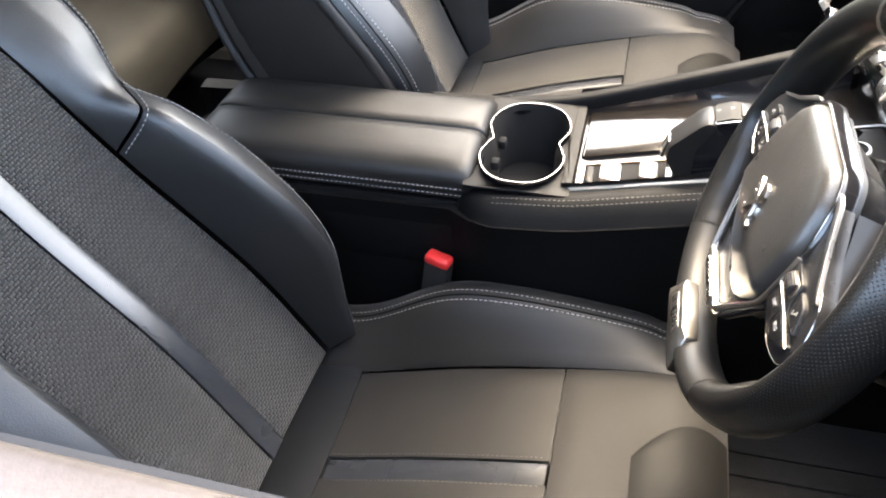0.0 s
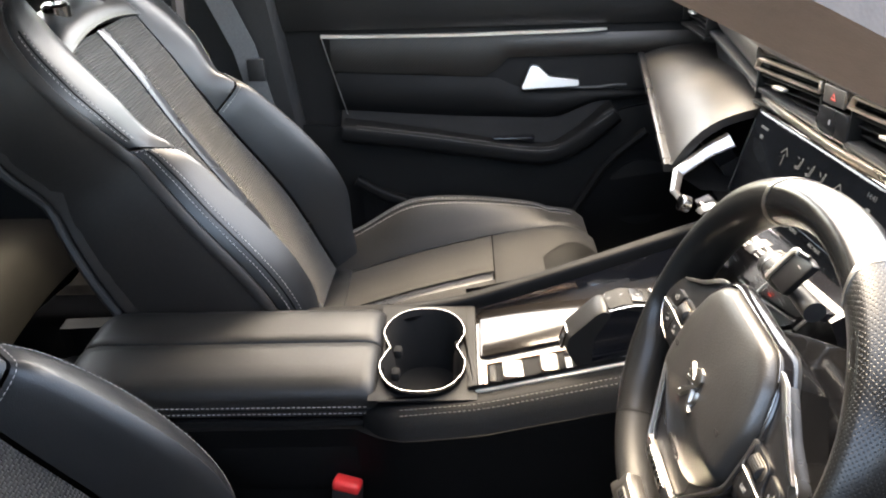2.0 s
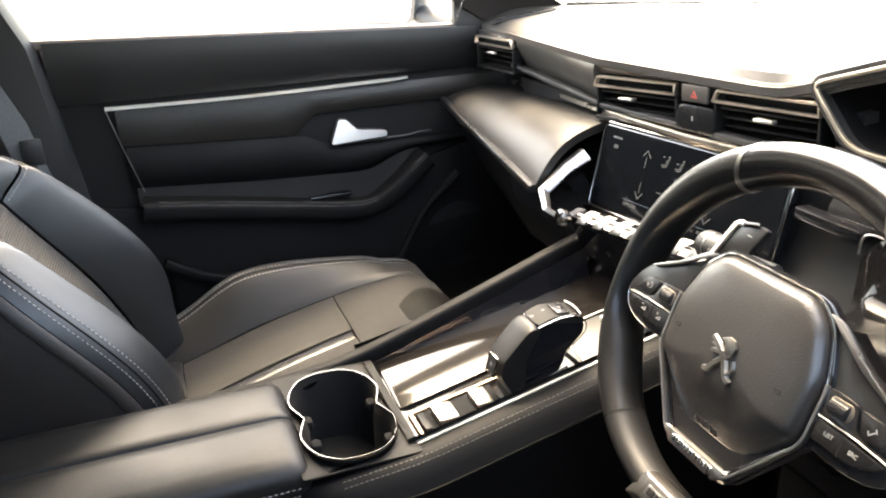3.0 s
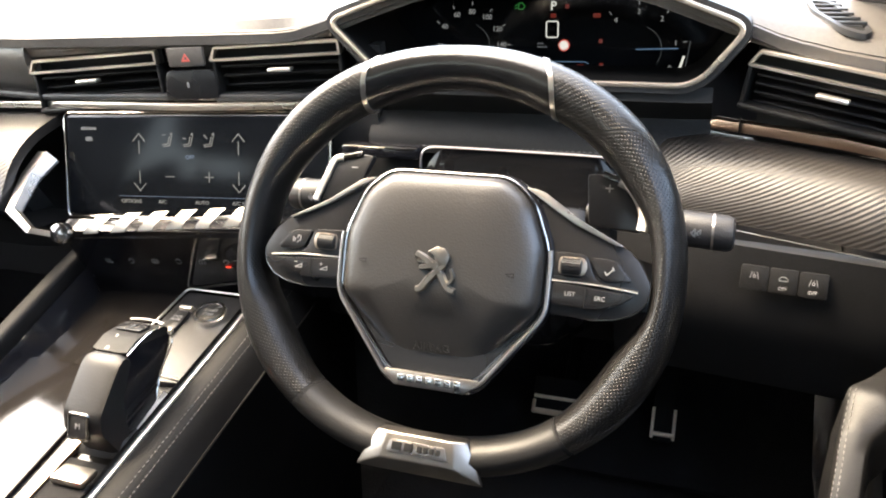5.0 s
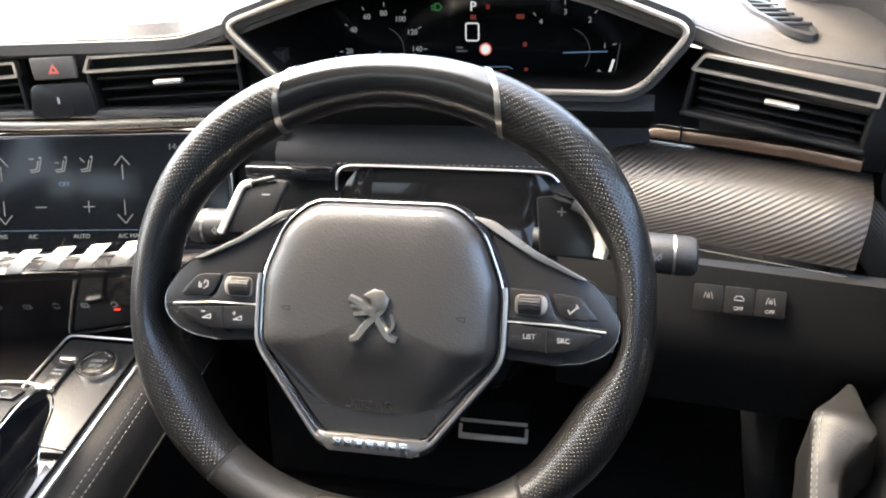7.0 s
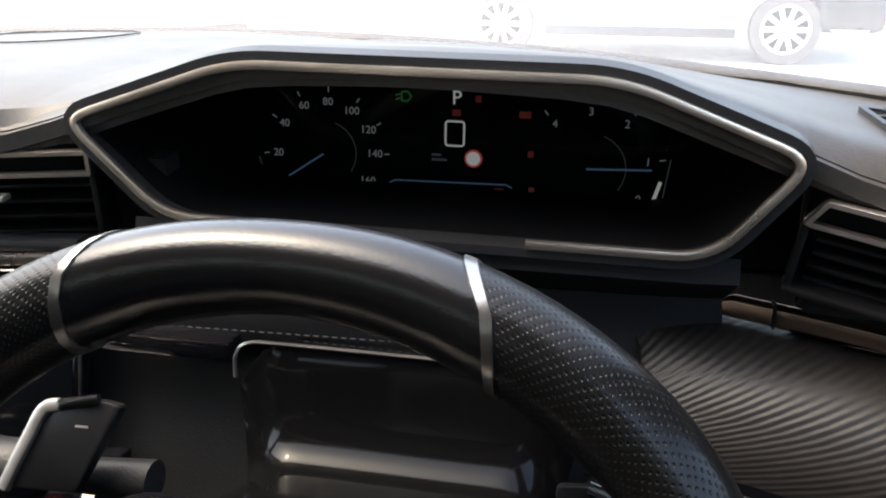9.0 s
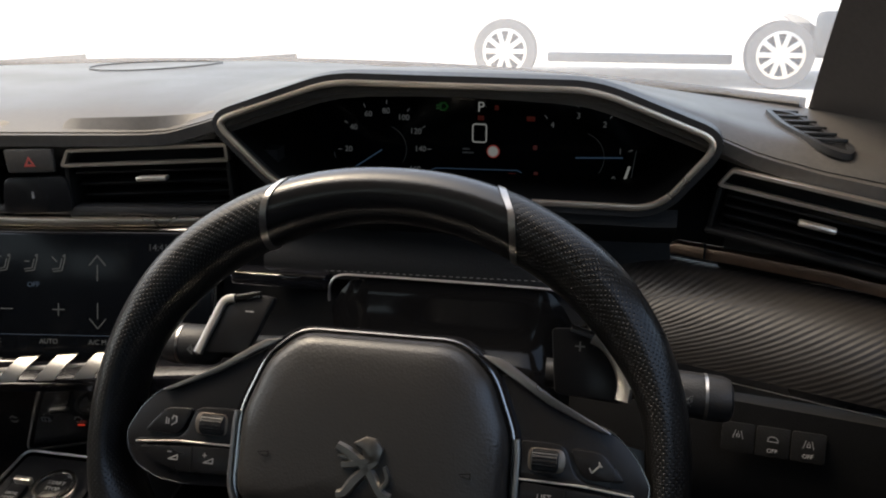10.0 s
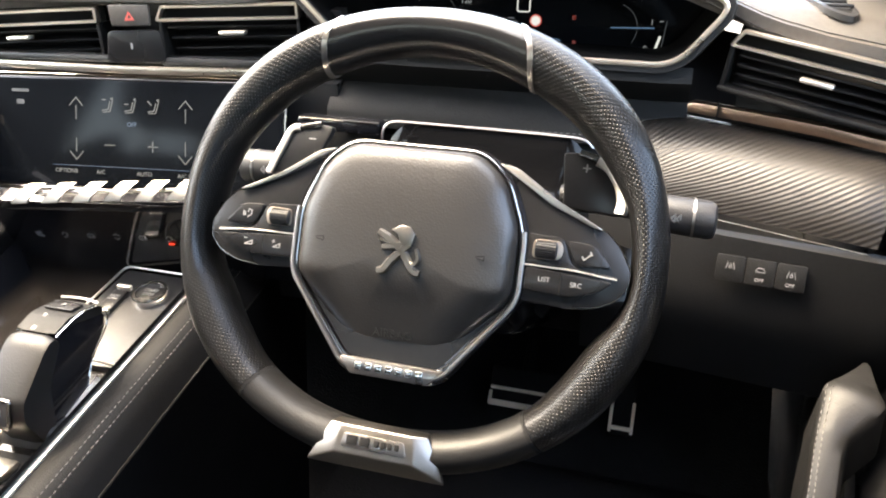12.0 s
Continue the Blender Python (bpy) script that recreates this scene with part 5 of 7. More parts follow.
A1, A2 = rim_angle(0.070, True), rim_angle(0.102, False)
part("top_grip", rim_run(-A1, A1, 24, skew=(-5, 5)), LEATHER_SMOOTH, wheel, "smooth glossy leather top section")
part("side_grip", rim_run(A1 + 0.8, A2 - 0.6, 40, skew=(5, 0)), LEATHER_GRIP, wheel, "perforated leather grip")
part("side_grip", rim_run(-A2 + 0.6, -A1 - 0.8, 40, skew=(0, -5)), LEATHER_GRIP, wheel, "perforated leather grip")
part("bottom_grip", rim_run(A2, 360 - A2, 30), ARM_LEATHER, wheel, "smooth leather bottom section")
for s in (1, -1):
    part("metal_ring", rim_run(s * A1 - 0.8, s * A1 + 0.8, 2, 0.0008, skew=(s * 5, s * 5)), GREY_METAL, wheel, "thin satin metal ring")
    part("seam", rim_run(s * A2 - 0.5, s * A2 + 0.5, 2, 0.0003), DARK, wheel)
    ins = []
    for a in span(A1 + 2, 176, 60):
        p, d = rim_point(s * a), (rim_point(s * a + 0.6) - rim_point(s * a - 0.6)).normalized()
        x = Vector((0, 0, 1)).cross(d).normalized()
        w, h = rim_size(a)
        if x.dot(Vector((0, RC, RN)) - p) < 0:
            x = -x
        ins.append(WM @ (p + x * (w * 0.93) + Vector((0, 0, h * 0.42))))
    part("stitching", stitches(ins[:14], 0.0042, 0.002, 0.00045, up=WN), DIM_THREAD, wheel)
    part("stitching", stitches(ins[34:], 0.0042, 0.002, 0.00045, up=WN), DIM_THREAD, wheel)

# the hub with its pad and switches lies a little deeper than the rim's front
WC = WM @ Matrix.Translation((0, 0, -0.011))
# horn pad in its metal frame
SH = [(-0.047, 0.060), (0.046, 0.060), (0.065, 0.044), (0.0785, 0.010), (0.0785, -0.036), (0.036, -0.088), (0.028, -0.092), (-0.029, -0.092), (-0.037, -0.088), (-0.0795, -0.036), (-0.0795, 0.010), (-0.066, 0.044)]
sh = rounded(SH, 0.010, 4)


def dome(poly, levels, cx=0.0, cy=-0.012):
    return [[(cx + (p[0] - cx) * k, cy + (p[1] - cy) * k, z) for p in poly] for k, z in levels]


pad = dome(sh, ((0.985, -0.030), (1.0, -0.012), (0.985, -0.006), (0.95, -0.0025), (0.90, -0.0005), (0.8, 0.0010), (0.7, 0.0022), (0.6, 0.003), (0.5, 0.0035), (0.38, 0.0039), (0.25, 0.0042), (0.1, 0.0043)))
pad_bm = loft(pad)
for v in pad_bm.verts:
    if v.co.y < -0.034:
        v.co.z -= (-0.034 - v.co.y) * 0.26 + min(0.003, (-0.034 - v.co.y) * 0.3)
part("airbag_cover", put(pad_bm, WC), AIRBAG, wheel, "grained dark grey airbag cover")
fr_o = [(p[0] * 1.085, p[1] * 1.06 - (0.006 if p[1] < -0.07 else 0)) for p in sh]
fr_i = [(p[0] * 1.008, p[1] * 1.008) for p in sh]
part("pad_surround", put(rim_plate(fr_o, fr_i, 0.012), WC @ Matrix.Translation((0, 0, -0.022))), GLOSS, wheel, "gloss black surround")
line = [WC @ Vector((p[0] * 1.030, p[1] * 1.024, -0.0105)) for p in sh]
part("surround_line", tube(line, 0.0011, 8, up=WN, closed=True), DARK_CHROME, wheel, "dark chrome line")
u_run = [p for p in sh if p[1] < 0.012]
u_run = sorted([p for p in u_run if p[0] > 0], key=lambda p: -p[1]) + sorted([p for p in u_run if p[0] <= 0], key=lambda p: p[1])
part("metal_frame", sweep([WC @ Vector((p[0] * 1.055, p[1] * 1.04 - (0.003 if p[1] < -0.07 else 0), -0.010)) for p in u_run], lambda t: rounded([(-0.0014, -0.003), (0.0014, -0.003), (0.0014, 0.003), (-0.0014, 0.003)], 0.001, 2), up=WN), GREY_METAL, wheel, "satin metal lower frame")
part("name_plate", put(plate(rounded([(-0.030, -0.103), (0.028, -0.103), (0.038, -0.0915), (-0.039, -0.0915)], 0.002, 2), 0.005, bevel=0.0012), WC @ Matrix.Translation((0, 0, -0.012))), GREY_METAL, wheel, "satin metal plate with raised bars")
for i in range(7):
    part("name_bar", put(box((-0.0235 + 0.0075 * i, -0.0968, -0.0065), (0.0052, 0.0052, 0.0016), 0.0005), WC), CHROME, wheel)
part("lettering", lettering("AIRBAG", 0.0085, WC @ Matrix.Translation((-0.003, -0.072, -0.0108)) @ Matrix.Rotation(radians(14), 4, "X"), 0.0006), AIRBAG, wheel)
# plain emblem: a leaning figure of simple bars
EMBLEM = [
    (0.0038, [(-0.019, 0.0010), (-0.009, -0.0040), (0.002, -0.0130), (0.010, -0.0250), (0.017, -0.0275)]),
    (0.0038, [(0.0070, -0.0060), (0.000, -0.0125), (-0.007, -0.0200), (-0.012, -0.0270), (-0.017, -0.0285)]),
    (0.0030, [(-0.015, -0.0105), (-0.006, -0.0085), (0.002, -0.0060)]),
    (0.0020, [(0.0120, -0.0090), (0.0145, -0.0170), (0.0105, -0.0225)]),
]
bars = [sweep(smooth_path([(x, y, 0.0012) for x, y in pts], 4), lambda t, w=w: [(a * (0.55 + 0.45 * math.sin(math.pi * min(1, 0.15 + t * 0.75))), b) for a, b in ((-w, -0.0012), (w, -0.0012), (w * 0.55, 0.0014), (-w * 0.55, 0.0014))]) for w, pts in EMBLEM]
bars.append(plate([(-0.0085, 0.0035), (-0.0010, 0.0080), (0.0060, 0.0070), (0.0105, 0.0015), (0.0090, -0.0060), (0.0030, -0.0090), (-0.0015, -0.0045), (-0.0030, 0.0005)], 0.0026, bevel=0.0009))
bars.append(sweep([(-0.0175, -0.0045, 0.0012), (-0.0100, -0.0060, 0.0012), (-0.0040, -0.0075, 0.0012)], [(-0.0012, -0.0012), (0.0012, -0.0012), (0.0007, 0.0012), (-0.0007, 0.0012)]))
part("emblem", put(join(*bars), WC @ Matrix.Translation((0.0010, -0.0020, 0.0042)) @ Matrix.Diagonal((0.90, 0.90, 1, 1))), BADGE_METAL, wheel, "small plain metal emblem")
for s in (1, -1):
    part("horn_mark", stroke([[(-0.003, 0), (0.003, 0.001), (0.003, -0.002), (-0.002, -0.001)]], 0.0006, WC @ Matrix.Translation((s * 0.058 - 0.002, -0.010, 0.0032))), DARK, wheel)

# spokes: gloss wings with switch pods
for s in (1, -1):
    def X(poly):
        return [(s * p[0], p[1]) for p in poly]

    def P(poly, depth, z, bevel=0.001):
        return put(plate(rounded(X(poly), 0.004, 3), depth, bevel=bevel), WC @ Matrix.Translation((0, 0, z)))

    arm = [[(s * x, y, z) for x, y, z in ((0.060, 0.046, -0.030), (0.060, 0.046, -0.052), (0.060, -0.040, -0.052), (0.060, -0.040, -0.030))], [(s * x, y, z) for x, y, z in ((0.110, 0.018, -0.026), (0.110, 0.018, -0.046), (0.110, -0.036, -0.046), (0.110, -0.036, -0.026))], [(s * x, y, z) for x, y, z in ((0.160, 0.006, -0.030), (0.160, 0.006, -0.046), (0.160, -0.026, -0.046), (0.160, -0.026, -0.030))]]
    part("spoke", put(loft(arm), WC), PIANO, wheel)
    pod = [(0.066, 0.050), (0.100, 0.0310), (0.124, 0.0215), (0.136, 0.0170), (0.146, 0.0070), (0.1545, -0.0080), (0.153, -0.0200), (0.145, -0.0290), (0.132, -0.0345), (0.111, -0.0370), (0.080, -0.0350), (0.0795, 0.0100), (0.066, 0.0440)]
    part("spoke_wing", P(pod, 0.011, -0.0235), SATIN_BLACK, wheel, "satin black spoke panel")
    part("wing_line", tube([WC @ Vector((s * x, y, -0.0128)) for x, y in rounded(pod, 0.004, 3)[8:38]], 0.0006, 6, up=WN), DARK_CHROME, wheel)
    slim = 0.002 if s > 0 else 0.0035
    part("wing_blade", P([(0.058, 0.0550), (0.072, 0.0535 - slim * 0.3), (0.101, 0.0350 - slim * 0.5), (0.1340, 0.0175), (0.127, 0.0183), (0.098, 0.0295 + slim * 0.5), (0.076, 0.0420 + slim)], 0.003, -0.0125, 0.0008), GREY_METAL, wheel, "slim satin metal blade")
    part("switch_trim", P([(0.0835, 0.0105), (0.1085, 0.0095), (0.1145, -0.0060), (0.1200, -0.0098), (0.1460, -0.0122), (0.1460, -0.0144), (0.0835, -0.0105)], 0.0035, -0.0125, 0.0008), SATIN_BLACK, wheel, "satin black switch trim")
    part("trim_line", tube([WC @ Vector((s * x, y, -0.0090)) for x, y in ((0.0840, -0.0108), (0.1180, -0.0112), (0.1460, -0.0138))], 0.0006, 6, up=WN), METAL, wheel, "thin bright line ending in a point")
    part("button_upper", P([(0.1110, 0.0085), (0.1290, 0.0075), (0.1420, -0.0072), (0.1215, -0.0080), (0.1168, -0.0045)], 0.0034, -0.0125), SATIN_BLACK, wheel, "satin black switch key")
    part("button_lower", P([(0.0845, -0.0118), (0.1445, -0.0158), (0.1340, -0.0240), (0.1170, -0.0290), (0.0845, -0.0280)], 0.0036, -0.0125), SATIN_BLACK, wheel, "satin black switch key")
    part("button_split", put(box((s * 0.1095, -0.0208, -0.0088), (0.0006, 0.015, 0.0006), 0), WC), DARK, wheel)
    part("roller_mount", P([(0.0885, 0.0070), (0.1075, 0.0070), (0.1095, 0.0010), (0.1075, -0.0060), (0.0885, -0.0060)], 0.0012, -0.0098, 0.0004), DIM_BRONZE, wheel, "bronze roller mount")
    drum = [[(s * x, 0.0005 + r * math.cos(t), -0.0105 + r * math.sin(t)) for t in span(0, 2 * math.pi, 24)[:-1]] for x, r in ((0.0900, 0.0045), (0.0908, 0.0060), (0.1045, 0.0060), (0.1053, 0.0045))]
    rol = part("roller", put(loft(drum), WC), PLASTIC, wheel, "ribbed roller")
    for k in range(9):
        a = radians(20 + 17.5 * k)
        part("rib", put(box((s * 0.0976, 0.0005 + 0.0061 * math.cos(a), -0.0105 + 0.0061 * math.sin(a)), (0.0130, 0.0006, 0.0006), 0), WC), SATIN_BLACK, rol)
    face = lambda x, y: WC @ Matrix.Translation((x, y, -0.0088)) @ Matrix.Diagonal((0.72, 0.72, 1, 1))
    if s > 0:
        part("icon", stroke([[(-0.004, -0.003), (-0.003, -0.004), (0.003, 0.002), (0.004, 0.001)], [(-0.003, -0.004), (-0.005, -0.001)], [(0.003, 0.002), (0.002, 0.004)]], 0.0011, face(0.1255, -0.0005)), PRINT, wheel)
        part("lettering", lettering("LIST", 0.0062, face(0.0985, -0.0195)), PRINT, wheel)
        part("lettering", lettering("SRC", 0.0062, face(0.1200, -0.0208)), PRINT, wheel)
    else:
        part("icon", stroke([[(0.000, -0.004), (0.004, -0.001), (0.004, 0.003), (0.001, 0.004), (0, 0.001)], [(-0.003, -0.003), (-0.003, 0.001)], [(-0.005, -0.003), (-0.005, 0.002)]], 0.0010, face(-0.1240, 0.0005)), PRINT, wheel)
        for x, plus in ((-0.1210, False), (-0.0985, True)):
            lines = [[(-0.004, -0.003), (0.004, -0.003), (0.004, 0.001), (-0.004, -0.003)], [(-0.005, 0.003), (-0.002, 0.003)]]
            if plus:
                lines.append([(-0.0035, 0.0015), (-0.0035, 0.0045)])
            part("icon", stroke(lines, 0.0009, face(x, -0.0200)), PRINT, wheel)
    # shift paddle behind the spoke, with a metal outer edge and a pale top tab
    if s > 0:
        pz, blade = -0.084, [(0.094, 0.073), (0.106, 0.0740), (0.120, 0.0710), (0.134, 0.0600), (0.141, 0.0440), (0.139, 0.0300), (0.098, 0.0330)]
        edge, mark = [(0.1200, 0.0700), (0.1290, 0.0650), (0.1370, 0.0540), (0.1405, 0.0420), (0.1395, 0.0320)], (0.112, 0.063)
    else:
        pz, blade = -0.108, [(-0.100, 0.079), (-0.111, 0.0805), (-0.130, 0.0770), (-0.138, 0.0745), (-0.146, 0.0560), (-0.153, 0.0370), (-0.118, 0.0380)]
        edge, mark = [(-0.1300, 0.0765), (-0.1375, 0.0740), (-0.1435, 0.0610), (-0.1490, 0.0480), (-0.1535, 0.0365)], (-0.118, 0.068)
    part("paddle", put(plate(rounded(blade, 0.003, 3), 0.006, bevel=0.0015), WM @ Matrix.Translation((0, 0, pz))), SATIN_BLACK, wheel, "black shift paddle")
    part("paddle_edge", put(sweep([(x, y, pz + 0.0068) for x, y in [q[:2] for q in smooth_path([(*e, 0) for e in edge], 4)]], lambda t: rounded([(-0.0034, -0.0018), (0.0034, -0.0018), (0.0026, 0.0016), (-0.0026, 0.0016)] if s < 0 else [(-0.0050, -0.0020), (0.0050, -0.0020), (0.0048, 0.0004), (-0.0030, 0.0050)], 0.001, 2), up=(0, 0, 1)), WM), METAL, wheel, "satin metal paddle edge")
    tab = [Vector((*edge[0], pz + 0.0062)), Vector((*blade[1], pz + 0.0062))]
    part("paddle_tab", put(sweep(tab, rounded([(-0.0030, -0.0018), (0.0030, -0.0018), (0.0024, 0.0016), (-0.0024, 0.0016)], 0.001, 2), up=(0, 0, 1)), WM), DARK_CHROME, wheel)
    part("paddle_mark", stroke([[(-0.0028, 0), (0.0028, 0)]] + ([[(0, -0.0028), (0, 0.0028)]] if s > 0 else []), 0.0010, WM @ Matrix.Translation((*mark, pz + 0.0062))), PRINT, wheel)
# metal badge at the bottom of the rim
MBG = WM @ Matrix.Translation((-0.003, -0.1530, -0.0215))
badge_bm = bmesh.new()
bq = [badge_bm.verts.new(p) for p in ((-0.053, -0.0165, 0.0), (0.051, -0.0165, 0.0), (0.036, 0.0140, 0.0), (-0.037, 0.0140, 0.0), (-0.031, -0.0060, 0.0065), (0.029, -0.0060, 0.0065), (0.025, 0.0135, 0.0030), (-0.027, 0.0135, 0.0030), (-0.050, -0.0190, -0.012), (0.048, -0.0190, -0.012), (0.034, 0.0150, -0.012), (-0.035, 0.0150, -0.012))]
for q in ((0, 1, 5, 4), (0, 4, 7, 3), (1, 2, 6, 5), (4, 5, 6, 7), (3, 7, 6, 2), (8, 9, 1, 0), (9, 10, 2, 1), (10, 11, 3, 2), (11, 8, 0, 3), (11, 10, 9, 8)):
    badge_bm.faces.new([bq[k] for k in q])
bmesh.ops.bevel(badge_bm, geom=badge_bm.edges[:], offset=0.0013, segments=2, profile=0.5, affect="EDGES")
part("badge", put(badge_bm, MBG), BADGE_METAL, wheel, "faceted satin metal badge with dark bars")
MBI = MBG @ Matrix.Translation((-0.001, 0.0040, 0.0049)) @ Matrix.Rotation(radians(-10.2), 4, "X")
part("badge_inlay", put(plate(rounded([(-0.025, -0.0050), (0.024, -0.0050), (0.021, 0.0045), (-0.023, 0.0045)], 0.0015, 2), 0.0008, bevel=0.0003), MBI), GREY_METAL, wheel)
for x0, ww in ((-0.0215, 0.0095), (-0.0115, 0.0085), (-0.0005, 0.0042), (0.0045, 0.0042), (0.0095, 0.0042), (0.0145, 0.0042)):
    part("badge_bar", put(box((x0 + ww / 2, 0.0, 0.0010), (ww * 0.86, 0.0062 if ww > 0.005 else 0.0044, 0.0008), 0.0003), MBI), DARK, wheel)
# hub behind
part("hub", put(loft([[(p[0] * k, p[1] * k - 0.004, z) for p in sh] for k, z in ((0.97, -0.024), (0.92, -0.045), (0.70, -0.075), (0.60, -0.085))]), WM), SATIN_BLACK, wheel)

# ---- steering column with stalks ----
col = thing("steering_column", "black steering column shroud with two control stalks", "steering column")
so3 = rounded([(-0.080, 0.046), (0.080, 0.046), (0.098, 0.030), (0.080, -0.050), (-0.080, -0.050), (-0.098, 0.030)], 0.020, 4)
part("shroud", put(loft([[(p[0] * k, p[1] * k + dy, z) for p in so3] for k, dy, z in ((0.70, -0.02, -0.082), (0.96, -0.02, -0.092), (1.0, -0.02, -0.110), (1.02, -0.02, -0.20), (1.02, -0.02, -0.30))]), WM), PIANO, col)
def column_top(u, v):
    """An upright face below the highlight tube, then the column's dome running forward to the driver."""
    y, z = curve_at([(0.0, 0.110), (0.5, 0.210), (0.62, 0.226), (1.0, 0.240)], v), curve_at([(0.0, 0.772), (0.5, 0.776), (0.62, 0.790), (1.0, 0.836)], v)
    side = max(0, abs(2 * u - 1) - 0.70) / 0.30
    return (0.368 + lerp(-1, 1, u) * lerp(0.080, 0.102, v), y, z - 0.030 * side * side)


part("shroud_top", patch(column_top, span(0, 1, 24), span(0, 1, 16), skirt=0.05, drop=0.001), PIANO, col, "gloss black column cover below the dials")
# Metal tube drawn in place of the gloss edge's highlight.
part("shroud_highlight", tube(smooth_path([(0.265, 0.239, 0.812), (0.2665, 0.239, 0.827), (0.275, 0.239, 0.835), (0.30, 0.239, 0.8362), (0.37, 0.239, 0.8362), (0.436, 0.239, 0.8358), (0.459, 0.239, 0.834), (0.468, 0.239, 0.827)], 5), 0.0012, 6), GREY_METAL, col, "highlight on the cover's edge, modelled as a thin metal tube")
part("gloss_trim", box((0.218, 0.250, 0.826), (0.088, 0.02, 0.014), 0.004), GLOSS, col)
part("trim_line", tube([(x, 0.239, 0.8325) for x in span(0.178, 0.262, 6)], 0.0010, 6), DARK_CHROME, col)


def stalk(sgn, tip):
    root, tip = Vector((0.3665 + sgn * 0.09, 0.128, 0.815)), Vector(tip)
    d = (tip - root).normalized()
    rings = []
    for t, r in ((0, 0.010), (0.35, 0.0085), (0.55, 0.0085), (0.60, 0.0135), (0.66, 0.0145), (0.95, 0.0145), (0.985, 0.013), (1.0, 0.009)):
        p = lerp(root, tip, t)
        rings.append([(p + Vector((0, 1, 0)) * (r * math.cos(a)) + Vector((0, 0, 1)) * (r * math.sin(a)))[:] for a in span(0, 2 * math.pi, 18)[:-1]])
    st = part("stalk", loft(rings), PLASTIC, col, "black control stalk with a ringed end")
    p = lerp(root, tip, 0.86)
    part("ring", loft([[(p + d * q + Vector((0, 1, 0)) * (0.0149 * math.cos(a)) + Vector((0, 0, 1)) * (0.0149 * math.sin(a)))[:] for a in span(0, 2 * math.pi, 18)[:-1]] for q in (-0.0009, 0.0009)]), GREY_METAL, st)
    mm = axes(lerp(root, tip, 0.74) + Vector((0, -0.0148, 0.002)), (1, 0, 0), (0, 0, 1))
    part("icon", stroke([[(0.001, 0.003), (-0.002, 0), (0.001, -0.003), (0.001, 0.003)], [(0.005, 0.003), (0.002, 0), (0.005, -0.003), (0.005, 0.003)]], 0.0012, mm), PRINT, st)


stalk(1, (0.574, 0.112, 0.814))
stalk(-1, (0.182, 0.122, 0.815))

# ---- pedals ----
def pedal(name, c, size, tilt, label):
    p = thing(name, label, "pedal")
    m = Matrix.Translation(c) @ Matrix.Rotation(radians(tilt), 4, "X")
    part("plate", put(box((0, 0, 0), (size[0], 0.010, size[1]), 0.004), m), DARK, p, "dark rubber-faced plate")
    part("metal_edge", put(box((0, -0.0058, -size[1] * 0.42), (size[0] * 0.96, 0.003, size[1] * 0.15 if size[0] > size[1] else 0.006), 0.001), m), PEDAL_METAL, p, "bright metal edge")
    if size[0] > size[1]:
        part("metal_bar", put(box((0, -0.0058, -size[1] * 0.04), (size[0] * 0.96, 0.003, size[1] * 0.09), 0.001), m), PEDAL_METAL, p)
    for s in (-1, 1):
        part("metal_edge", put(box((s * size[0] * 0.47, -0.0058, -size[1] * 0.30), (size[0] * (0.05 if size[0] > size[1] else 0.14), 0.003, size[1] * 0.34), 0.001), m), PEDAL_METAL, p)
    part("lever", tube([m @ Vector((0, 0.006, 0)), m @ Vector((0, 0.05, 0.10)), Vector((c[0], 0.72, c[2] + 0.25))], 0.010, 8), DARK, p)


pedal("brake_pedal", (0.375, 0.505, 0.399), (0.097, 0.056), -32, "metal-faced brake pedal with rubber bars in the dark footwell")
pedal("accelerator_pedal", (0.513, 0.547, 0.400), (0.032, 0.13), -40, "slim metal-faced accelerator pedal in the dark footwell")

# ---- centre console ----
con = thing("centre_console", "black padded centre console with gloss trim and cup holders", "console")


def con_z(y):
    return line_at([(-0.7, 0.575), (-0.30, 0.578), (-0.16, 0.590), (0.20, 0.670), (0.30, 0.69)], y)


part("side_right", patch(lambda u, v: (lerp(0.100, 0.1330, min(1, max(0, (u + 0.30) / 0.05)) ** 0.5) - 0.012 * v, u, lerp(con_z(u) - 0.027, 0.27, v)), span(-0.78, 0.32, 40), span(0, 1, 8), skirt=-0.03), CONSOLE_PAD, con, "black padded console flank")
part("side_left", patch(lambda u, v: (-lerp(0.158, 0.165, v), u, lerp(line_at([(-0.78, 0.555), (-0.20, 0.575), (0.13, 0.66), (0.30, 0.69)], u), 0.27, v)), span(-0.78, 0.32, 20), span(0, 1, 8), skirt=0.03), CONSOLE_PAD, con)
part("shoulder", patch(lambda u, v: (lerp(0.084, lerp(0.102, 0.1325, min(1, max(0, (u + 0.30) / 0.05)) ** 0.5), v), u, con_z(u) + 0.003 * math.sin(math.pi * v) - 0.028 * v ** 4 - 0.010 * max(0, (-0.27 - u) / 0.03) ** 2), span(-0.30, 0.30, 36), span(0, 1, 8), skirt=0.004, drop=0.001), CONSOLE_PAD, con, "padded stitched console shoulder")
for off in (0.110, 0.1165):
    part("stitching", stitches([(off, y, con_z(y) + 0.003 * math.sin(math.pi * (off - 0.084) / 0.049) - 0.028 * ((off - 0.084) / 0.049) ** 4 + 0.0006) for y in span(-0.255, 0.25, 18)]), THREAD, con)
part("deck", patch(lambda u, v: (lerp(-0.150, 0.086, v), u, con_z(u) - 0.010), span(-0.172, 0.29, 18), span(0, 1, 8), skirt=0.02), DECK_TRIM, con, "smoked gloss console deck")
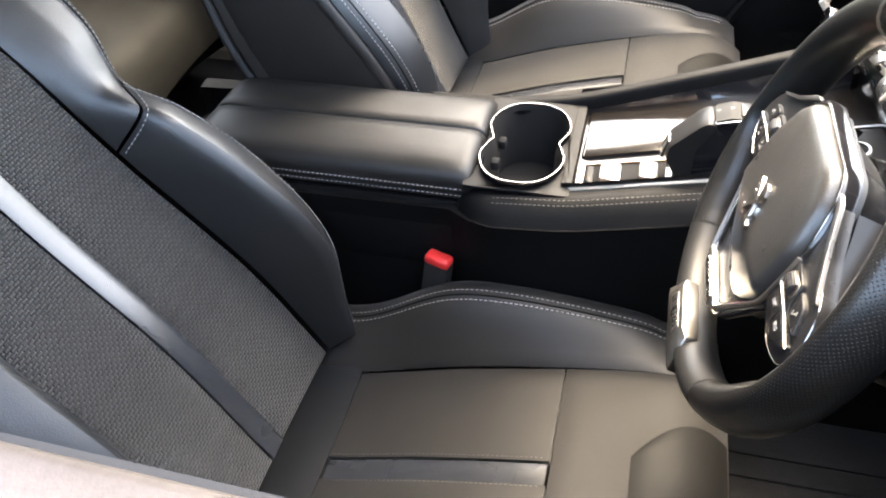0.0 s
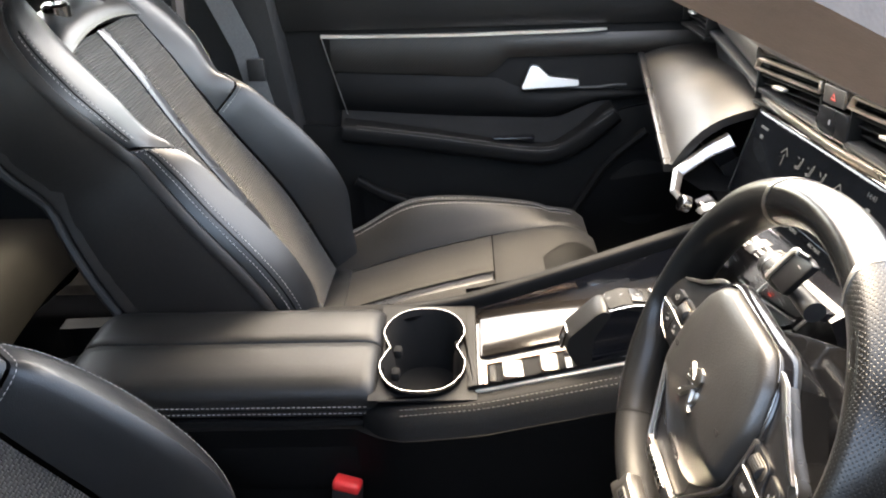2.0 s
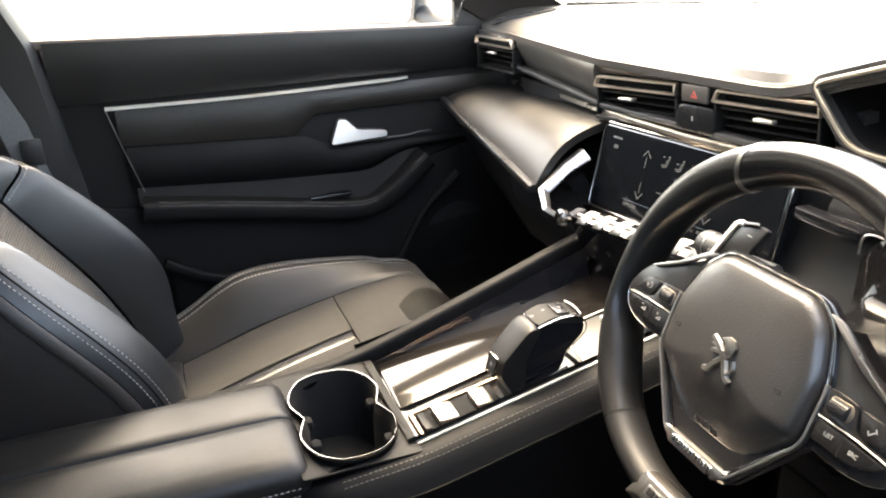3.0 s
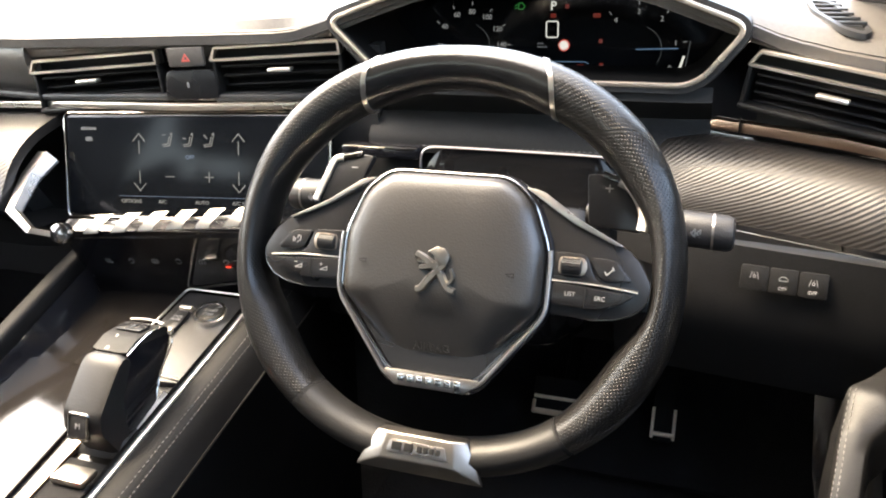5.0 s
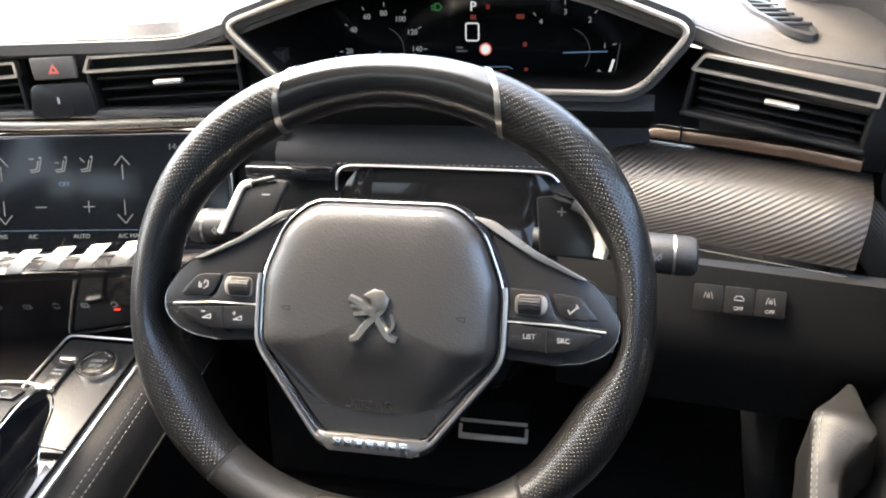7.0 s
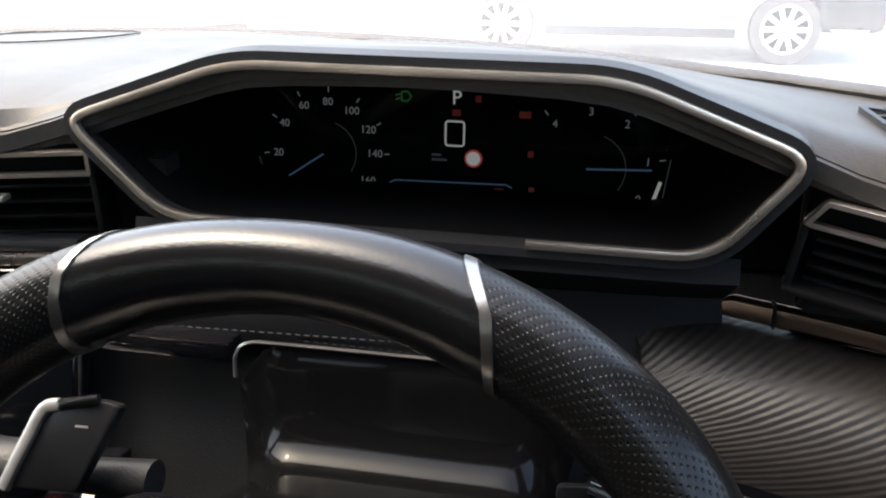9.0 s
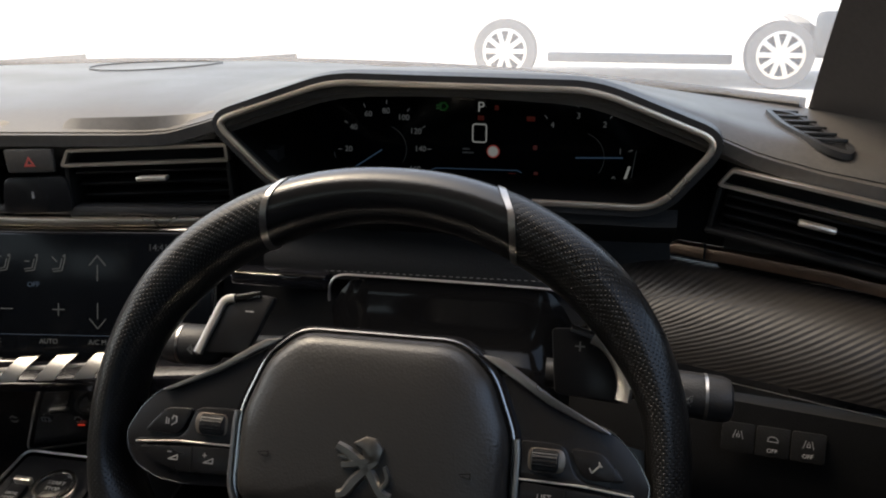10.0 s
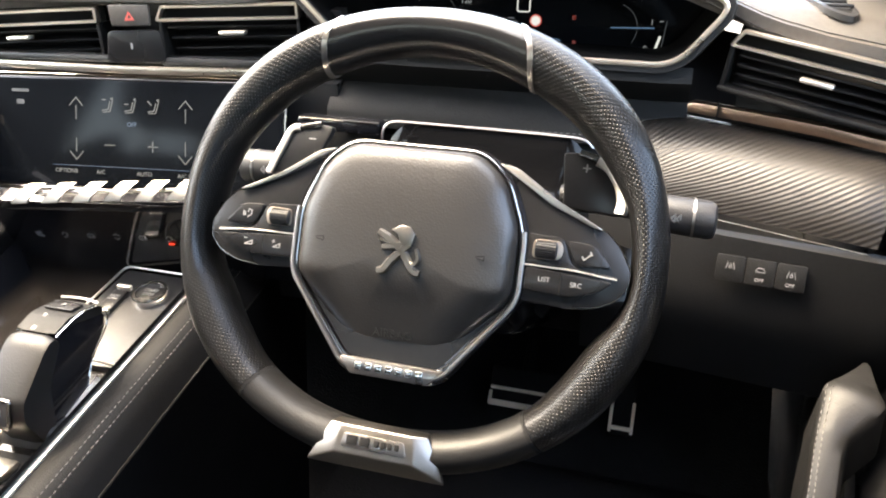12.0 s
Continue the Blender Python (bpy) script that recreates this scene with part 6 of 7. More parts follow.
part("lower_body", box((-0.02, -0.26, 0.40), (0.22, 1.04, 0.22), 0.01), DARK, con)
# raised rail on the passenger's side
rail = smooth_path([(-0.118, -0.30, 0.580), (-0.123, -0.18, 0.594), (-0.129, -0.02, 0.642), (-0.134, 0.124, 0.690), (-0.136, 0.165, 0.702)], 6)
part("wing_rail", sweep(rail, rounded([(-0.010, -0.016), (0.012, -0.016), (0.010, 0.008), (-0.008, 0.009)], 0.006, 3)), CONSOLE_PAD, con, "padded rail rising to the dash")
part("rail_wall", loft([[(p + Vector((0.010, 0, -0.006)))[:], (p + Vector((0.016, 0, -0.030)))[:], (p.x + 0.022, p.y, con_z(p.y) - 0.012)] for p in rail[5:]], closed=False), GLOSS, con, "gloss black inner wall")
# bright edge line on the driver's side
part("chrome_edge", sweep([(0.0865, y, con_z(y) + 0.0015) for y in span(-0.165, 0.20, 14)], rounded([(-0.0030, -0.003), (0.0030, -0.003), (0.0022, 0.002), (-0.0022, 0.002)], 0.001, 2)), METAL, con, "bright metal edge line")
# tray lid, switch frame and start panel
def deck_plate(name, poly, lift, mat, label="", depth=0.004, bevel=0.001, r=0.006):
    pl = rounded(poly, r, 3)
    bm = plate(pl, depth, bevel=bevel)
    for v in bm.verts:
        v.co.z += con_z(v.co.y) - 0.010 + lift
    return part(name, bm, mat, con, label)


deck_plate("tray_lid", [(-0.128, -0.155), (0.004, -0.158), (0.000, 0.055), (-0.136, 0.055)], 0.0005, DECK_TRIM, "smoked gloss tray lid reflecting daylight", r=0.005)
# Flat matt black plate stands in for the shaded well around the switches.
deck_plate("brake_panel", [(0.022, -0.150), (0.078, -0.150), (0.078, -0.052), (0.022, -0.052)], 0.0, DARK, depth=0.003)
fo = [(0.020, -0.154), (0.081, -0.154), (0.081, 0.02), (0.024, 0.02)]
fo = rounded(fo, 0.004, 3)
fb = rim_plate(fo, shrunk(fo, 0.0045), 0.006)
for v in fb.verts:
    v.co.z += con_z(v.co.y) - 0.010
part("switch_frame", fb, BRONZE, con, "champagne bronze switch frame")
pb = box((0.049, -0.117, con_z(-0.117) - 0.004), (0.036, 0.026, 0.009), 0.003)
ebs = part("brake_switch", pb, KEY_METAL, con, "metal parking brake switch with a red mark")
part("mark", box((0.049, -0.119, con_z(-0.119) + 0.0008), (0.014, 0.012, 0.0006), 0), RED, ebs)
part("side_switch", box((0.049, -0.142, con_z(-0.142) - 0.005), (0.036, 0.010, 0.007), 0.002), SLAT, con)
part("finger_cup", box((0.049, -0.072, con_z(-0.07) - 0.005), (0.036, 0.022, 0.008), 0.003), KEY_METAL, con)
deck_plate("start_panel", [(-0.008, 0.046), (0.080, 0.050), (0.080, 0.186), (-0.006, 0.186)], 0.001, PLASTIC, "satin black panel with start button", depth=0.005)
spo = rounded([(-0.012, 0.060), (0.083, 0.052), (0.083, 0.190), (-0.010, 0.190)], 0.008, 3)
part("panel_edge", tube([(p[0], p[1], con_z(p[1]) - 0.003) for p in spo], 0.0012, 6, closed=True), METAL, con)
MST = Matrix.Translation((0.047, 0.150, con_z(0.150) - 0.004)) @ Matrix.Rotation(math.atan(0.222), 4, "X")
stb = part("start_button", put(plate(circle(0.0145, 28), 0.006, bevel=0.0012), MST), SATIN_BLACK, con, "round start button with chrome ring")
part("ring", put(rim_plate(circle(0.0185, 28), circle(0.0145, 28), 0.008), MST), CHROME, stb)
for i, txt in enumerate(("START", "STOP")):
    part("lettering", lettering(txt, 0.0055, MST @ Matrix.Translation((0, 0.0028 - 0.0066 * i, 0.0064))), PRINT, stb)
MDM = Matrix.Translation((0.014, 0.132, con_z(0.132) - 0.004)) @ Matrix.Rotation(math.atan(0.222), 4, "X")
dm = part("drive_mode_switch", put(box((0, 0, 0.002), (0.016, 0.036, 0.006), 0.002), MDM), SATIN_BLACK, con, "drive mode toggle with metal ends")
for y in (-0.017, 0.022):
    part("metal_end", put(box((0, y, 0.004), (0.016, 0.005, 0.006), 0.001), MDM), METAL, dm)
for i, txt in enumerate(("DRIVE", "MODE")):
    part("lettering", lettering(txt, 0.0042, MDM @ Matrix.Translation((0, 0.006 - 0.005 * i, 0.0052))), PRINT, dm)
# cup holders
oval = []
for a in span(0, 2 * math.pi, 56)[:-1]:
    dx = 0.094 * math.copysign(abs(math.cos(a)) ** 0.75, math.cos(a))
    oval.append((0.006 + dx, -0.230 + 0.056 * math.copysign(abs(math.sin(a)) ** 0.8, math.sin(a)) * (1 - 0.24 * math.exp(-(dx / 0.022) ** 2))))
cup = thing("cup_holder", "deep black twin cup holder with a dark chrome rim", "cup holder")
part("well", loft([[(p[0], p[1], 0.602) for p in oval], [(p[0], p[1], 0.59) for p in shrunk(oval, 0.004)], [(p[0], p[1], 0.475) for p in shrunk(oval, 0.008)], [(0.006 + (p[0] - 0.006) * 0.1, -0.230 + (p[1] + 0.230) * 0.1, 0.473) for p in oval]], cap=False), DARK, cup)
part("rim", put(rim_plate(shrunk(oval, -0.0010), oval, 0.004), Matrix.Translation((0, 0, 0.600))), DARK_CHROME, cup, "dark chrome oval rim")
for x, y in ((-0.02, -0.266), (0.03, -0.266), (-0.03, -0.185), (0.05, -0.185)):
    part("gripper", box((x, y, 0.578), (0.016, 0.012, 0.014), 0.004), DARK, cup)
surround = rim_plate(rounded([(-0.112, -0.294), (0.104, -0.294), (0.104, -0.162), (-0.112, -0.162)], 0.004, 13), [oval[(k + 35) % 56] for k in range(56)], 0.003)
part("cup_surround", put(surround, Matrix.Translation((0, 0, 0.5905))), SHELF, con)

# armrest lid
ar = thing("armrest", "black leather centre armrest with a lengthwise seam and stitching", "armrest")
HALF = [(0.0008, -0.020), (0.0012, -0.0030), (0.0040, -0.0004), (0.020, 0.0), (0.050, -0.0004), (0.072, -0.0018), (0.086, -0.0055), (0.0945, -0.0120), (0.0985, -0.0210), (0.0995, -0.0330), (0.0985, -0.0450), (0.050, -0.0460), (0.001, -0.0460)]
for s in (1, -1):
    rows = []
    for y, k, dz in [(-0.682, 0.93, 0.012), (-0.672, 0.985, 0.004)] + [(q, 1.0, 0.0) for q in span(-0.655, -0.305, 12)] + [(-0.296, 1.0, 0.0015), (-0.289, 0.995, 0.005), (-0.285, 0.985, 0.011), (-0.284, 0.97, 0.020)]:
        rows.append([(-0.003 + s * x * k, y, 0.609 + max(-0.046, z - dz * (1 if z > -0.03 else 0))) for x, z in HALF])
    part("pad", loft(rows), ARM_LEATHER, ar, "smooth leather pad", angle=60)
for k in (0.0, 0.010):
    part("stitching", stitches([(0.0970 - k * 0.05, y, 0.5790 - k) for y in span(-0.66, -0.292, 12)], 0.0040, 0.0022, 0.0005, up=(1, 0, 0)), PALE_THREAD, ar)
part("seam_fold", tube([(0.0962, y, 0.5740) for y in span(-0.66, -0.292, 12)], 0.0012, 6), DARK, ar)
part("base", box((-0.003, -0.485, 0.50), (0.204, 0.42, 0.12), 0.015), CONSOLE_PAD, ar)

# gear selector
gs = thing("gear_selector", "leather and gloss black gear lever with lit gear letters", "gear lever")
GX = 0.0525


def lever(y, z):
    """Leans the lever's outline down towards its head."""
    return (y - 0.008 * max(0, z - 0.645) / 0.06, z if z < 0.655 else 0.655 + (z - 0.655) * 0.84)


def side_loft(profile, w, mat, name, parent, label="", taper=0.85, m=None):
    """A side outline (y, z) given width, with rounded flanks."""
    c = Vector((sum(p[0] for p in profile) / len(profile), sum(p[1] for p in profile) / len(profile)))
    rings = []
    for x, k in ((-w, taper), (-w * 0.92, 0.95), (-w * 0.6, 1.0), (w * 0.6, 1.0), (w * 0.92, 0.95), (w, taper)):
        rings.append([(GX + x, c.x + (p[0] - c.x) * k, c.y + (p[1] - c.y) * k) for p in profile])
    return part(name, loft(rings), mat, parent, label)


core = rounded([lever(*p) for p in [(-0.034, 0.606), (-0.054, 0.640), (-0.050, 0.656), (-0.012, 0.695), (0.004, 0.703), (0.018, 0.7095), (0.050, 0.7070), (0.060, 0.696), (0.057, 0.680), (0.030, 0.654), (0.010, 0.606)]], 0.006, 3)
side_loft(core, 0.0188, GLOSS, "lever_core", gs, "gloss black flanks", taper=0.96)
saddle = rounded([lever(*p) for p in [(-0.038, 0.606), (-0.0570, 0.639), (-0.0530, 0.6575), (-0.014, 0.6985), (-0.003, 0.7045), (0.004, 0.697), (-0.022, 0.655), (-0.024, 0.606)]], 0.005, 3)
side_loft(saddle, 0.0202, ARM_LEATHER, "leather_saddle", gs, "smooth leather saddle", taper=0.93)
top = rounded([lever(*p) for p in [(-0.002, 0.7035), (0.018, 0.7115), (0.050, 0.7092), (0.060, 0.698), (0.054, 0.694), (0.020, 0.702)]], 0.003, 2)
side_loft(top, 0.0190, SHELF, "lever_top", gs, "satin black top plate", taper=0.97)
for sx in (0.0190, -0.0190):
    part("chrome_line", tube(smooth_path([(GX + sx, *lever(y, z)) for y, z in ((0.000, 0.7005), (0.030, 0.7085), (0.052, 0.7055), (0.0605, 0.694), (0.056, 0.678), (0.029, 0.652), (0.010, 0.610))], 3), 0.0008, 6, up=(1, 0, 0)), CHROME, gs)
part("chrome_line", tube([(GX - 0.0190 + 0.0380 * t, *lever(0.0545 + 0.003 * math.sin(math.pi * t), 0.7085)) for t in span(0, 1, 8)], 0.0011, 6), METAL, gs)
MP = axes((GX, 0.027, 0.7018), (1, 0, 0), (0, 1, -0.10))
pbn = part("park_button", put(plate(rounded([(-0.014, -0.008), (0.014, -0.008), (0.014, 0.008), (-0.014, 0.008)], 0.002, 2), 0.002, bevel=0.0006), MP), SATIN_BLACK, gs, "park button")
part("lettering", lettering("P", 0.0065, MP @ Matrix.Translation((0, 0, 0.0023))), PRINT, pbn)
MR = axes((GX, 0.003, 0.6982), (1, 0, 0), (0, 1, 0.34))
for i, txt in enumerate(("R", "N", "D")):
    part("lettering", lettering(txt, 0.0062, MR @ Matrix.Translation((-0.004, 0.007 - 0.0075 * i, 0.0016))), PRINT, gs)
part("lettering", lettering("P", 0.0075, MR @ Matrix.Translation((0.006, 0.001, 0.0016))), GLOW_RED, gs)
MM = axes((GX - 0.002, -0.0545, 0.6460), (1, 0, 0), (0, 0.30, 1))
mb = part("manual_button", put(rim_plate(rounded([(-0.0115, -0.0125), (0.0115, -0.0125), (0.0115, 0.0125), (-0.0115, 0.0125)], 0.003, 3), rounded([(-0.0090, -0.0100), (0.0090, -0.0100), (0.0090, 0.0100), (-0.0090, 0.0100)], 0.002, 3), 0.004), MM), DARK_CHROME, gs, "chrome-edged manual button")
part("button_face", put(plate(rounded([(-0.0092, -0.0102), (0.0092, -0.0102), (0.0092, 0.0102), (-0.0092, 0.0102)], 0.002, 3), 0.0035, bevel=0.0005), MM), PLASTIC, mb)
part("lettering", lettering("M", 0.0075, MM @ Matrix.Translation((0, 0, 0.0038))), PRINT, mb)
part("boot", loft([[(GX + x * k, -0.016 + y * k, z) for x, y in rounded([(-0.030, -0.028), (0.030, -0.028), (0.030, 0.034), (-0.030, 0.034)], 0.010, 3)] for k, z in ((1.05, 0.596), (1.0, 0.606), (0.85, 0.614), (0.7, 0.620))]), PLASTIC, gs)
part("chrome_side", loft([[(0.070, 0.014, 0.620), (0.084, 0.010, 0.618), (0.084, 0.026, 0.632), (0.072, 0.030, 0.636)], [(0.069, -0.046, 0.604), (0.081, -0.048, 0.604), (0.079, -0.044, 0.608), (0.071, -0.040, 0.610)]]), GREY_METAL, gs, "bright metal side wedge")

# belt buckle by the driver's seat
bk = thing("belt_buckle", "red-topped seat belt buckle beside the driver's seat", "belt buckle")
MBK = axes((0.116, -0.330, 0.436), (0.25, 1, -0.1), (-0.12, 0.0, 1))
part("body", put(box((0, 0, 0), (0.036, 0.075, 0.024), 0.005), MBK), PLASTIC, bk)
part("release_button", put(box((0, 0.037, 0.002), (0.036, 0.015, 0.022), 0.005, 3), MBK), RED, bk, "red release button")
part("stalk", put(box((0, -0.07, 0), (0.026, 0.08, 0.014), 0.003), MBK), DARK, bk)

# ---- front seats ----
BACK_W = [(-0.06, 0.200), (0.0, 0.222), (0.06, 0.242), (0.15, 0.250), (0.25, 0.247), (0.33, 0.228), (0.375, 0.210), (0.40, 0.216), (0.44, 0.234), (0.48, 0.243), (0.52, 0.242), (0.56, 0.232), (0.60, 0.208), (0.63, 0.165), (0.65, 0.120)]
INSERT_W = [(-0.06, 0.165), (0.05, 0.160), (0.20, 0.146), (0.35, 0.136), (0.48, 0.130), (0.55, 0.128)]
BOLSTER = [(-0.06, 0.045), (0.0, 0.062), (0.08, 0.090), (0.20, 0.086), (0.32, 0.066), (0.365, 0.046), (0.39, 0.030), (0.45, 0.026), (0.52, 0.018), (0.58, 0.008), (0.65, 0.0)]


def make_seat(cx, cushion, back, recline, label):
    seat = thing("car_seat", label, "car seat", group="front seats")
    r = radians(recline)
    B, N, O = Vector((0, -math.sin(r), math.cos(r))), Vector((0, math.cos(r), math.sin(r))), Vector((cx, *back))

    def at(x, s, d):
        return (O + Vector((x, 0, 0)) + B * s + N * d)[:]

    def lumbar(s):
        return 0.016 * math.exp(-((s - 0.14) / 0.14) ** 2) - 0.012 * max(0, s - 0.45) / 0.15

    def front(x, s):
        """Depth of the backrest's face."""
        w, i, h = curve_at(BACK_W, s), curve_at(INSERT_W, s), curve_at(BOLSTER, s)
        a = abs(x)
        if a <= i:
            return lumbar(s) + 0.006 * (a / i) ** 2
        t = (a - i) / max(1e-6, w - i)
        rise = math.sin(min(1, t / 0.45) * math.pi / 2) ** 1.3 - 0.34 * max(0, (t - 0.40) / 0.60) ** 1.3
        fall = max(0, (t - 0.80) / 0.20)
        return lumbar(s) + 0.006 + h * rise - line_at([(0.0, 0.013), (0.34, 0.013), (0.40, 0.007), (0.60, 0.007)], s) * fall * fall

    ss = span(-0.05, 0.541, 40)
    for sg in (1, -1):
        part("woven_insert", patch(lambda u, v: at(sg * lerp(0.0165, curve_at(INSERT_W, u) - 0.002, v if sg > 0 else 1 - v), u, front(sg * lerp(0.0165, curve_at(INSERT_W, u) - 0.002, v if sg > 0 else 1 - v), u)), ss, span(0, 1, 10), drop=0.003, skirt=0.012), WOVEN, seat, "woven mesh panel")
    part("centre_stripe", patch(lambda u, v: at(v, u, 0.001 + lumbar(u)), ss, span(-0.0145, 0.0145, 5), drop=0.002, skirt=0.010), STRIPE, seat, "satin leather stripe down the middle")
    for sg in (1, -1):
        def bol(u, v):
            k = v if sg > 0 else 1 - v
            x = lerp(curve_at(INSERT_W, u) + 0.001, curve_at(BACK_W, u), k)
            return at(sg * x, u, front(x, u))

        def seam_s(k):
            return 0.330 + 0.060 * k

        def low_bol(u, v):
            return bol(lerp(-0.05, seam_s(v if sg > 0 else 1 - v) - 0.002, u), v)

        def high_bol(u, v):
            return bol(lerp(seam_s(v if sg > 0 else 1 - v) + 0.002, 0.632, u), v)
        part("lower_bolster", patch(low_bol, span(0, 1, 26), span(0, 1, 14), drop=0.003, skirt=0.014), LEATHER, seat, "smooth leather bolster")
        part("shoulder_bolster", patch(high_bol, span(0, 1, 18), span(0, 1, 12), drop=0.003, skirt=0.014), LEATHER, seat, "smooth leather shoulder wing")
        # rolled edge below the crest seam, then the side panel
        def face(u, v):
            k = v if sg > 0 else 1 - v
            w = curve_at(BACK_W, u)
            d0 = front(w, u)
            a = k * math.pi / 2
            return at(sg * (w + 0.009 * math.sin(a)), u, d0 - 0.001 - 0.016 * (1 - math.cos(a)))
        part("edge_strip", patch(face, span(-0.05, 0.640, 36), span(0, 1, 6), drop=0.001, skirt=0.01), SHELL, seat, "rolled dark edge below the crest seam")
        def side(u, v):
            k = v if sg > 0 else 1 - v
            w = curve_at(BACK_W, u)
            return at(sg * (w + 0.009 + 0.004 * math.sin(math.pi * k) - 0.012 * k), u, lerp(front(w, u) - 0.018, -0.140, k))
        part("side_panel", patch(side, span(-0.05, 0.640, 30), span(0, 1, 8), drop=0.002, skirt=0.01), SHELL, seat, "dark brown-black side panel")
        part("rear_piping", tube([at(sg * (curve_at(BACK_W, u) - 0.002), u, -0.141) for u in span(-0.04, 0.62, 36)], 0.0075, 8, up=N), PLASTIC, seat, "rolled piping along the rear edge")
        # double row along the crest of the bolster and of the shoulder wing, with the seam between
        for u0, u1 in ((0.0, 0.375), (0.400, 0.585)):
            for k in (0.84, 0.94):
                row = []
                for u in span(u0, u1, 34):
                    x = lerp(curve_at(INSERT_W, u), curve_at(BACK_W, u), k)
                    row.append(at(sg * x, u, front(x, u) + 0.0009))
                part("stitching", stitches(row, 0.0042, 0.0024, 0.00048, up=N), PALE_THREAD, seat)
            fold = []
            for u in span(u0, u1, 30):
                x = lerp(curve_at(INSERT_W, u), curve_at(BACK_W, u), 0.89)
                fold.append(at(sg * x, u, front(x, u) + 0.0003))
            part("seam_fold", tube(fold, 0.0012, 6, up=N), DARK, seat)
        part("stitching", stitches([at(sg * lerp(curve_at(INSERT_W, seam_s(t)) + 0.004, curve_at(BACK_W, seam_s(t)), t), seam_s(t) - 0.006, front(lerp(curve_at(INSERT_W, seam_s(t)) + 0.004, curve_at(BACK_W, seam_s(t)), t), seam_s(t) - 0.006) + 0.0011) for t in span(0, 1, 10)], 0.0042, 0.0024, 0.00055, up=N), PALE_THREAD, seat)
    # collar panel across the top
    def collar(u, v):
        """Rolls from the arched seam over the top to the shell behind."""
        a = radians(150 * u)
        w = lerp(0.140, 0.105, u)
        return at(lerp(-1, 1, v) * w, 0.548 - 0.9 * (lerp(-1, 1, v) * w) ** 2 * (1 - u) + 0.058 * math.sin(min(a, math.pi / 2)) - 0.030 * max(0, math.cos(math.pi - a) if a > math.pi / 2 else 0) - 0.5 * (lerp(-1, 1, v) * w) ** 2 * u, 0.004 - 0.052 * (1 - math.cos(a)))
    part("collar", patch(collar, span(0, 1, 14), span(0, 1, 16), drop=0.003, skirt=0.02), LEATHER, seat, "leather collar panel over the top")
    part("stitching", stitches([at(x, 0.5525 - 0.9 * x * x, 0.0052) for x in span(-0.125, 0.125, 14)], up=N), THREAD, seat)
    part("back_shell", patch(lambda u, v: at(lerp(1, -1, v) * (curve_at(BACK_W, u) + 0.004), u, -0.130 - 0.02 * math.sin(math.pi * v)), span(-0.05, 0.640, 20), span(0, 1, 12), drop=0.004, skirt=0.05), SHELL, seat, "hard seat back shell")
    # head restraint on chrome posts, set upright
    hm = Matrix.Translation(Vector(at(0, 0.595, -0.02)) + Vector((0, 0.020, 0.138))) @ Matrix.Rotation(radians(12), 4, "X")
    rest = [[(p[0] * k, y, p[1] * k) for p in rounded([(-0.115, -0.085), (0.115, -0.085), (0.13, 0.0), (0.11, 0.095), (-0.11, 0.095), (-0.13, 0.0)], 0.05, 5)] for k, y in ((0.80, 0.055), (0.94, 0.048), (1.0, 0.025), (1.0, -0.025), (0.94, -0.05), (0.78, -0.06))]
    hr = part("headrest", put(loft(rest), hm), LEATHER, seat, "padded leather head restraint")
    for x in (-0.062, 0.062):
        q = Vector(at(x, 0.585, -0.02))
        part("post", tube([q, q + Vector((0, 0.004, 0.06)), q + Vector((0, 0.010, 0.14))], 0.0065, 12, up=(1, 0, 0)), CHROME, hr, "chrome post")
        part("post_collar", loft([[(q + Vector((w * math.cos(t), w * math.sin(t), h)))[:] for t in span(0, 2 * math.pi, 16)[:-1]] for w, h in ((0.020, -0.01), (0.020, 0.014), (0.016, 0.018), (0.010, 0.018))]), DARK_CHROME, hr)

    # cushion
    yc, zc = cushion

    def cz(x, y):
        """Height of the cushion's top."""
        a = abs(x)
        low = curve_at([(-0.05, -0.036), (0.0625, -0.010), (0.20, 0.032), (0.3375, 0.066), (0.43, 0.084), (0.48, 0.086), (0.53, 0.062), (0.56, 0.02)], y)
        top = 0.030 + 0.060 * y - 0.055 * max(0, (y - 0.42) / 0.10) ** 2 + 0.072 * curve_at([(-0.02, 0.0), (0.06, 0.15), (0.17, 0.92), (0.25, 1.0), (0.38, 0.75), (0.50, 0.35), (0.53, 0.2)], y)
        rise = math.sin(min(1, max(0, (a - 0.150) / 0.075)) * math.pi / 2) ** 1.4
        return lerp(low, max(low, top), rise) - 0.04 * max(0, (a - 0.232) / 0.03) ** 2

    def seat_at(x, y):
        return (cx + x, yc + y, zc + cz(x, y))

    for x0, x1 in ((-0.1535, -0.0160), (0.0160, 0.1535)):
        part("cushion_panel", patch(lambda u, v: seat_at(u, v), span(x0, x1, 10), span(0.0625, 0.3375, 16), drop=0.002, skirt=0.012), FABRIC, seat, "plain fine-woven seat panel")
    part("cushion_stripe", patch(lambda u, v: (cx + u, yc + v, zc + cz(u, v) - 0.003), span(-0.0142, 0.0142, 4), span(0.065, 0.336, 14), drop=0.002, skirt=0.01), STRIPE, seat, "satin leather stripe")
    for sg in (1, -1):
        part("stitching", stitches([(cx + sg * 0.019, yc + v, zc + cz(0.02, v) - 0.0002) for v in span(0.07, 0.332, 14)]), THREAD, seat)
    part("front_cushion", patch(lambda u, v: seat_at(u, v), span(-0.154, 0.154, 22), span(0.3395, 0.535, 14), drop=0.0025, skirt=0.03), FABRIC, seat, "fine-woven front edge of the cushion")
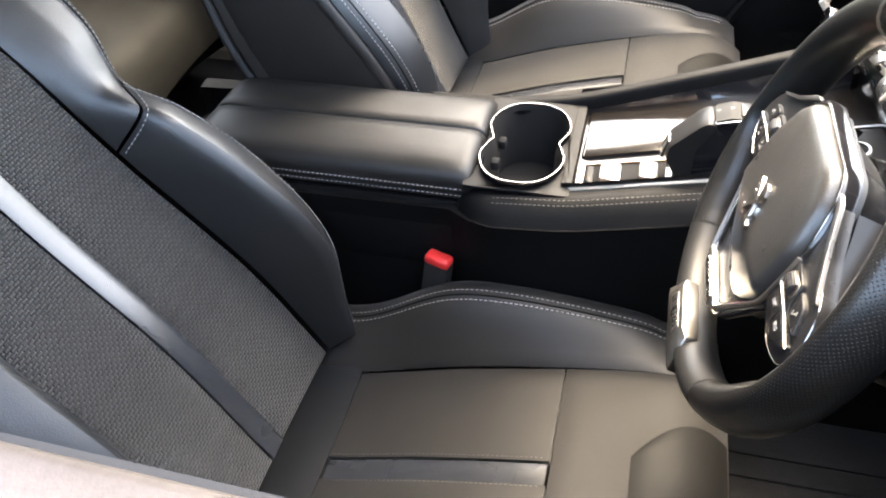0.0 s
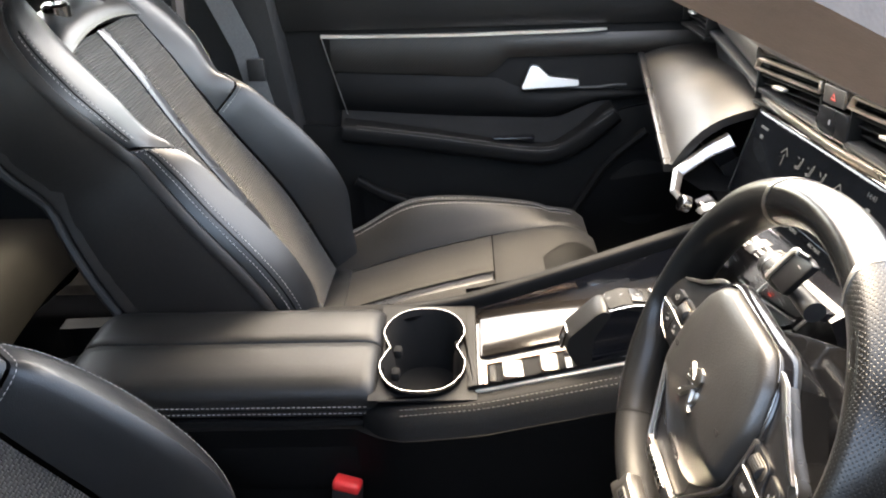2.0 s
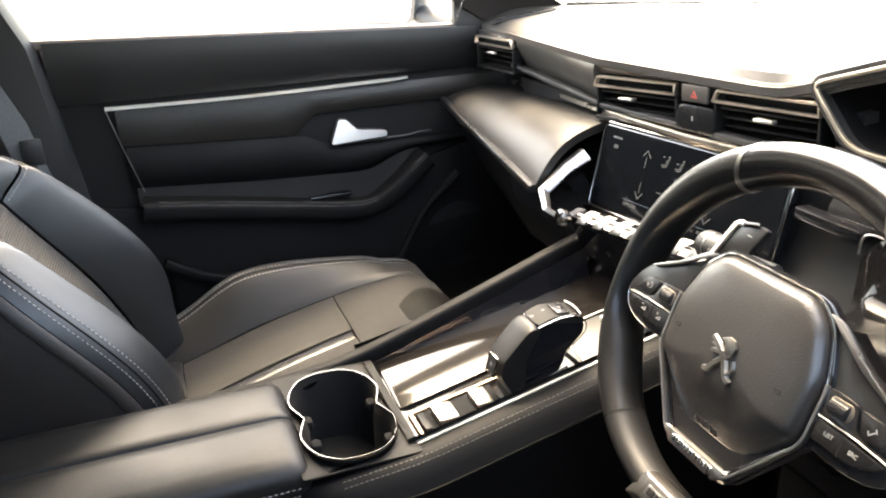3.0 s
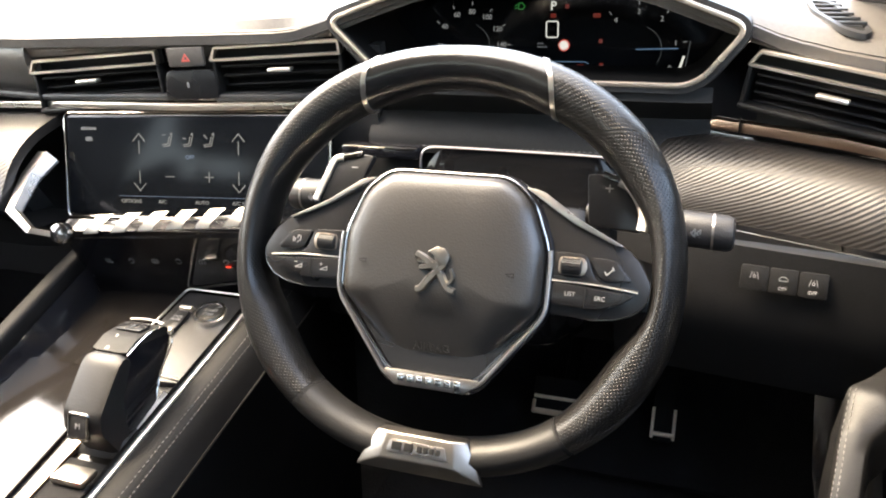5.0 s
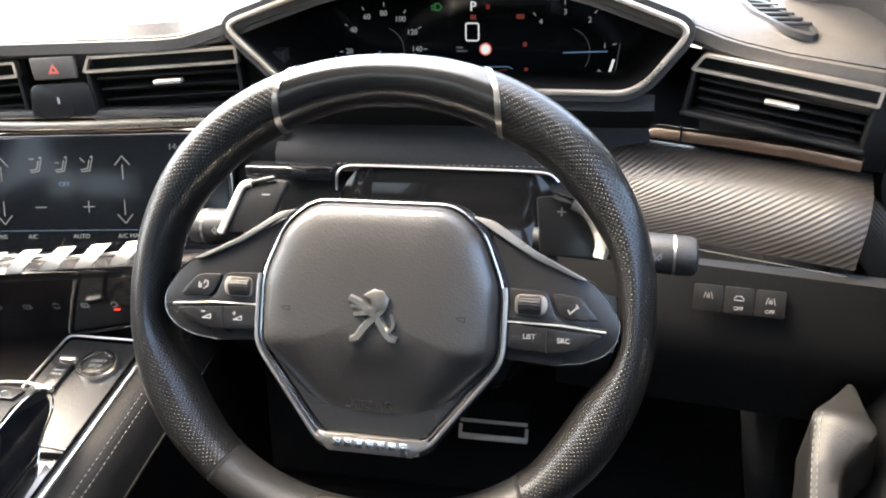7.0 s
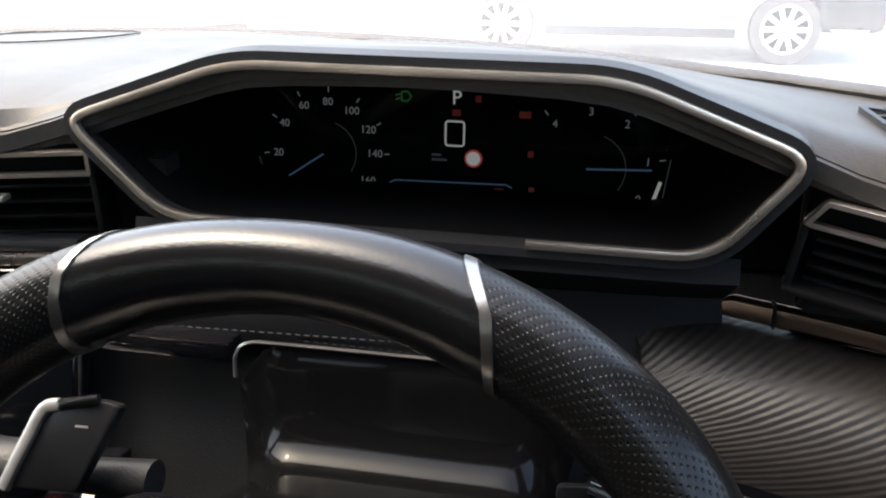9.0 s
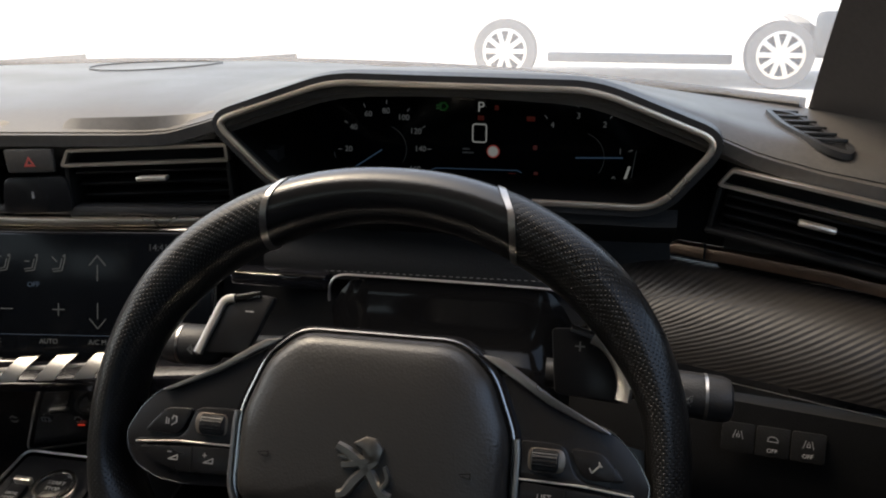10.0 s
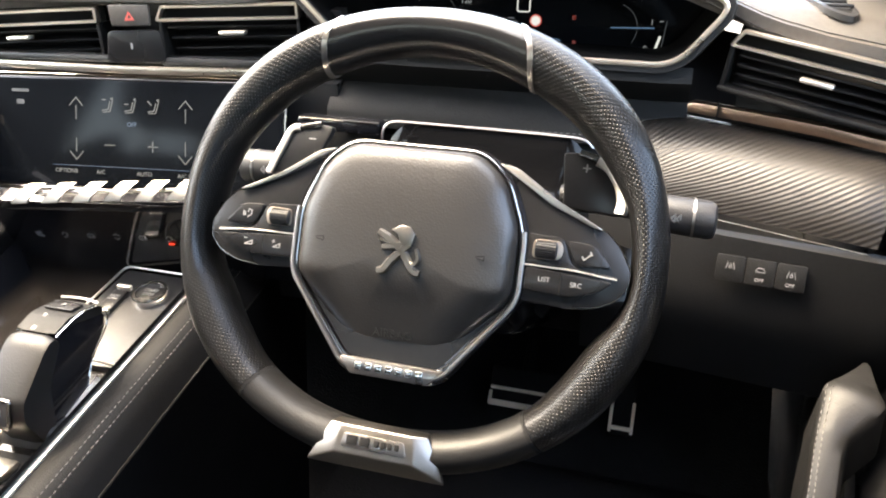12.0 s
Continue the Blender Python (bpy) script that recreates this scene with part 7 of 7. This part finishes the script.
    part("front_tongue", patch(lambda u, v: (cx + u * 0.085 * math.sin(math.pi * min(1, 0.08 + v * 0.55)) ** 0.8, yc + lerp(0.425, 0.533, v), zc + cz(u * 0.08, lerp(0.425, 0.533, v)) + 0.0025), span(-1, 1, 14), span(0, 1, 10), drop=0.0022, skirt=0.004), CONSOLE_PAD, seat, "smooth leather tongue at the cushion's front")
    part("rear_cushion", patch(lambda u, v: seat_at(u, v), span(-0.175, 0.175, 20), span(-0.04, 0.0615, 8), drop=0.002, skirt=0.02), LEATHER, seat)
    for sg in (1, -1):
        part("cushion_bolster", patch(lambda u, v: seat_at(sg * (u if sg > 0 else 0.155 + 0.258 - u), v), span(0.155, 0.258, 14) if sg > 0 else span(0.155, 0.258, 14), span(-0.03, 0.525, 30), drop=0.003, skirt=0.03) if sg > 0 else patch(lambda u, v: seat_at(u, v), span(-0.258, -0.155, 14), span(-0.03, 0.525, 30), drop=0.003, skirt=0.03), CUSHION_LEATHER, seat, "raised leather cushion bolster")
        for k in (0.208, 0.220):
            part("stitching", stitches([(cx + sg * k, yc + v, zc + cz(k, v) + 0.0011) for v in span(0.03, 0.50, 30)], 0.0042, 0.0024, 0.00055), PALE_THREAD, seat)
        part("seam_fold", tube([(cx + sg * 0.214, yc + v, zc + cz(0.214, v) + 0.0003) for v in span(0.03, 0.50, 30)], 0.0013, 6), DARK, seat)
        part("valance", patch(lambda u, v: (cx + sg * (0.262 - 0.01 * v), yc + u, zc + lerp(cz(0.25, u) - 0.012, -0.13, v)), span(-0.05, 0.50, 14), span(0, 1, 5), drop=0.001, skirt=0.02 * -sg), PLASTIC, seat, "black plastic side cover")
    part("front_valance", patch(lambda u, v: (cx + u, yc + 0.528 - 0.05 * v, zc + lerp(0.0, -0.12, v)), span(-0.22, 0.22, 10), span(0, 1, 4), drop=0, skirt=-0.02), PLASTIC, seat)
    part("frame", box((cx, yc + 0.22, zc - 0.10), (0.44, 0.50, 0.12), 0.02), DARK, seat)
    part("hinge_cover", box((cx + 0.215 * (1 if cx < 0 else -1) * -1, yc - 0.01, zc + 0.02), (0.03, 0.12, 0.10), 0.015, 3), PLASTIC, seat)
    return seat


make_seat(-0.37, (-0.462, 0.435), (-0.46, 0.47), 28.5, "black leather and mesh passenger seat with a satin centre stripe")
make_seat(0.37, (-0.478, 0.345), (-0.500, 0.395), 33.0, "black leather and mesh driver's seat with a satin centre stripe")

# ---- rear bench ----
rb = thing("rear_bench", "dark rear bench seat in shade behind the front seats", "rear seat")
for x0, x1 in ((-0.66, -0.22), (-0.215, 0.215), (0.22, 0.66)):
    part("cushion", patch(lambda u, v: (u, v, 0.50 + 0.02 * math.sin(math.pi * (u - x0) / (x1 - x0)) - 0.10 * max(0, (v + 1.05) / 0.12) ** 2 * (v > -1.05)), span(x0, x1, 10), span(-1.52, -0.95, 10), skirt=0.12, drop=0.006), CONSOLE_PAD, rb)
    part("backrest", patch(lambda u, v: (u, lerp(-1.48, -1.72, v), lerp(0.52, 1.05, v)), span(x0, x1, 10), span(0, 1, 8), skirt=0.10, drop=0.006), CONSOLE_PAD, rb)

# ---- parked cars beyond the windscreen ----
def alloy_wheel(parent, c, r, axis_y=-1):
    m = Matrix.Translation(c) @ Matrix.Rotation(radians(90), 4, "X")
    part("tyre", put(loft([[(q * math.cos(a), q * math.sin(a), z) for a in span(0, 2 * math.pi, 28)[:-1]] for q, z in ((r * 0.70, -0.10), (r * 0.97, -0.10), (r, -0.07), (r, 0.07), (r * 0.97, 0.10), (r * 0.70, 0.10))], cap=False), m), TYRE, parent)
    rim = part("rim", put(rim_plate(circle(r * 0.74, 28), circle(r * 0.62, 28), 0.02), m @ Matrix.Translation((0, 0, 0.08))), METAL, parent, "bright alloy rim")
    for k in range(10):
        a = 2 * math.pi * k / 10
        part("spoke", put(box((r * 0.36, 0, 0.085), (r * 0.60, r * 0.15, 0.02), 0.006), m @ Matrix.Rotation(a, 4, "Z")), METAL, rim)
    part("hub_cap", put(plate(circle(r * 0.14, 16), 0.02), m @ Matrix.Translation((0, 0, 0.085))), METAL, rim)
    part("brake_dish", put(plate(circle(r * 0.66, 20), 0.01, bevel=0), m @ Matrix.Translation((0, 0, 0.02))), DARK, rim)


def parked_car(x0, y0, label, mat, nose_mat, base=2.60, r=0.315, flip=1):
    z0 = y0 * SLOPE
    c = thing("parked_car", label, "car", Matrix.Translation((x0, y0, z0)))
    # side outline from tail to nose, wheels at 0 and base
    prof = [(-0.85, 0.35), (-0.90, 0.60), (-0.80, 0.95), (-0.30, 1.02), (0.30, 1.40), (0.95, 1.47), (1.60, 1.42), (2.25, 1.02), (3.10, 0.90), (3.40, 0.72), (3.42, 0.40), (3.2, 0.25)]
    arch = []
    for cx in (base, 0.0):
        arch += [(cx + 0.38 * math.cos(a), r + 0.38 * math.sin(a)) for a in span(0, math.pi, 12)]
    low = [(p[0], max(p[1], 0.25)) for p in arch]
    outline = prof + low + [(-0.6, 0.25)]
    bm = bmesh.new()
    rings = []
    for y, inset in ((0.0, 0.0), (0.10, 0.0), (1.60, 0.0), (1.72, 0.0)):
        rings.append([(p[0], y + (0.22 * max(0, p[1] - 0.95) if y < 0.8 else -0.22 * max(0, p[1] - 0.95)), p[1]) for p in outline])
    part("body", loft(rings), mat, c)
    for wx in (0.0, base):
        alloy_wheel(c, (wx, 0.10, r), r)
    win = [(0.10, 1.05), (0.42, 1.34), (0.95, 1.40), (1.55, 1.35), (2.02, 1.05)]
    part("side_window", put(plate(rounded(win, 0.05, 3), 0.01), Matrix(((1, 0, 0, 0), (0, 0.20, -1, 0.015 - 0.205), (0, 1, 0.2, 0), (0, 0, 0, 1)))), DISPLAY, c)
    part("door_line", tube([(1.0, -0.003, 0.35), (1.0, -0.003, 0.97)], 0.006, 6), DARK, c)
    part("door_handle", box((1.18, -0.01, 0.86), (0.16, 0.02, 0.03), 0.006), mat, c)
    part("sill", box((1.3, 0.02, 0.27), (1.75, 0.06, 0.10), 0.02), DARK_PAINT, c, "dark lower sill")
    part("bumper", box((3.15, 0.80, 0.52), (0.62, 1.66, 0.46), 0.10, 3), nose_mat, c)
    return c


parked_car(-0.55, 7.9, "white parked car with bright alloy wheels across the yard", WHITE_PAINT, DARK_PAINT)
